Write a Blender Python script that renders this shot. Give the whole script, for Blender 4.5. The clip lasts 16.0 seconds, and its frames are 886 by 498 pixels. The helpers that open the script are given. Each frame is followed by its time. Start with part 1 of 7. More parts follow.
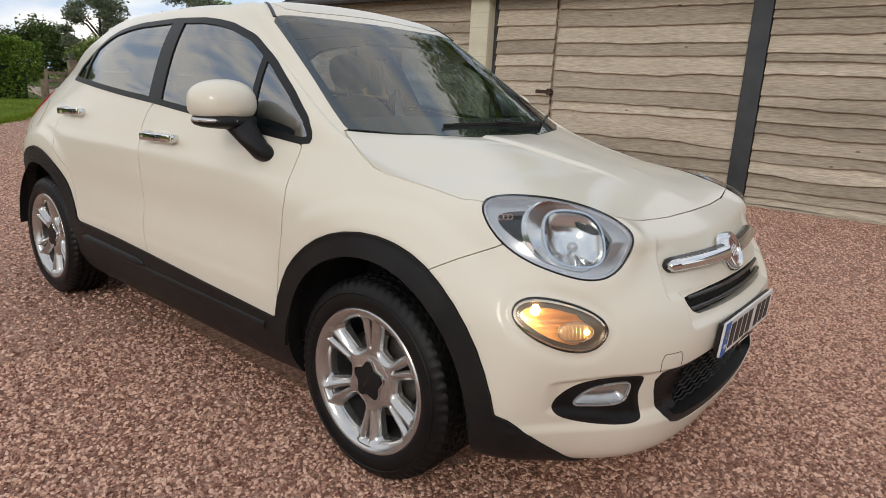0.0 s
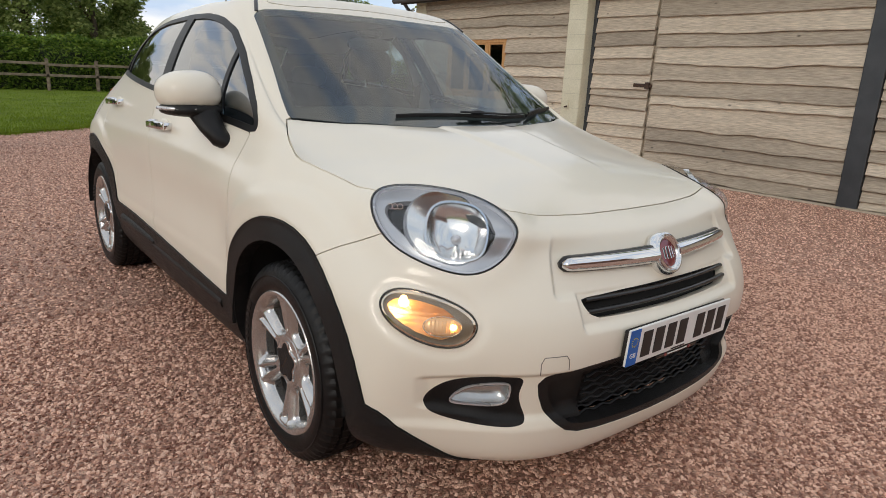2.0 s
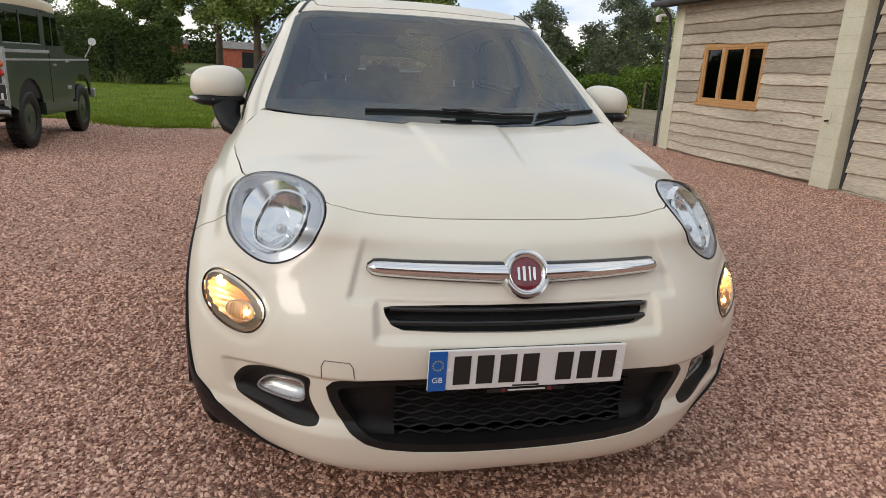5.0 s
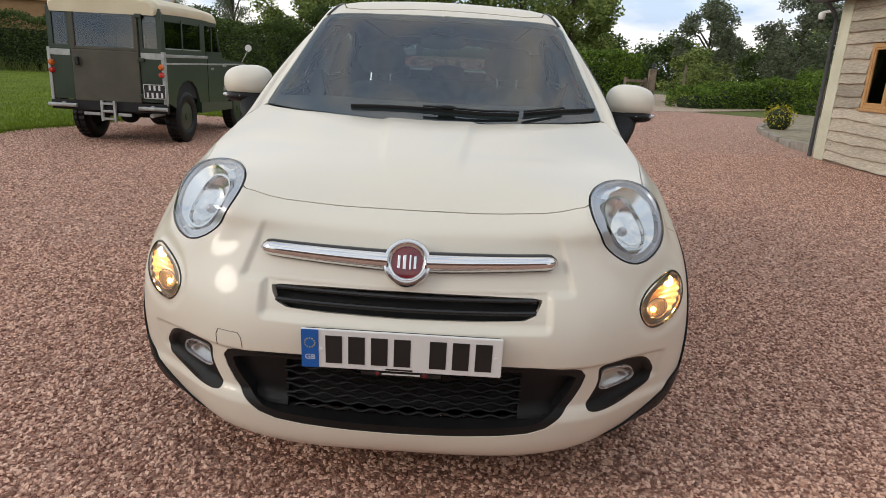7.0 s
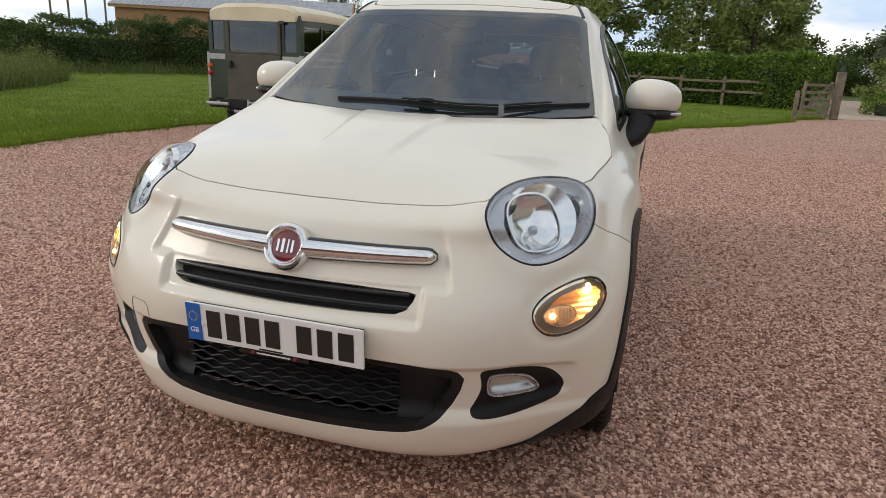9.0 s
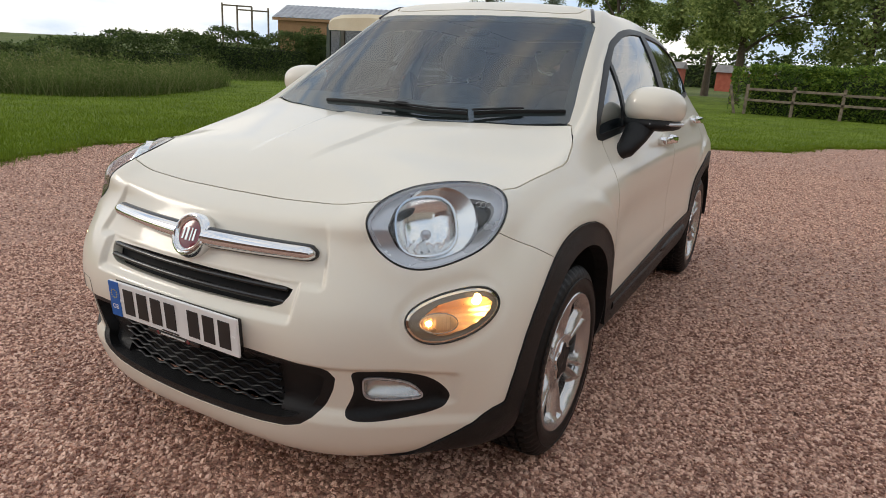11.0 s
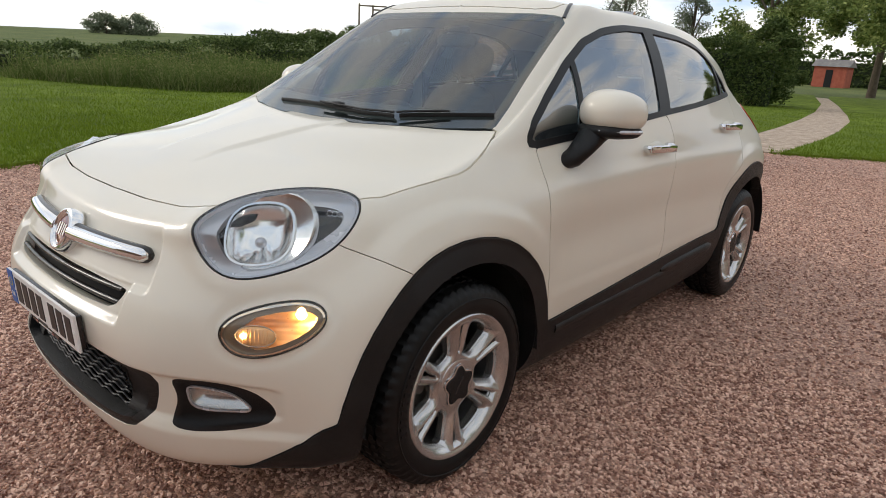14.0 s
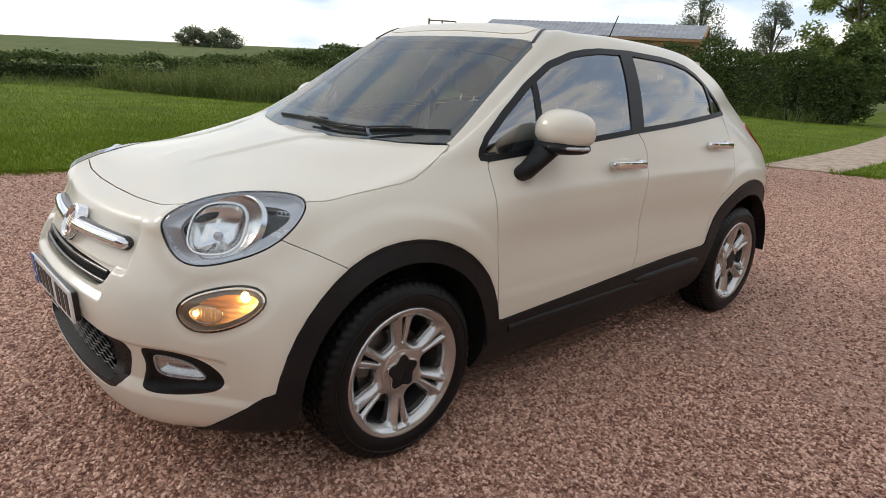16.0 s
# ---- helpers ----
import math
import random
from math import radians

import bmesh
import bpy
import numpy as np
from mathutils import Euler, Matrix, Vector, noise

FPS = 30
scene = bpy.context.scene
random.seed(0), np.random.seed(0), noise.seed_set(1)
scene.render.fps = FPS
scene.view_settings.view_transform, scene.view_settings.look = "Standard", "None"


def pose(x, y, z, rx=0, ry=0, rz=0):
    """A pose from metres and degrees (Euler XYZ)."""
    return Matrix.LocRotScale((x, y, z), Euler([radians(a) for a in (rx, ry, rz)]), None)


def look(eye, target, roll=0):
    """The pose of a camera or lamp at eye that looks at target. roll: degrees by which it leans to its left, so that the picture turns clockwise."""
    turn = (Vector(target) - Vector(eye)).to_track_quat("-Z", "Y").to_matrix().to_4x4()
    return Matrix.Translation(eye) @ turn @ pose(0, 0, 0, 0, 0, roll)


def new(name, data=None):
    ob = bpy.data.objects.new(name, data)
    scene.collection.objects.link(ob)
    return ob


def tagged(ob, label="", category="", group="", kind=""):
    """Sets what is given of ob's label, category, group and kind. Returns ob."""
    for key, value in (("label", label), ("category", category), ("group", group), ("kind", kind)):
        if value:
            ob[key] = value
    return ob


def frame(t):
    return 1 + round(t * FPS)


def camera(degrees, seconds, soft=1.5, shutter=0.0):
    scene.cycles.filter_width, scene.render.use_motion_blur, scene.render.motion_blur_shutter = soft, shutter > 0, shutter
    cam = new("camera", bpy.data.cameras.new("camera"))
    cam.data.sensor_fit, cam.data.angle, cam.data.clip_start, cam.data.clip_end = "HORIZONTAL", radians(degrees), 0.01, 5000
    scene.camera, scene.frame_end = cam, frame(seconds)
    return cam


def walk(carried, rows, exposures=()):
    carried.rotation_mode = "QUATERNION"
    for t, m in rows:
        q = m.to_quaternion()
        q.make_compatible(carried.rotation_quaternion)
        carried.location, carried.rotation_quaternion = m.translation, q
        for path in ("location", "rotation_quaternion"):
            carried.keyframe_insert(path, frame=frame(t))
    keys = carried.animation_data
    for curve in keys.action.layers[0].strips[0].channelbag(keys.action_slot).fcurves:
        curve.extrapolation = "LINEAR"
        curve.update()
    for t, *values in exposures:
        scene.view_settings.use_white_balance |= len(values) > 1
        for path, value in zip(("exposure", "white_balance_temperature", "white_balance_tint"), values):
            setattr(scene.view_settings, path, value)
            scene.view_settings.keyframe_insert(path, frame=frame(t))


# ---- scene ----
import functools

cam = camera(68.8, 16.0, soft=.8)
PATH = [
    (0, (1.369, -2.178, 1.244), (0.135, -0.68, 0.762), 2.9),
    (0.5, (1.467, -2.13, 1.259), (0.231, -0.643, 0.749), 2.5),
    (1, (1.626, -2.003, 1.265), (0.335, -0.562, 0.756), 2.6),
    (1.5, (1.735, -1.875, 1.258), (0.329, -0.548, 0.744), 2.7),
    (2, (1.828, -1.689, 1.255), (0.322, -0.478, 0.742), 2.7),
    (2.5, (1.992, -1.524, 1.276), (0.381, -0.456, 0.761), 2.5),
    (3, (2.138, -1.306, 1.278), (0.435, -0.395, 0.758), 2.6),
    (3.5, (2.182, -1.09, 1.27), (0.42, -0.305, 0.742), 2.7),
    (3.7, (2.201, -1.005, 1.269), (0.416, -0.273, 0.741), 2.8),
    (5.8, (2.308, -0.295, 1.268), (0.399, -0.035, 0.733), 3.0),
    (6, (2.324, -0.216, 1.267), (0.408, -0.006, 0.732), 2.9),
    (6.5, (2.4, -0.033, 1.279), (0.475, 0.047, 0.742), 3.0),
    (7, (2.401, 0.124, 1.279), (0.477, 0.085, 0.734), 3.0),
    (7.5, (2.36, 0.302, 1.276), (0.448, 0.09, 0.728), 2.9),
    (8, (2.327, 0.469, 1.262), (0.425, 0.175, 0.715), 2.8),
    (8.5, (2.317, 0.694, 1.278), (0.449, 0.236, 0.732), 2.7),
    (9, (2.25, 0.852, 1.265), (0.404, 0.319, 0.711), 2.7),
    (9.2, (2.213, 0.918, 1.266), (0.379, 0.35, 0.707), 2.7),
    (11.3, (1.938, 1.474, 1.269), (0.269, 0.516, 0.724), 3.3),
    (11.5, (1.907, 1.479, 1.267), (0.251, 0.501, 0.718), 3.3),
    (12, (1.78, 1.55, 1.26), (0.17, 0.502, 0.702), 3.6),
    (12.5, (1.684, 1.639, 1.268), (0.084, 0.577, 0.711), 3.5),
    (13, (1.623, 1.776, 1.282), (0.061, 0.653, 0.733), 3.2),
    (13.5, (1.563, 1.911, 1.307), (0.055, 0.722, 0.747), 3.3),
    (14, (1.434, 1.985, 1.315), (-0.023, 0.739, 0.745), 3.3),
    (14.5, (1.331, 2.08, 1.328), (-0.062, 0.762, 0.76), 3.3),
    (15, (1.313, 2.226, 1.342), (-0.016, 0.845, 0.772), 3.5),
    (15.5, (1.298, 2.33, 1.352), (-0.02, 0.94, 0.775), 3.7),
    (16, (1.326, 2.433, 1.37), (0.008, 1.031, 0.824), 3.6),
]
EXPOSURES = [(0, .56), (3.5, .61), (7, .66), (9, .65), (12, .68), (16, .72)]
walk(cam, [(t, look(eye, target, roll)) for t, eye, target, roll in PATH], EXPOSURES)

# ---- light ----
SUN_AZ, SUN_EL = radians(-66), radians(25)
world = bpy.data.worlds.new("cloudy_evening_sky")
scene.world = world
world.use_nodes = True
wn, wl = world.node_tree.nodes, world.node_tree.links
background = wn["Background"]
sky = wn.new("ShaderNodeTexSky")
sky.sky_type, sky.sun_disc = "NISHITA", False
sky.sun_elevation, sky.sun_rotation = SUN_EL, math.pi / 2 - SUN_AZ
sky.air_density, sky.dust_density = 1.0, .6
wcoord = wn.new("ShaderNodeTexCoord")
wmap = wn.new("ShaderNodeMapping")
wmap.inputs["Scale"].default_value = (1.0, 1.0, 3.2)
cloud = wn.new("ShaderNodeTexNoise")
cloud.inputs["Scale"].default_value, cloud.inputs["Detail"].default_value, cloud.inputs["Roughness"].default_value = 1.9, 6, .50
cover = wn.new("ShaderNodeValToRGB")
cover.color_ramp.elements[0].position, cover.color_ramp.elements[1].position = .36, .60
cover.color_ramp.elements[0].color = (.78, .78, .78, 1)
shade = wn.new("ShaderNodeTexNoise")
shade.inputs["Scale"].default_value, shade.inputs["Detail"].default_value = 4.5, 6
tone = wn.new("ShaderNodeValToRGB")
tone.color_ramp.elements[0].position, tone.color_ramp.elements[0].color = .39, (2.5, 3.05, 3.9, 1)
tone.color_ramp.elements[1].position, tone.color_ramp.elements[1].color = .57, (4.85, 4.7, 4.45, 1)
layer = wn.new("ShaderNodeMix")
layer.data_type = "RGBA"
wl.new(wcoord.outputs["Generated"], wmap.inputs["Vector"])
wl.new(wmap.outputs[0], cloud.inputs["Vector"])
wl.new(wmap.outputs[0], shade.inputs["Vector"])
wl.new(cloud.outputs["Fac"], cover.inputs["Fac"])
wl.new(shade.outputs["Fac"], tone.inputs["Fac"])
wl.new(cover.outputs["Color"], layer.inputs["Factor"])
wl.new(sky.outputs[0], layer.inputs["A"])
wl.new(tone.outputs["Color"], layer.inputs["B"])
# thin cloud, a little brighter towards the horizon
height = wn.new("ShaderNodeSeparateXYZ")
climb = wn.new("ShaderNodeMapRange")
climb.inputs["From Min"].default_value, climb.inputs["From Max"].default_value = .0, 1.0
climb.inputs["To Min"].default_value, climb.inputs["To Max"].default_value = 1.06, .90
dome = wn.new("ShaderNodeVectorMath")
dome.operation = "SCALE"
wl.new(wcoord.outputs["Generated"], height.inputs[0])
wl.new(height.outputs["Z"], climb.inputs["Value"])
wl.new(layer.outputs["Result"], dome.inputs[0])
wl.new(climb.outputs[0], dome.inputs["Scale"])
wl.new(dome.outputs[0], background.inputs["Color"])
background.inputs["Strength"].default_value = 0.15
sun = new("sun", bpy.data.lights.new("sun", "SUN"))
sun.data.energy, sun.data.angle, sun.data.color = .50, radians(16), (1.0, .90, .78)
sun.matrix_world = look((20 * math.cos(SUN_AZ) * math.cos(SUN_EL), 20 * math.sin(SUN_AZ) * math.cos(SUN_EL), 20 * math.sin(SUN_EL)), (0, 0, 0))


# ---- materials ----
def material(name, a, b=None, rough=.5, metal=0.0, scale=6.0, fine=0.0, fine_scale=150.0, bump=0.0, bump_scale=200.0, coat=0.0,
             island=0.0, each=0.0, stretch=(1, 1, 1), c=None, rough_vary=.08, specular=.5):
    """Two tones by a broad noise, a fine grain, a bump, and tone changes by island or by object."""
    m = bpy.data.materials.new(name)
    m.use_nodes = True
    n, l = m.node_tree.nodes, m.node_tree.links
    p = n["Principled BSDF"]
    p.inputs["Metallic"].default_value = metal
    p.inputs["Roughness"].default_value = rough
    p.inputs["Coat Weight"].default_value = coat
    p.inputs["Coat Roughness"].default_value = .045
    p.inputs["Specular IOR Level"].default_value = specular
    tc = n.new("ShaderNodeTexCoord")
    mp = n.new("ShaderNodeMapping")
    mp.inputs["Scale"].default_value = stretch
    l.new(tc.outputs["Object"], mp.inputs[0])
    nz = n.new("ShaderNodeTexNoise")
    nz.inputs["Scale"].default_value, nz.inputs["Detail"].default_value = scale, 5
    l.new(mp.outputs[0], nz.inputs["Vector"])
    ramp = n.new("ShaderNodeValToRGB")
    ramp.color_ramp.elements[0].position, ramp.color_ramp.elements[1].position = .35, .65
    ramp.color_ramp.elements[0].color = (*a, 1)
    ramp.color_ramp.elements[1].color = (*(b or a), 1)
    if c:
        e = ramp.color_ramp.elements.new(.5)
        e.color = (*c, 1)
    source = nz.outputs["Fac"]
    pick = None
    if island:
        pick = n.new("ShaderNodeNewGeometry").outputs["Random Per Island"]
        amount = island
    elif each:
        pick = n.new("ShaderNodeObjectInfo").outputs["Random"]
        amount = each
    if pick is not None:
        mx = n.new("ShaderNodeMix")
        mx.inputs["Factor"].default_value = amount
        l.new(nz.outputs["Fac"], mx.inputs["A"])
        l.new(pick, mx.inputs["B"])
        source = mx.outputs["Result"]
        ramp.color_ramp.elements[0].position, ramp.color_ramp.elements[-1].position = .2, .8
    l.new(source, ramp.inputs["Fac"])
    colour = ramp.outputs["Color"]
    if fine:
        fz = n.new("ShaderNodeTexNoise")
        fz.inputs["Scale"].default_value, fz.inputs["Detail"].default_value = fine_scale, 4
        l.new(mp.outputs[0], fz.inputs["Vector"])
        mr = n.new("ShaderNodeMapRange")
        mr.inputs["From Min"].default_value, mr.inputs["From Max"].default_value = .3, .7
        mr.inputs["To Min"].default_value, mr.inputs["To Max"].default_value = 1 - fine, 1 + fine
        l.new(fz.outputs["Fac"], mr.inputs["Value"])
        vm = n.new("ShaderNodeVectorMath")
        vm.operation = "SCALE"
        l.new(colour, vm.inputs[0])
        l.new(mr.outputs[0], vm.inputs["Scale"])
        colour = vm.outputs["Vector"]
    l.new(colour, p.inputs["Base Color"])
    if rough_vary:
        rr = n.new("ShaderNodeMapRange")
        rr.inputs["To Min"].default_value, rr.inputs["To Max"].default_value = max(0, rough - rough_vary), min(1, rough + rough_vary)
        l.new(nz.outputs["Fac"], rr.inputs["Value"])
        l.new(rr.outputs[0], p.inputs["Roughness"])
    if bump:
        bz = n.new("ShaderNodeTexNoise")
        bz.inputs["Scale"].default_value, bz.inputs["Detail"].default_value = bump_scale, 4
        l.new(mp.outputs[0], bz.inputs["Vector"])
        bp = n.new("ShaderNodeBump")
        bp.inputs["Strength"].default_value, bp.inputs["Distance"].default_value = bump, .01
        l.new(bz.outputs["Fac"], bp.inputs["Height"])
        l.new(bp.outputs[0], p.inputs["Normal"])
    return m


def glass_pane(name, tint=(.8, .85, .85), gloss=1.0):
    """A thin pane: clear or tinted, with the mirror gloss of glass."""
    m = bpy.data.materials.new(name)
    m.use_nodes = True
    n, l = m.node_tree.nodes, m.node_tree.links
    n.remove(n["Principled BSDF"])
    tr = n.new("ShaderNodeBsdfTransparent")
    tr.inputs[0].default_value = (*tint, 1)
    gl = n.new("ShaderNodeBsdfGlossy")
    gl.inputs["Roughness"].default_value = .01
    fr = n.new("ShaderNodeLayerWeight")
    fr.inputs["Blend"].default_value = .5
    pw = n.new("ShaderNodeMath")
    pw.operation, pw.inputs[1].default_value = "POWER", 5.0
    ml = n.new("ShaderNodeMath")
    ml.operation, ml.use_clamp = "MULTIPLY_ADD", True
    ml.inputs[1].default_value, ml.inputs[2].default_value = .80, .042 * gloss
    l.new(fr.outputs["Facing"], pw.inputs[0])
    mx = n.new("ShaderNodeMixShader")
    l.new(pw.outputs[0], ml.inputs[0])
    l.new(ml.outputs[0], mx.inputs[0])
    l.new(tr.outputs[0], mx.inputs[1])
    l.new(gl.outputs[0], mx.inputs[2])
    l.new(mx.outputs[0], n["Material Output"].inputs[0])
    return m


def lit(name, rgb, strength):
    m = bpy.data.materials.new(name)
    m.use_nodes = True
    p = m.node_tree.nodes["Principled BSDF"]
    p.inputs["Base Color"].default_value = (*rgb, 1)
    p.inputs["Emission Color"].default_value = (*rgb, 1)
    p.inputs["Emission Strength"].default_value = strength
    return m


PAINT = material("pearl_white_paint", (.75, .698, .588), (.78, .728, .618), rough=.32, specular=.2, coat=.5, scale=1.2, rough_vary=.03, bump=.015, bump_scale=900)
PAINT.node_tree.nodes["Principled BSDF"].inputs["Coat IOR"].default_value = 1.5
CLADDING = material("black_textured_plastic", (.0085, .0085, .009), (.014, .0135, .0135), specular=.27, rough=.43, scale=9, bump=.25, bump_scale=600, fine=.15)
GLOSS_BLACK = material("gloss_black_plastic", (.012, .012, .013), (.016, .016, .016), rough=.22, scale=6)
SATIN_BLACK = material("satin_black_trim", (.010, .010, .011), (.015, .015, .015), rough=.42, specular=.25, scale=6)
RUBBER = material("tyre_rubber", (.0045, .0045, .005), (.009, .0088, .0085), specular=.26, rough=.44, scale=14, fine=.2, bump=.15, bump_scale=300)
CHROME = material("chrome", (.72, .72, .73), (.80, .80, .80), rough=.07, metal=1, scale=4, rough_vary=.03)
ALLOY = material("silver_alloy", (.50, .49, .48), (.58, .57, .555), rough=.20, metal=.85, scale=8, rough_vary=.06, bump=.05, bump_scale=500)
SILVER = material("silver_bezel", (.50, .50, .52), (.58, .58, .60), rough=.26, metal=.5, coat=.3, scale=5)
BEZEL_DIM = material("smoked_grey_bezel", (.16, .155, .15), (.22, .215, .21), rough=.3, metal=.5, scale=6)
FLANGE = material("pale_grey_lamp_flange", (.50, .50, .53), (.58, .58, .61), rough=.25, metal=.25, coat=.4, scale=6)
BRIGHT = material("soft_chrome", (.74, .74, .74), (.82, .82, .81), rough=.17, metal=1, scale=4, rough_vary=.03)
TRIM = material("dark_cabin_trim", (.016, .016, .018), (.026, .025, .027), rough=.7, scale=8, fine=.2, bump=.2, bump_scale=300)
FABRIC = material("dark_grey_seat_fabric", (.07, .07, .075), (.11, .108, .11), rough=.9, scale=20, fine=.35, fine_scale=500, bump=.3, bump_scale=700)
BARREL = material("dull_inner_rim", (.05, .05, .05), (.09, .088, .085), rough=.55, metal=.5, scale=12)
DISC = material("brake_steel", (.14, .13, .12), (.22, .20, .18), rough=.45, metal=.8, scale=12)
DARK = material("black_void", (.006, .006, .006), (.010, .010, .010), rough=.8, scale=5)
WINDSCREEN = glass_pane("windscreen_glass", (.74, .83, .80), 3.4)
SIDE_GLASS = glass_pane("tinted_side_glass", (.34, .42, .47), 8.0)
LENS = glass_pane("clear_lens", (.93, .95, .96), 1.0)
AMBER_LENS = glass_pane("amber_tinted_lens", (.99, .91, .80), 1.0)
AMBER = material("amber_reflector", (.76, .53, .33), (.85, .63, .43), rough=.30, metal=.4, scale=30)
BULB = lit("lit_amber_bulb", (1.0, .56, .18), 45.0)
RED_LENS = material("red_lamp_lens", (.42, .02, .015), (.55, .03, .02), rough=.12, coat=.6, scale=10)
PLATE_WHITE = material("white_plate", (.76, .76, .74), (.80, .80, .78), rough=.35, scale=4)
PLATE_BLUE = material("plate_blue", (.005, .10, .42), (.006, .12, .46), rough=.35, scale=6)
PRINT_BLACK = material("black_print", (.012, .012, .012), (.016, .016, .016), rough=.45, scale=6)
BADGE_RED = material("badge_red_enamel", (.13, .006, .014), (.19, .010, .018), rough=.15, coat=.8, scale=20)
PALE_PRINT = material("pale_print", (.62, .62, .60), (.7, .7, .68), rough=.5, scale=6)


# ---- mesh helpers ----
def thing(name, label, category, m=None, group="", kind=""):
    ob = tagged(new(name), label, category, group, kind)
    if m is not None:
        ob.matrix_world = m
    return ob


def raw(name, pts, faces, mat, parent=None, label="", nor=None, smooth=True):
    """One mesh object out of arrays."""
    me = bpy.data.meshes.new(name)
    me.from_pydata(np.asarray(pts, float).tolist(), [], [[int(i) for i in f] for f in faces], shade_flat=not smooth)
    me.materials.append(mat)
    if nor is not None:
        me.normals_split_custom_set_from_vertices(np.asarray(nor, float).tolist())
    ob = new(name, me)
    ob.parent = parent
    if label:
        ob["label"] = label
    return ob


def part(name, bm, mat, parent, label="", smooth=None):
    """Links a bmesh as one mesh object under a thing or a part. smooth: degrees under which edges are shaded round."""
    bmesh.ops.recalc_face_normals(bm, faces=bm.faces)
    if smooth is not None:
        for f in bm.faces:
            f.smooth = True
        for e in bm.edges:
            e.smooth = len(e.link_faces) == 2 and e.calc_face_angle(0) < radians(smooth)
    me = bpy.data.meshes.new(name)
    bm.to_mesh(me)
    bm.free()
    me.materials.append(mat)
    ob = new(name, me)
    ob.parent = parent
    if label:
        ob["label"] = label
    return ob


def box_bm(x0, x1, y0, y1, z0, z1, bevel=0.0, m=None, bm=None, segments=2):
    """A box, bevelled, added to bm or to a new bmesh."""
    own = bmesh.new()
    vs = bmesh.ops.create_cube(own, size=1)["verts"]
    bmesh.ops.transform(own, verts=vs, matrix=Matrix.Translation(((x0 + x1) / 2, (y0 + y1) / 2, (z0 + z1) / 2)) @ Matrix.Diagonal((abs(x1 - x0), abs(y1 - y0), abs(z1 - z0), 1)))
    if bevel:
        bmesh.ops.bevel(own, geom=own.edges[:], offset=bevel, segments=segments, affect="EDGES", profile=.5, clamp_overlap=True)
    if m is not None:
        bmesh.ops.transform(own, verts=own.verts[:], matrix=m)
    if bm is None:
        return own
    tmp = bpy.data.meshes.new("tmp")
    own.to_mesh(tmp)
    own.free()
    bm.from_mesh(tmp)
    bpy.data.meshes.remove(tmp)
    return bm


def rod_bm(a, b, r0, r1=None, seg=10, bm=None):
    """A round bar from a to b."""
    bm = bm or bmesh.new()
    a, b = Vector(a), Vector(b)
    q = (b - a).to_track_quat("Z", "Y").to_matrix().to_4x4()
    bmesh.ops.create_cone(bm, cap_ends=True, segments=seg, radius1=r0, radius2=r1 if r1 is not None else r0, depth=(b - a).length,
                          matrix=Matrix.Translation((a + b) / 2) @ q)
    return bm


def tube_bm(path, radius, seg=8, flat=1.0, bm=None):
    """A tube along points; radius: number or one per point; flat: height over width."""
    bm = bm or bmesh.new()
    rings = []
    pts = [Vector(p) for p in path]
    for i, p in enumerate(pts):
        d = (pts[min(i + 1, len(pts) - 1)] - pts[max(i - 1, 0)]).normalized()
        up = Vector((0, 0, 1)) if abs(d.z) < .9 else Vector((1, 0, 0))
        s = d.cross(up).normalized()
        u = s.cross(d)
        r = radius[i] if isinstance(radius, (list, tuple)) else radius
        rings.append([bm.verts.new(p + s * r * math.cos(k * 2 * math.pi / seg) + u * r * flat * math.sin(k * 2 * math.pi / seg)) for k in range(seg)])
    for a, b in zip(rings, rings[1:]):
        for k in range(seg):
            bm.faces.new((a[k], a[(k + 1) % seg], b[(k + 1) % seg], b[k]))
    bm.faces.new(rings[0][::-1])
    bm.faces.new(rings[-1])
    return bm


def turned_bm(profile, seg=48, m=None, closed=False):
    """A profile of (radius, along) turned round the y axis."""
    bm = bmesh.new()
    rings = [[bm.verts.new((r * math.cos(a), t, r * math.sin(a))) for a in [k * 2 * math.pi / seg for k in range(seg)]] for r, t in profile]
    pairs = list(zip(rings, rings[1:])) + ([(rings[-1], rings[0])] if closed else [])
    for a, b in pairs:
        for k in range(seg):
            bm.faces.new((a[k], a[(k + 1) % seg], b[(k + 1) % seg], b[k]))
    if not closed:
        if profile[0][0] > 1e-4:
            bm.faces.new(rings[0])
        if profile[-1][0] > 1e-4:
            bm.faces.new(rings[-1])
    bmesh.ops.remove_doubles(bm, verts=bm.verts[:], dist=1e-5)
    if m is not None:
        bmesh.ops.transform(bm, verts=bm.verts[:], matrix=m)
    return bm


def blob_bm(x, y, z, rx, ry, rz, power=2.0, seg=16, rot=None, bm=None):
    """A rounded lump: a superellipsoid."""
    own = bmesh.new()
    bmesh.ops.create_uvsphere(own, u_segments=seg, v_segments=max(6, seg // 2), radius=1)
    for v in own.verts:
        k = (abs(v.co.x) ** power + abs(v.co.y) ** power + abs(v.co.z) ** power) ** (-1 / power)
        v.co *= k
        v.co = Vector((v.co.x * rx, v.co.y * ry, v.co.z * rz))
    mm = Matrix.Translation((x, y, z)) @ (rot or Matrix.Identity(4))
    bmesh.ops.transform(own, verts=own.verts[:], matrix=mm)
    if bm is None:
        return own
    tmp = bpy.data.meshes.new("tmp")
    own.to_mesh(tmp)
    own.free()
    bm.from_mesh(tmp)
    bpy.data.meshes.remove(tmp)
    return bm


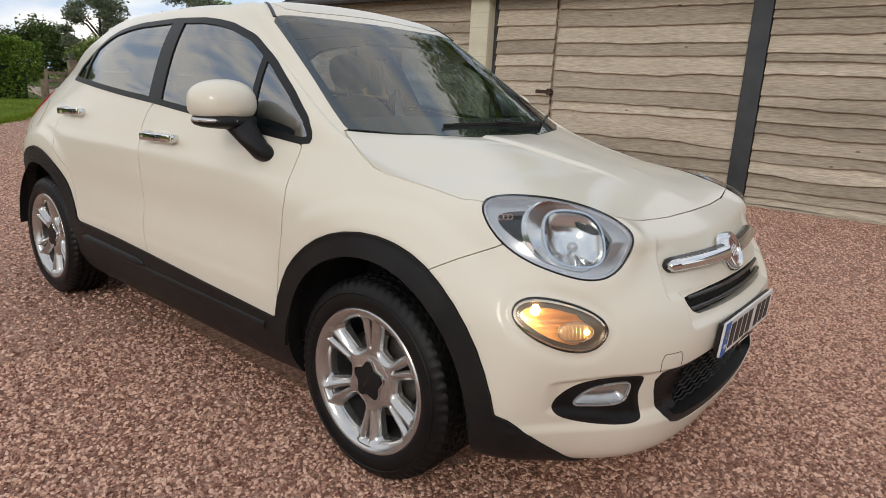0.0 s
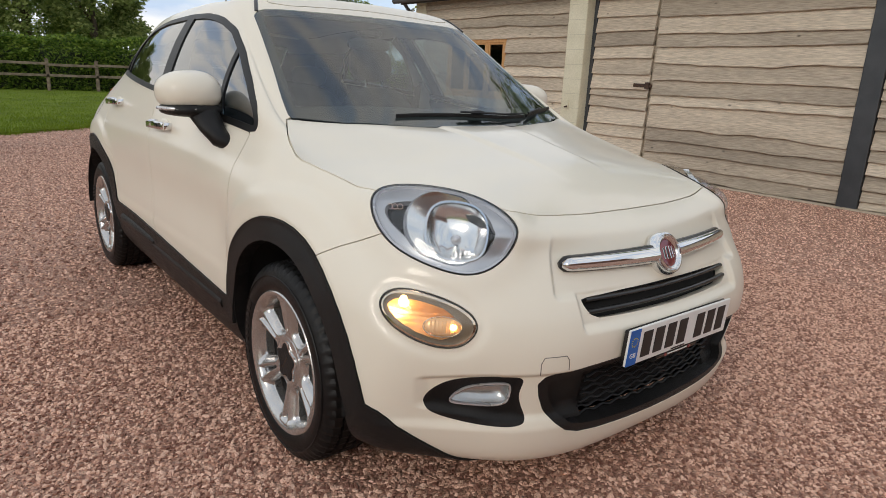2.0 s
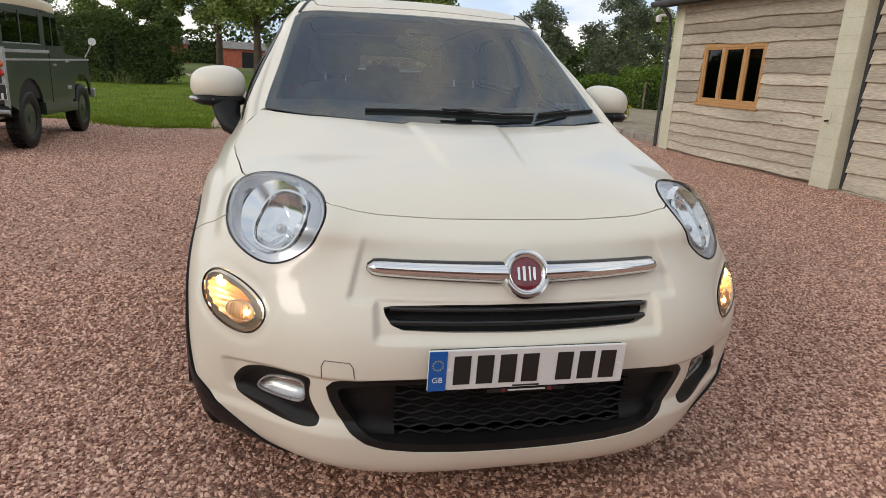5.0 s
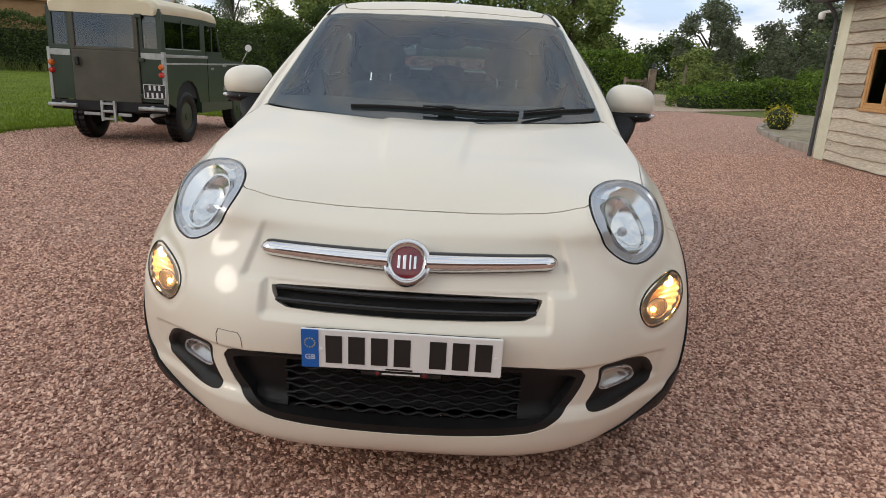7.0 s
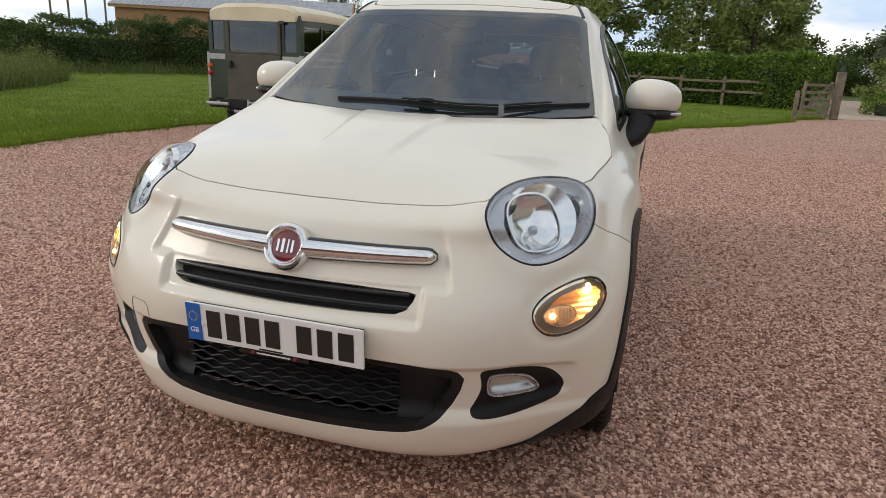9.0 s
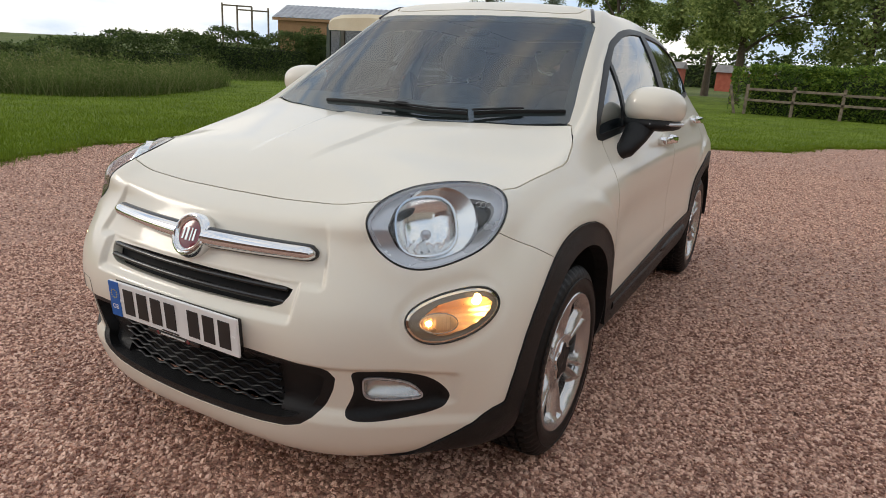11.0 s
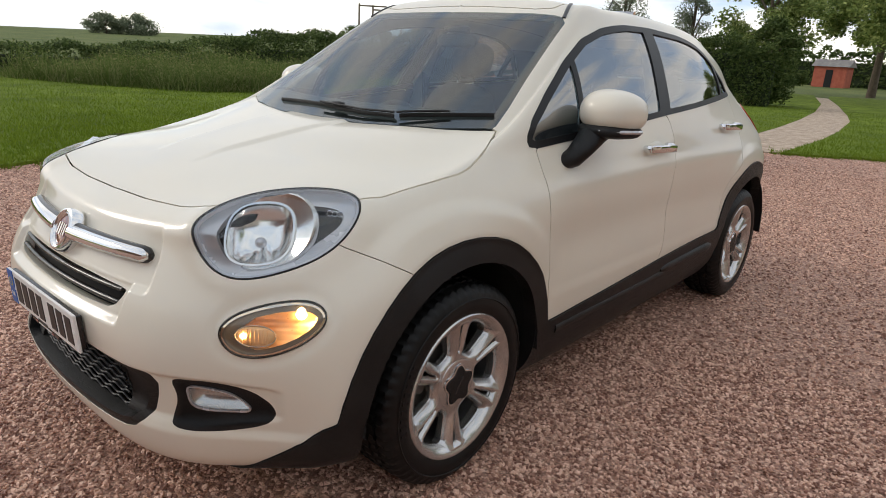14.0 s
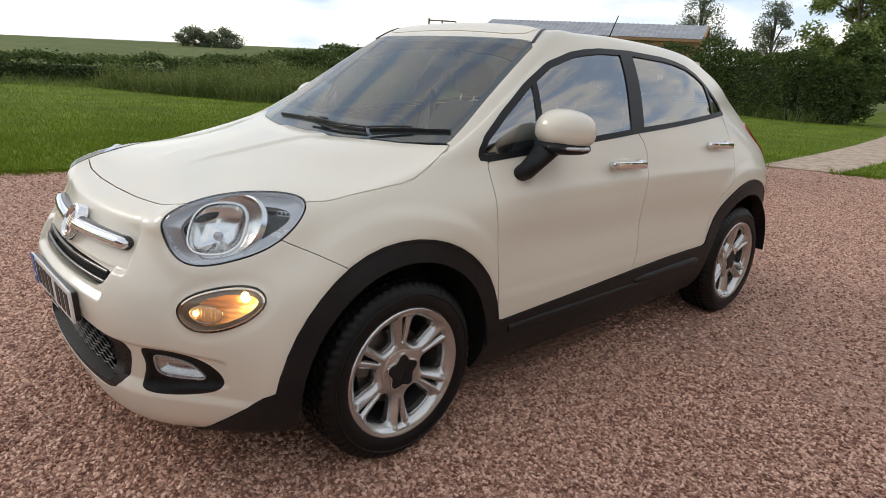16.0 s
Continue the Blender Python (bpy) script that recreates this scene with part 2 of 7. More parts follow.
# ---- ground ----
GRAVEL = material("red_gravel", (.23, .112, .077), (.58, .37, .27), rough=.75, scale=38, fine=.55, fine_scale=120, bump=1.0, bump_scale=80, c=(.41, .23, .164))
STONES = material("gravel_chips", (.22, .098, .066), (.80, .53, .40), rough=.6, scale=40, island=.92, c=(.55, .312, .222), fine=.16, fine_scale=260)
LAWN = material("lawn_grass", (.088, .128, .013), (.155, .212, .024), specular=.15, rough=.95, scale=.9, fine=.3, fine_scale=60, bump=.9, bump_scale=70, c=(.122, .170, .018))
FIELD = material("field_grass", (.088, .115, .036), (.135, .155, .052), specular=.1, rough=.95, scale=.12, fine=.3, fine_scale=8)
BLADES = material("grass_blades", (.094, .145, .011), (.205, .272, .028), specular=.15, rough=.8, scale=1.2, island=.4, c=(.138, .20, .017))
WEEDS = material("wild_grass_and_weeds", (.09, .135, .030), (.26, .26, .11), specular=.15, rough=.85, scale=.8, island=.6, c=(.14, .185, .05))
PATHSTONE = material("pale_stone_path", (.34, .25, .18), (.52, .41, .31), rough=.9, scale=5, fine=.25, fine_scale=60, bump=.4, bump_scale=60)
KERB = material("grey_kerb_stone", (.26, .23, .19), (.36, .32, .27), rough=.9, scale=8, fine=.2, bump=.4, bump_scale=80)


def fast_mesh(name, pts, faces, mat, parent=None, smooth=False):
    """A mesh from arrays of points and equal-sized faces."""
    pts, faces = np.asarray(pts, np.float32), np.asarray(faces, np.int32)
    me = bpy.data.meshes.new(name)
    k = faces.shape[1]
    me.vertices.add(len(pts))
    me.vertices.foreach_set("co", pts.ravel())
    me.loops.add(faces.size)
    me.loops.foreach_set("vertex_index", faces.ravel())
    me.polygons.add(len(faces))
    me.polygons.foreach_set("loop_start", np.arange(len(faces), dtype=np.int32) * k)
    me.polygons.foreach_set("use_smooth", np.full(len(faces), smooth))
    me.update(calc_edges=True)
    me.materials.append(mat)
    ob = new(name, me)
    ob.parent = parent
    return ob


def hill(x, y):
    """Height of the land: level round the yard, rising to a field."""
    up = np.clip((-y - 42) / 208, 0, 1) * (1.2 + .023 * np.clip(-x, -40, 260))
    back = .006 * np.clip(-x - 45, 0, None)
    return up + np.minimum(back, 1.2) * np.clip((y + 60) / 40, 0, 1)


gx = np.concatenate([np.linspace(-600, -120, 13), np.linspace(-110, 40, 51), np.linspace(60, 500, 12)])
gy = np.concatenate([np.linspace(-700, -210, 12), np.linspace(-200, 30, 70), np.linspace(50, 500, 12)])
GX, GY = np.meshgrid(gx, gy)
pts = np.stack([GX, GY, hill(GX, GY) - .03], -1).reshape(-1, 3)
i = (np.arange(len(gy) - 1)[:, None] * len(gx) + np.arange(len(gx) - 1)[None]).ravel()
tagged(fast_mesh("ground", pts, np.stack([i, i + 1, i + len(gx) + 1, i + len(gx)], 1), FIELD, smooth=True), "open green field rising to a low ridge", "ground", kind="structure")


def sheet(name, outline, z, thick, mat, label, category):
    """A flat patch of ground with a low edge."""
    bm = bmesh.new()
    f = bm.faces.new([bm.verts.new((x, y, z)) for x, y in outline])
    ext = bmesh.ops.extrude_face_region(bm, geom=[f])
    bmesh.ops.translate(bm, verts=[v for v in ext["geom"] if isinstance(v, bmesh.types.BMVert)], vec=(0, 0, -thick))
    bmesh.ops.triangulate(bm, faces=bm.faces[:])
    bmesh.ops.recalc_face_normals(bm, faces=bm.faces[:])
    ob = part(name, bm, mat, None)
    return tagged(ob, label, category, kind="structure")


def ragged(pts, step=.35, amp=.07, seed=3):
    """A line with small wobbles, as turf edges have."""
    rnd, out = random.Random(seed), []
    for (x0, y0), (x1, y1) in zip(pts, pts[1:]):
        n = max(1, int(math.hypot(x1 - x0, y1 - y0) / step))
        out += [(x0 + (x1 - x0) * k / n + rnd.uniform(-amp, amp), y0 + (y1 - y0) * k / n + rnd.uniform(-amp, amp)) for k in range(n)]
    return out + [pts[-1]]


EDGE_A = ragged([(30, -5.0), (8, -5.3), (2, -5.5), (.2, -5.6), (-.5, -5.5), (-1.2, -5.8), (-3.1, -6.85), (-4, -6.7), (-5.5, -6.8), (-7.4, -6.7), (-8.5, -6.35), (-10.5, -6.2), (-11.6, -5.6), (-11.2, -4.4),
                 (-10.2, -3.4), (-10.45, -2.15)])
EDGE_B = ragged([(-11.0, -1.05), (-11.7, .0), (-12.6, 1.1), (-14.3, 1.7), (-17, 3.6), (-19.8, 5.1), (-21.2, 5.5), (-22.6, 6.6)], seed=5)
PATH_L = [(-10.45, -2.15), (-14, -2.4), (-17.6, -2.75), (-22, -3.3), (-28, -4.2), (-37, -5.9), (-50, -9.0)]
PATH_R = [(-11.0, -1.05), (-14.5, -1.15), (-18, -1.45), (-23, -2.1), (-27, -2.9), (-36, -4.9), (-49, -8.0)]
sheet("gravel_yard", [(30, -6.2), (8, -6.6), (0, -6.8), (-3, -7.9), (-8, -7.8), (-13.2, -6.4), (-13.2, .2), (-14.5, .9), (-20, 4.4), (-23.2, 7.0), (-24.2, 9.2), (-22.2, 11.8), (-16, 9.2), (-11, 8.5), (30, 9.0)][::-1],
      .0, .02, GRAVEL, "red crushed-stone gravel yard", "gravel")
sheet("lawn", EDGE_A + PATH_L[1:] + [(-75, -15), (-75, -41), (30, -41)], .035, .05, LAWN, "mown green lawn beside the gravel", "lawn")
sheet("lawn_by_hedge", EDGE_B + [(-29.5, 8), (-60, 9), (-75, 5), (-75, -13)] + PATH_R[:0:-1], .035, .05, LAWN, "mown green lawn before the hedge", "lawn")
sheet("stone_path", PATH_L + PATH_R[::-1], .025, .04, PATHSTONE, "pale stone garden path", "path")
sheet("drive", [(-22.9, 7.0), (-24.2, 9.2), (-29.4, 14.4), (-33, 16), (-48, 17), (-48, 12.5), (-39.5, 11.0), (-30, 8.6)][::-1], .012, .03, PATHSTONE, "pale stone drive beyond the gate", "drive")
BARN_Y = 6.55

# ---- barn ----
BOARD = material("weathered_waney_boards", (.31, .265, .205), (.64, .56, .44), rough=.88, scale=1.1, fine=.26, fine_scale=16, bump=.7, bump_scale=22, each=.5, stretch=(.5, 5, 5), c=(.49, .42, .325))
CREAM = material("cream_painted_block", (.60, .57, .42), (.68, .65, .50), rough=.75, scale=3, fine=.08, fine_scale=40, bump=.2, bump_scale=50)
STEEL = material("dark_grey_steel", (.045, .05, .055), (.065, .07, .075), rough=.5, metal=.3, scale=4, fine=.12)
OAK = material("orange_oak_window", (.46, .24, .085), (.56, .32, .13), rough=.5, scale=8, fine=.15, stretch=(6, 6, 1))
DARK_GLASS = glass_pane("dark_window_glass", (.25, .27, .28), 1.4)
SLATE = material("dark_roof_sheet", (.05, .052, .055), (.075, .075, .078), rough=.7, scale=3)
RUST = material("rusty_iron", (.05, .035, .028), (.10, .06, .04), rough=.7, metal=.5, scale=30)
# dark knots and weather streaks in the boards
bn, bl = BOARD.node_tree.nodes, BOARD.node_tree.links
for scale_x, scale_z, size, dark in ((2.2, 4.5, .075, .34), (.28, 2.2, .30, .74)):
    kc, km, kv, kr, kx = [bn.new("ShaderNode" + t) for t in ("TexCoord", "Mapping", "TexVoronoi", "MapRange", "VectorMath")]
    km.inputs["Scale"].default_value = (scale_x, .2, scale_z)
    kv.inputs["Scale"].default_value = 1.0
    kx.operation = "SCALE"
    kr.inputs["From Min"].default_value, kr.inputs["From Max"].default_value = size * .35, size
    kr.inputs["To Min"].default_value, kr.inputs["To Max"].default_value = dark, 1.0
    old = [k for k in bl if k.to_socket == bn["Principled BSDF"].inputs["Base Color"]][0].from_socket
    bl.new(kc.outputs["Object"], km.inputs[0])
    bl.new(km.outputs[0], kv.inputs["Vector"])
    bl.new(kv.outputs["Distance"], kr.inputs["Value"])
    bl.new(old, kx.inputs[0])
    bl.new(kr.outputs[0], kx.inputs["Scale"])
    bl.new(kx.outputs[0], bn["Principled BSDF"].inputs["Base Color"])
barn = thing("barn", "timber barn clad in weathered waney-edge boards with cream block piers", "barn")
bnd = random.Random(11)


def board(x0, x1, z0, z1, lap=.046):
    """One waney plank: a thick board with a wavy lower edge that laps the one below."""
    n = max(3, int((x1 - x0) / .14))
    ph, am = bnd.uniform(0, 50), bnd.uniform(.015, .042)
    bm = bmesh.new()
    rows = []
    tilt = bnd.uniform(-.008, .008)
    for k in range(n + 1):
        x = x0 + (x1 - x0) * k / n
        w = am * (noise.noise((x * .9 + ph, z0 * 3, 0)) + .6 * noise.noise((x * 3.4 + ph, z0 * 5, 2)))
        t = tilt * (k / n - .5)
        yf = BARN_Y - .012
        rows.append([bm.verts.new(c) for c in ((x, yf + .03, z1 + .05), (x, yf, z1 + .05), (x, yf - lap, z0 + w + .006 + t), (x, yf - lap + .005, z0 + w + t), (x, yf + .02, z0 + w + .004 + t))])
    for a, b in zip(rows, rows[1:]):
        for j in range(4):
            bm.faces.new((a[j], a[j + 1], b[j + 1], b[j]))
    bm.faces.new(rows[0])
    bm.faces.new(rows[-1][::-1])
    return part("board", bm, BOARD, barn, smooth=25)


def boards(x0, x1, joints):
    for a, b in zip(joints, joints[1:]):
        board(x0, x1, a, b)


HOLE = (-8.52, -6.88, .96, 1.96)
left_rows = [.03, .20, .38, .54, .74, .94, 1.12, 1.33, 1.50, 1.72, 1.96, 2.15, 2.33, 2.52, 2.75]
for a, b in zip(left_rows, left_rows[1:]):
    if b <= HOLE[2] + .03 or a >= HOLE[3] - .02:
        board(-9.26, -5.30, a, b)
    else:
        board(-9.26, HOLE[0], a, b)
        board(HOLE[1], -5.30, a, b)
boards(-4.90, -3.86, [.03, .26, .52, .68, .92, 1.10, 1.20, 1.42, 1.64, 1.82, 2.02, 2.22, 2.46, 2.75])
boards(-3.80, -1.14, [.03, .20, .37, .52, .70, 1.02, 1.14, 1.35, 1.57, 1.80, 1.97, 2.19, 2.42, 2.60, 2.75])
boards(-.90, 2.2, [.02, .11, .24, .40, .56, .69, .88, 1.04, 1.20, 1.35, 1.60, 1.75, 1.84, 2.06, 2.24, 2.34, 2.55, 2.75])
boards(2.24, 6.0, [.02, .16, .33, .50, .70, .86, 1.05, 1.24, 1.42, 1.60, 1.83, 2.05, 2.26, 2.50, 2.75])
for x0, x1 in ((-9.6, HOLE[0]), (HOLE[1], 6.0)):
    part("wall_core", box_bm(x0, x1, BARN_Y + .02, BARN_Y + .16, 0, 2.8), BOARD, barn)
part("wall_core", box_bm(HOLE[0], HOLE[1], BARN_Y + .02, BARN_Y + .16, 0, HOLE[2]), BOARD, barn)
part("wall_core", box_bm(HOLE[0], HOLE[1], BARN_Y + .02, BARN_Y + .16, HOLE[3], 2.8), BOARD, barn)
part("end_wall", box_bm(-9.6, -9.46, BARN_Y + .16, 13.5, 0, 2.8), BOARD, barn)
part("back_wall", box_bm(-9.6, 6.0, 13.5, 13.66, 0, 2.8), BOARD, barn)
part("far_end_wall", box_bm(5.86, 6.0, BARN_Y + .16, 13.5, 0, 2.8), BOARD, barn)
part("corner_pier", box_bm(-9.60, -9.27, BARN_Y - .05, BARN_Y + .02, 0, 2.72, .012), CREAM, barn, "cream painted corner pier")
pier = part("door_pier", box_bm(-5.34, -4.98, BARN_Y - .20, BARN_Y + .02, 0, 2.78, .015), CREAM, barn, "cream painted block pier")
for k in range(12):
    part("block_joint", box_bm(-5.342, -4.978, BARN_Y - .202, BARN_Y - .19, .22 * k + .215, .22 * k + .219), material("mortar_shadow", (.42, .40, .30)) if k == 0 else bpy.data.materials["mortar_shadow"], pier)
part("bolt_plate", box_bm(-5.23, -5.17, BARN_Y - .215, BARN_Y - .20, .86, 1.00, .004), CREAM, barn)
part("pier_bolt", rod_bm((-5.20, BARN_Y - .19, .90), (-5.20, BARN_Y - .27, .89), .016, .012), RUST, barn, "rusty bolt on the pier")
part("door_stop", box_bm(-4.98, -4.92, BARN_Y - .03, BARN_Y + .02, .02, 2.78, .006), STEEL, barn, "dark steel door edge")
part("door_stile", box_bm(-1.13, -.91, BARN_Y - .075, BARN_Y + .02, .0, 2.78, .006), STEEL, barn, "dark grey steel post")
part("door_latch", box_bm(-4.10, -3.80, BARN_Y - .075, BARN_Y - .042, 1.245, 1.295, .008), RUST, barn, "rusty sliding latch")
part("latch_keep", box_bm(-3.90, -3.83, BARN_Y - .09, BARN_Y - .042, 1.225, 1.315, .008), RUST, barn)
part("door_sill", box_bm(-4.9, 6.0, BARN_Y - .10, BARN_Y - .03, -.02, .022, .006), BOARD, barn, "low timber sill")
roof_slope = Matrix.Translation((-9.95, BARN_Y - .32, 2.74)) @ Matrix.Rotation(radians(24), 4, "X")
part("roof", box_bm(0, 16.2, 0, 4.3, 0, .07, m=roof_slope), SLATE, barn, "dark roof over the barn")
part("roof_back", box_bm(0, 16.2, 0, 4.3, 0, .07, m=Matrix.Translation((-9.95, 14.0, 2.74)) @ Matrix.Rotation(radians(180), 4, "Z") @ Matrix.Translation((-16.2, 0, 0)) @ Matrix.Rotation(radians(24), 4, "X")), SLATE, barn)
part("gutter", rod_bm((-9.95, BARN_Y - .36, 2.71), (6.2, BARN_Y - .36, 2.71), .055), SLATE, barn, "black gutter")
part("fascia", box_bm(-9.8, 6.0, BARN_Y - .30, BARN_Y - .26, 2.64, 2.76), SLATE, barn)
part("downpipe", tube_bm([(-9.68, BARN_Y - .33, 2.70), (-9.70, BARN_Y - .12, 2.5), (-9.70, BARN_Y - .06, 2.3), (-9.70, BARN_Y - .06, .02)], .036, 10), SLATE, barn, "black downpipe")
for z in (.9, 1.9):
    part("pipe_bracket", box_bm(-9.745, -9.655, BARN_Y - .10, BARN_Y + .0, z, z + .03), SLATE, barn)
part("camera_bracket", rod_bm((-9.70, BARN_Y - .05, 2.55), (-9.95, BARN_Y - .18, 2.52), .025), PLATE_WHITE, barn)
part("security_camera", blob_bm(-9.97, BARN_Y - .19, 2.46, .055, .055, .075, 2.4), PLATE_WHITE, barn, "white dome security camera", smooth=60)
part("security_camera_dome", blob_bm(-9.97, BARN_Y - .19, 2.39, .042, .042, .045, 2), GLOSS_BLACK, barn, smooth=60)
window = new("barn_window")
window.parent = barn
window["label"] = "three-light oak window with dark panes"
fy0, fy1 = BARN_Y - .035, BARN_Y + .05
for nm, x0, x1, z0, z1 in (("jamb", HOLE[0], HOLE[0] + .07, HOLE[2], HOLE[3]), ("jamb", HOLE[1] - .07, HOLE[1], HOLE[2], HOLE[3]), ("head", HOLE[0] + .07, HOLE[1] - .07, HOLE[3] - .07, HOLE[3]),
                           ("sill", HOLE[0] - .03, HOLE[1] + .03, HOLE[2] - .045, HOLE[2]), ("bottom_rail", HOLE[0] + .07, HOLE[1] - .07, HOLE[2], HOLE[2] + .06),
                           ("mullion", -7.99, -7.91, HOLE[2] + .06, HOLE[3] - .07), ("mullion", -7.42, -7.34, HOLE[2] + .06, HOLE[3] - .07)):
    part(nm, box_bm(x0, x1, fy0 - (.03 if nm == "sill" else 0), fy1, z0, z1, .008), OAK, window)
for x0, x1 in ((HOLE[0] + .07, -7.99), (-7.91, -7.42), (-7.34, HOLE[1] - .07)):
    part("pane", box_bm(x0, x1, BARN_Y + .0, BARN_Y + .006, HOLE[2] + .06, HOLE[3] - .07), DARK_GLASS, window)
    for a, b, c, d in ((x0, x0 + .028, HOLE[2] + .06, HOLE[3] - .07), (x1 - .028, x1, HOLE[2] + .06, HOLE[3] - .07), (x0 + .028, x1 - .028, HOLE[2] + .06, HOLE[2] + .09), (x0 + .028, x1 - .028, HOLE[3] - .10, HOLE[3] - .07)):
        part("sash", box_bm(a, b, BARN_Y - .022, BARN_Y + .02, c, d, .005), OAK, window)
part("dark_room", box_bm(-8.9, -6.5, BARN_Y + 1.2, BARN_Y + 1.25, .2, 2.7), DARK, barn)


# ---- old green off-roader ----
R_GREEN = material("dark_green_paint", (.016, .030, .016), (.026, .042, .024), rough=.38, scale=3, coat=.25, fine=.1)
R_OLIVE = material("dull_olive_door_paint", (.055, .052, .036), (.075, .070, .05), rough=.6, scale=4, fine=.12)
R_CREAM = material("limestone_roof_paint", (.62, .53, .36), (.68, .60, .43), rough=.5, scale=3, fine=.06)
R_GALV = material("galvanised_steel", (.33, .34, .33), (.45, .46, .45), rough=.5, metal=.5, scale=12, fine=.12)
R_GLASS = glass_pane("old_window_glass", (.42, .46, .46), 2.4)
R_ORANGE = material("orange_lamp_lens", (.50, .10, .012), (.58, .14, .02), rough=.2, coat=.5, scale=10)
rover = thing("off_roader", "old dark green off-roader with a cream hardtop, parked on the gravel", "car", pose(-7.10, -4.65, 0, 0, 0, 180.5))
# local: x forward from the rear axle, y to its left
WB, HALF, TAIL = 2.235, .775, -.72


def hull(name, sections, mat, label="", smooth=30):
    """Skin over cross sections given as (x, [(y, z), ...]) for the left half, mirrored."""
    bm = bmesh.new()
    rows = []
    for x, prof in sections:
        full = [(y, z) for y, z in prof] + [(-y, z) for y, z in prof[::-1]]
        rows.append([bm.verts.new((x, y, z)) for y, z in full])
    for a, b in zip(rows, rows[1:]):
        for j in range(len(a) - 1):
            bm.faces.new((a[j], a[j + 1], b[j + 1], b[j]))
        bm.faces.new((a[-1], a[0], b[0], b[-1]))
    bm.faces.new(rows[0])
    bm.faces.new(rows[-1][::-1])
    return part(name, bm, mat, rover, label, smooth=smooth)


def slab(name, outline, y0, y1, mat, label="", parent=None, bevel=.004):
    """A side panel: an outline in (x, z) with thickness from y0 to y1."""
    bm = bmesh.new()
    a = [bm.verts.new((x, y0, z)) for x, z in outline]
    b = [bm.verts.new((x, y1, z)) for x, z in outline]
    n = len(outline)
    for k in range(n):
        bm.faces.new((a[k], a[(k + 1) % n], b[(k + 1) % n], b[k]))
    bm.faces.new(a)
    bm.faces.new(b[::-1])
    return part(name, bm, mat, parent or rover, label)


def arch_cut(x, r=.43, z=.52, n=9):
    return [(x + r * math.cos(a), z + (r * .86) * math.sin(a)) for a in np.linspace(0, math.pi, n)]


for s in (1, -1):
    y0, y1 = s * (HALF - .03), s * HALF
    rear_side = [(TAIL, .62)] + [(TAIL, 1.22), (.78, 1.22), (.78, .55)] + arch_cut(0)
    slab("rear_wing", rear_side, y0, y1, R_GREEN, "dark green rear wing")
    slab("door_bottom", [(.79, .50), (.79, 1.22), (1.50, 1.22), (1.50, .42)], y0, y1 + s * .006, R_GREEN, "dark green side door")
    slab("front_wing", [(1.52, .46), (1.52, 1.20), (2.66, 1.13), (2.70, .62)] + arch_cut(WB, .42, .55), y0 - s * .02, y1 - s * .02, R_GREEN, "dark green front wing")
    slab("sill", [(.42, .40), (.42, .56), (1.78, .50), (1.78, .38)], s * .70, s * .80, R_GREEN)
    part("waist_strip", box_bm(TAIL, .78, y1 - .004 * s, y1 + .014 * s, 1.195, 1.235, .004), R_GALV, rover, "galvanised waist capping")
    part("lower_strip", box_bm(TAIL, 2.60, y1 - .03 * s, y1 + .010 * s, 1.10, 1.125, .004), R_GALV, rover, "galvanised trim strip")
    # upper sides with windows
    up = [(TAIL + .02, 1.235), (.78, 1.235), (.78, 1.30), (TAIL + .02, 1.30)]
    slab("upper_side", up, s * (HALF - .05), s * (HALF - .02), R_GREEN)
    slab("upper_side", [(TAIL + .05, 1.66), (.78, 1.66), (.78, 1.80), (TAIL + .08, 1.80)], s * (HALF - .085), s * (HALF - .055), R_GREEN)
    for x0, x1 in ((TAIL + .02, TAIL + .16), (.66, .80), (-.02, .02)):
        part("upper_post", box_bm(x0, x1, s * (HALF - .072), s * (HALF - .045), 1.28, 1.70), R_GREEN, rover)
    for x0, x1 in ((TAIL + .16, -.02), (.02, .66)):
        part("side_window", box_bm(x0, x1, s * (HALF - .062), s * (HALF - .056), 1.30, 1.67), R_GLASS, rover, "side window")
        part("window_rail", box_bm(x0, x1, s * (HALF - .066), s * (HALF - .048), 1.29, 1.315), R_GALV, rover)
    slab("door_top", [(.80, 1.22), (.80, 1.30), (1.50, 1.30), (1.50, 1.22)], s * (HALF - .05), s * (HALF - .02), R_GREEN)
    slab("door_top_frame", [(.80, 1.68), (1.36, 1.68), (1.33, 1.74), (.80, 1.74)], s * (HALF - .085), s * (HALF - .055), R_GREEN)
    for x0, x1 in ((.80, .84), (1.12, 1.15)):
        part("door_post", box_bm(x0, x1, s * (HALF - .075), s * (HALF - .048), 1.28, 1.70), R_GREEN, rover)
    part("door_window", box_bm(.84, 1.40, s * (HALF - .064), s * (HALF - .058), 1.30, 1.69), R_GLASS, rover, "side door window")
    part("screen_pillar", rod_bm((1.52, s * .72, 1.22), (1.34, s * .68, 1.74), .028), R_GREEN, rover)
    part("door_handle", box_bm(.86, .98, y1 + .004 * s, y1 + .03 * s, 1.03, 1.06, .006), R_GALV, rover)
    for z in (.72, 1.10):
        part("door_hinge", box_bm(1.42, 1.58, y1 - .01 * s, y1 + .022 * s, z - .025, z + .025, .006), R_GALV, rover)
    # wing mirror
    part("mirror_arm", rod_bm((2.35, s * .80, 1.15), (2.40, s * .90, 1.36), .008), R_GALV, rover)
    part("wing_mirror", turned_bm([(.0, -.02), (.055, -.015), (.06, .005), (.0, .01)], 24, m=Matrix.Translation((2.40, s * .91, 1.40)) @ Matrix.Rotation(radians(90), 4, "Z")), PLATE_WHITE, rover, "round wing mirror", smooth=50)
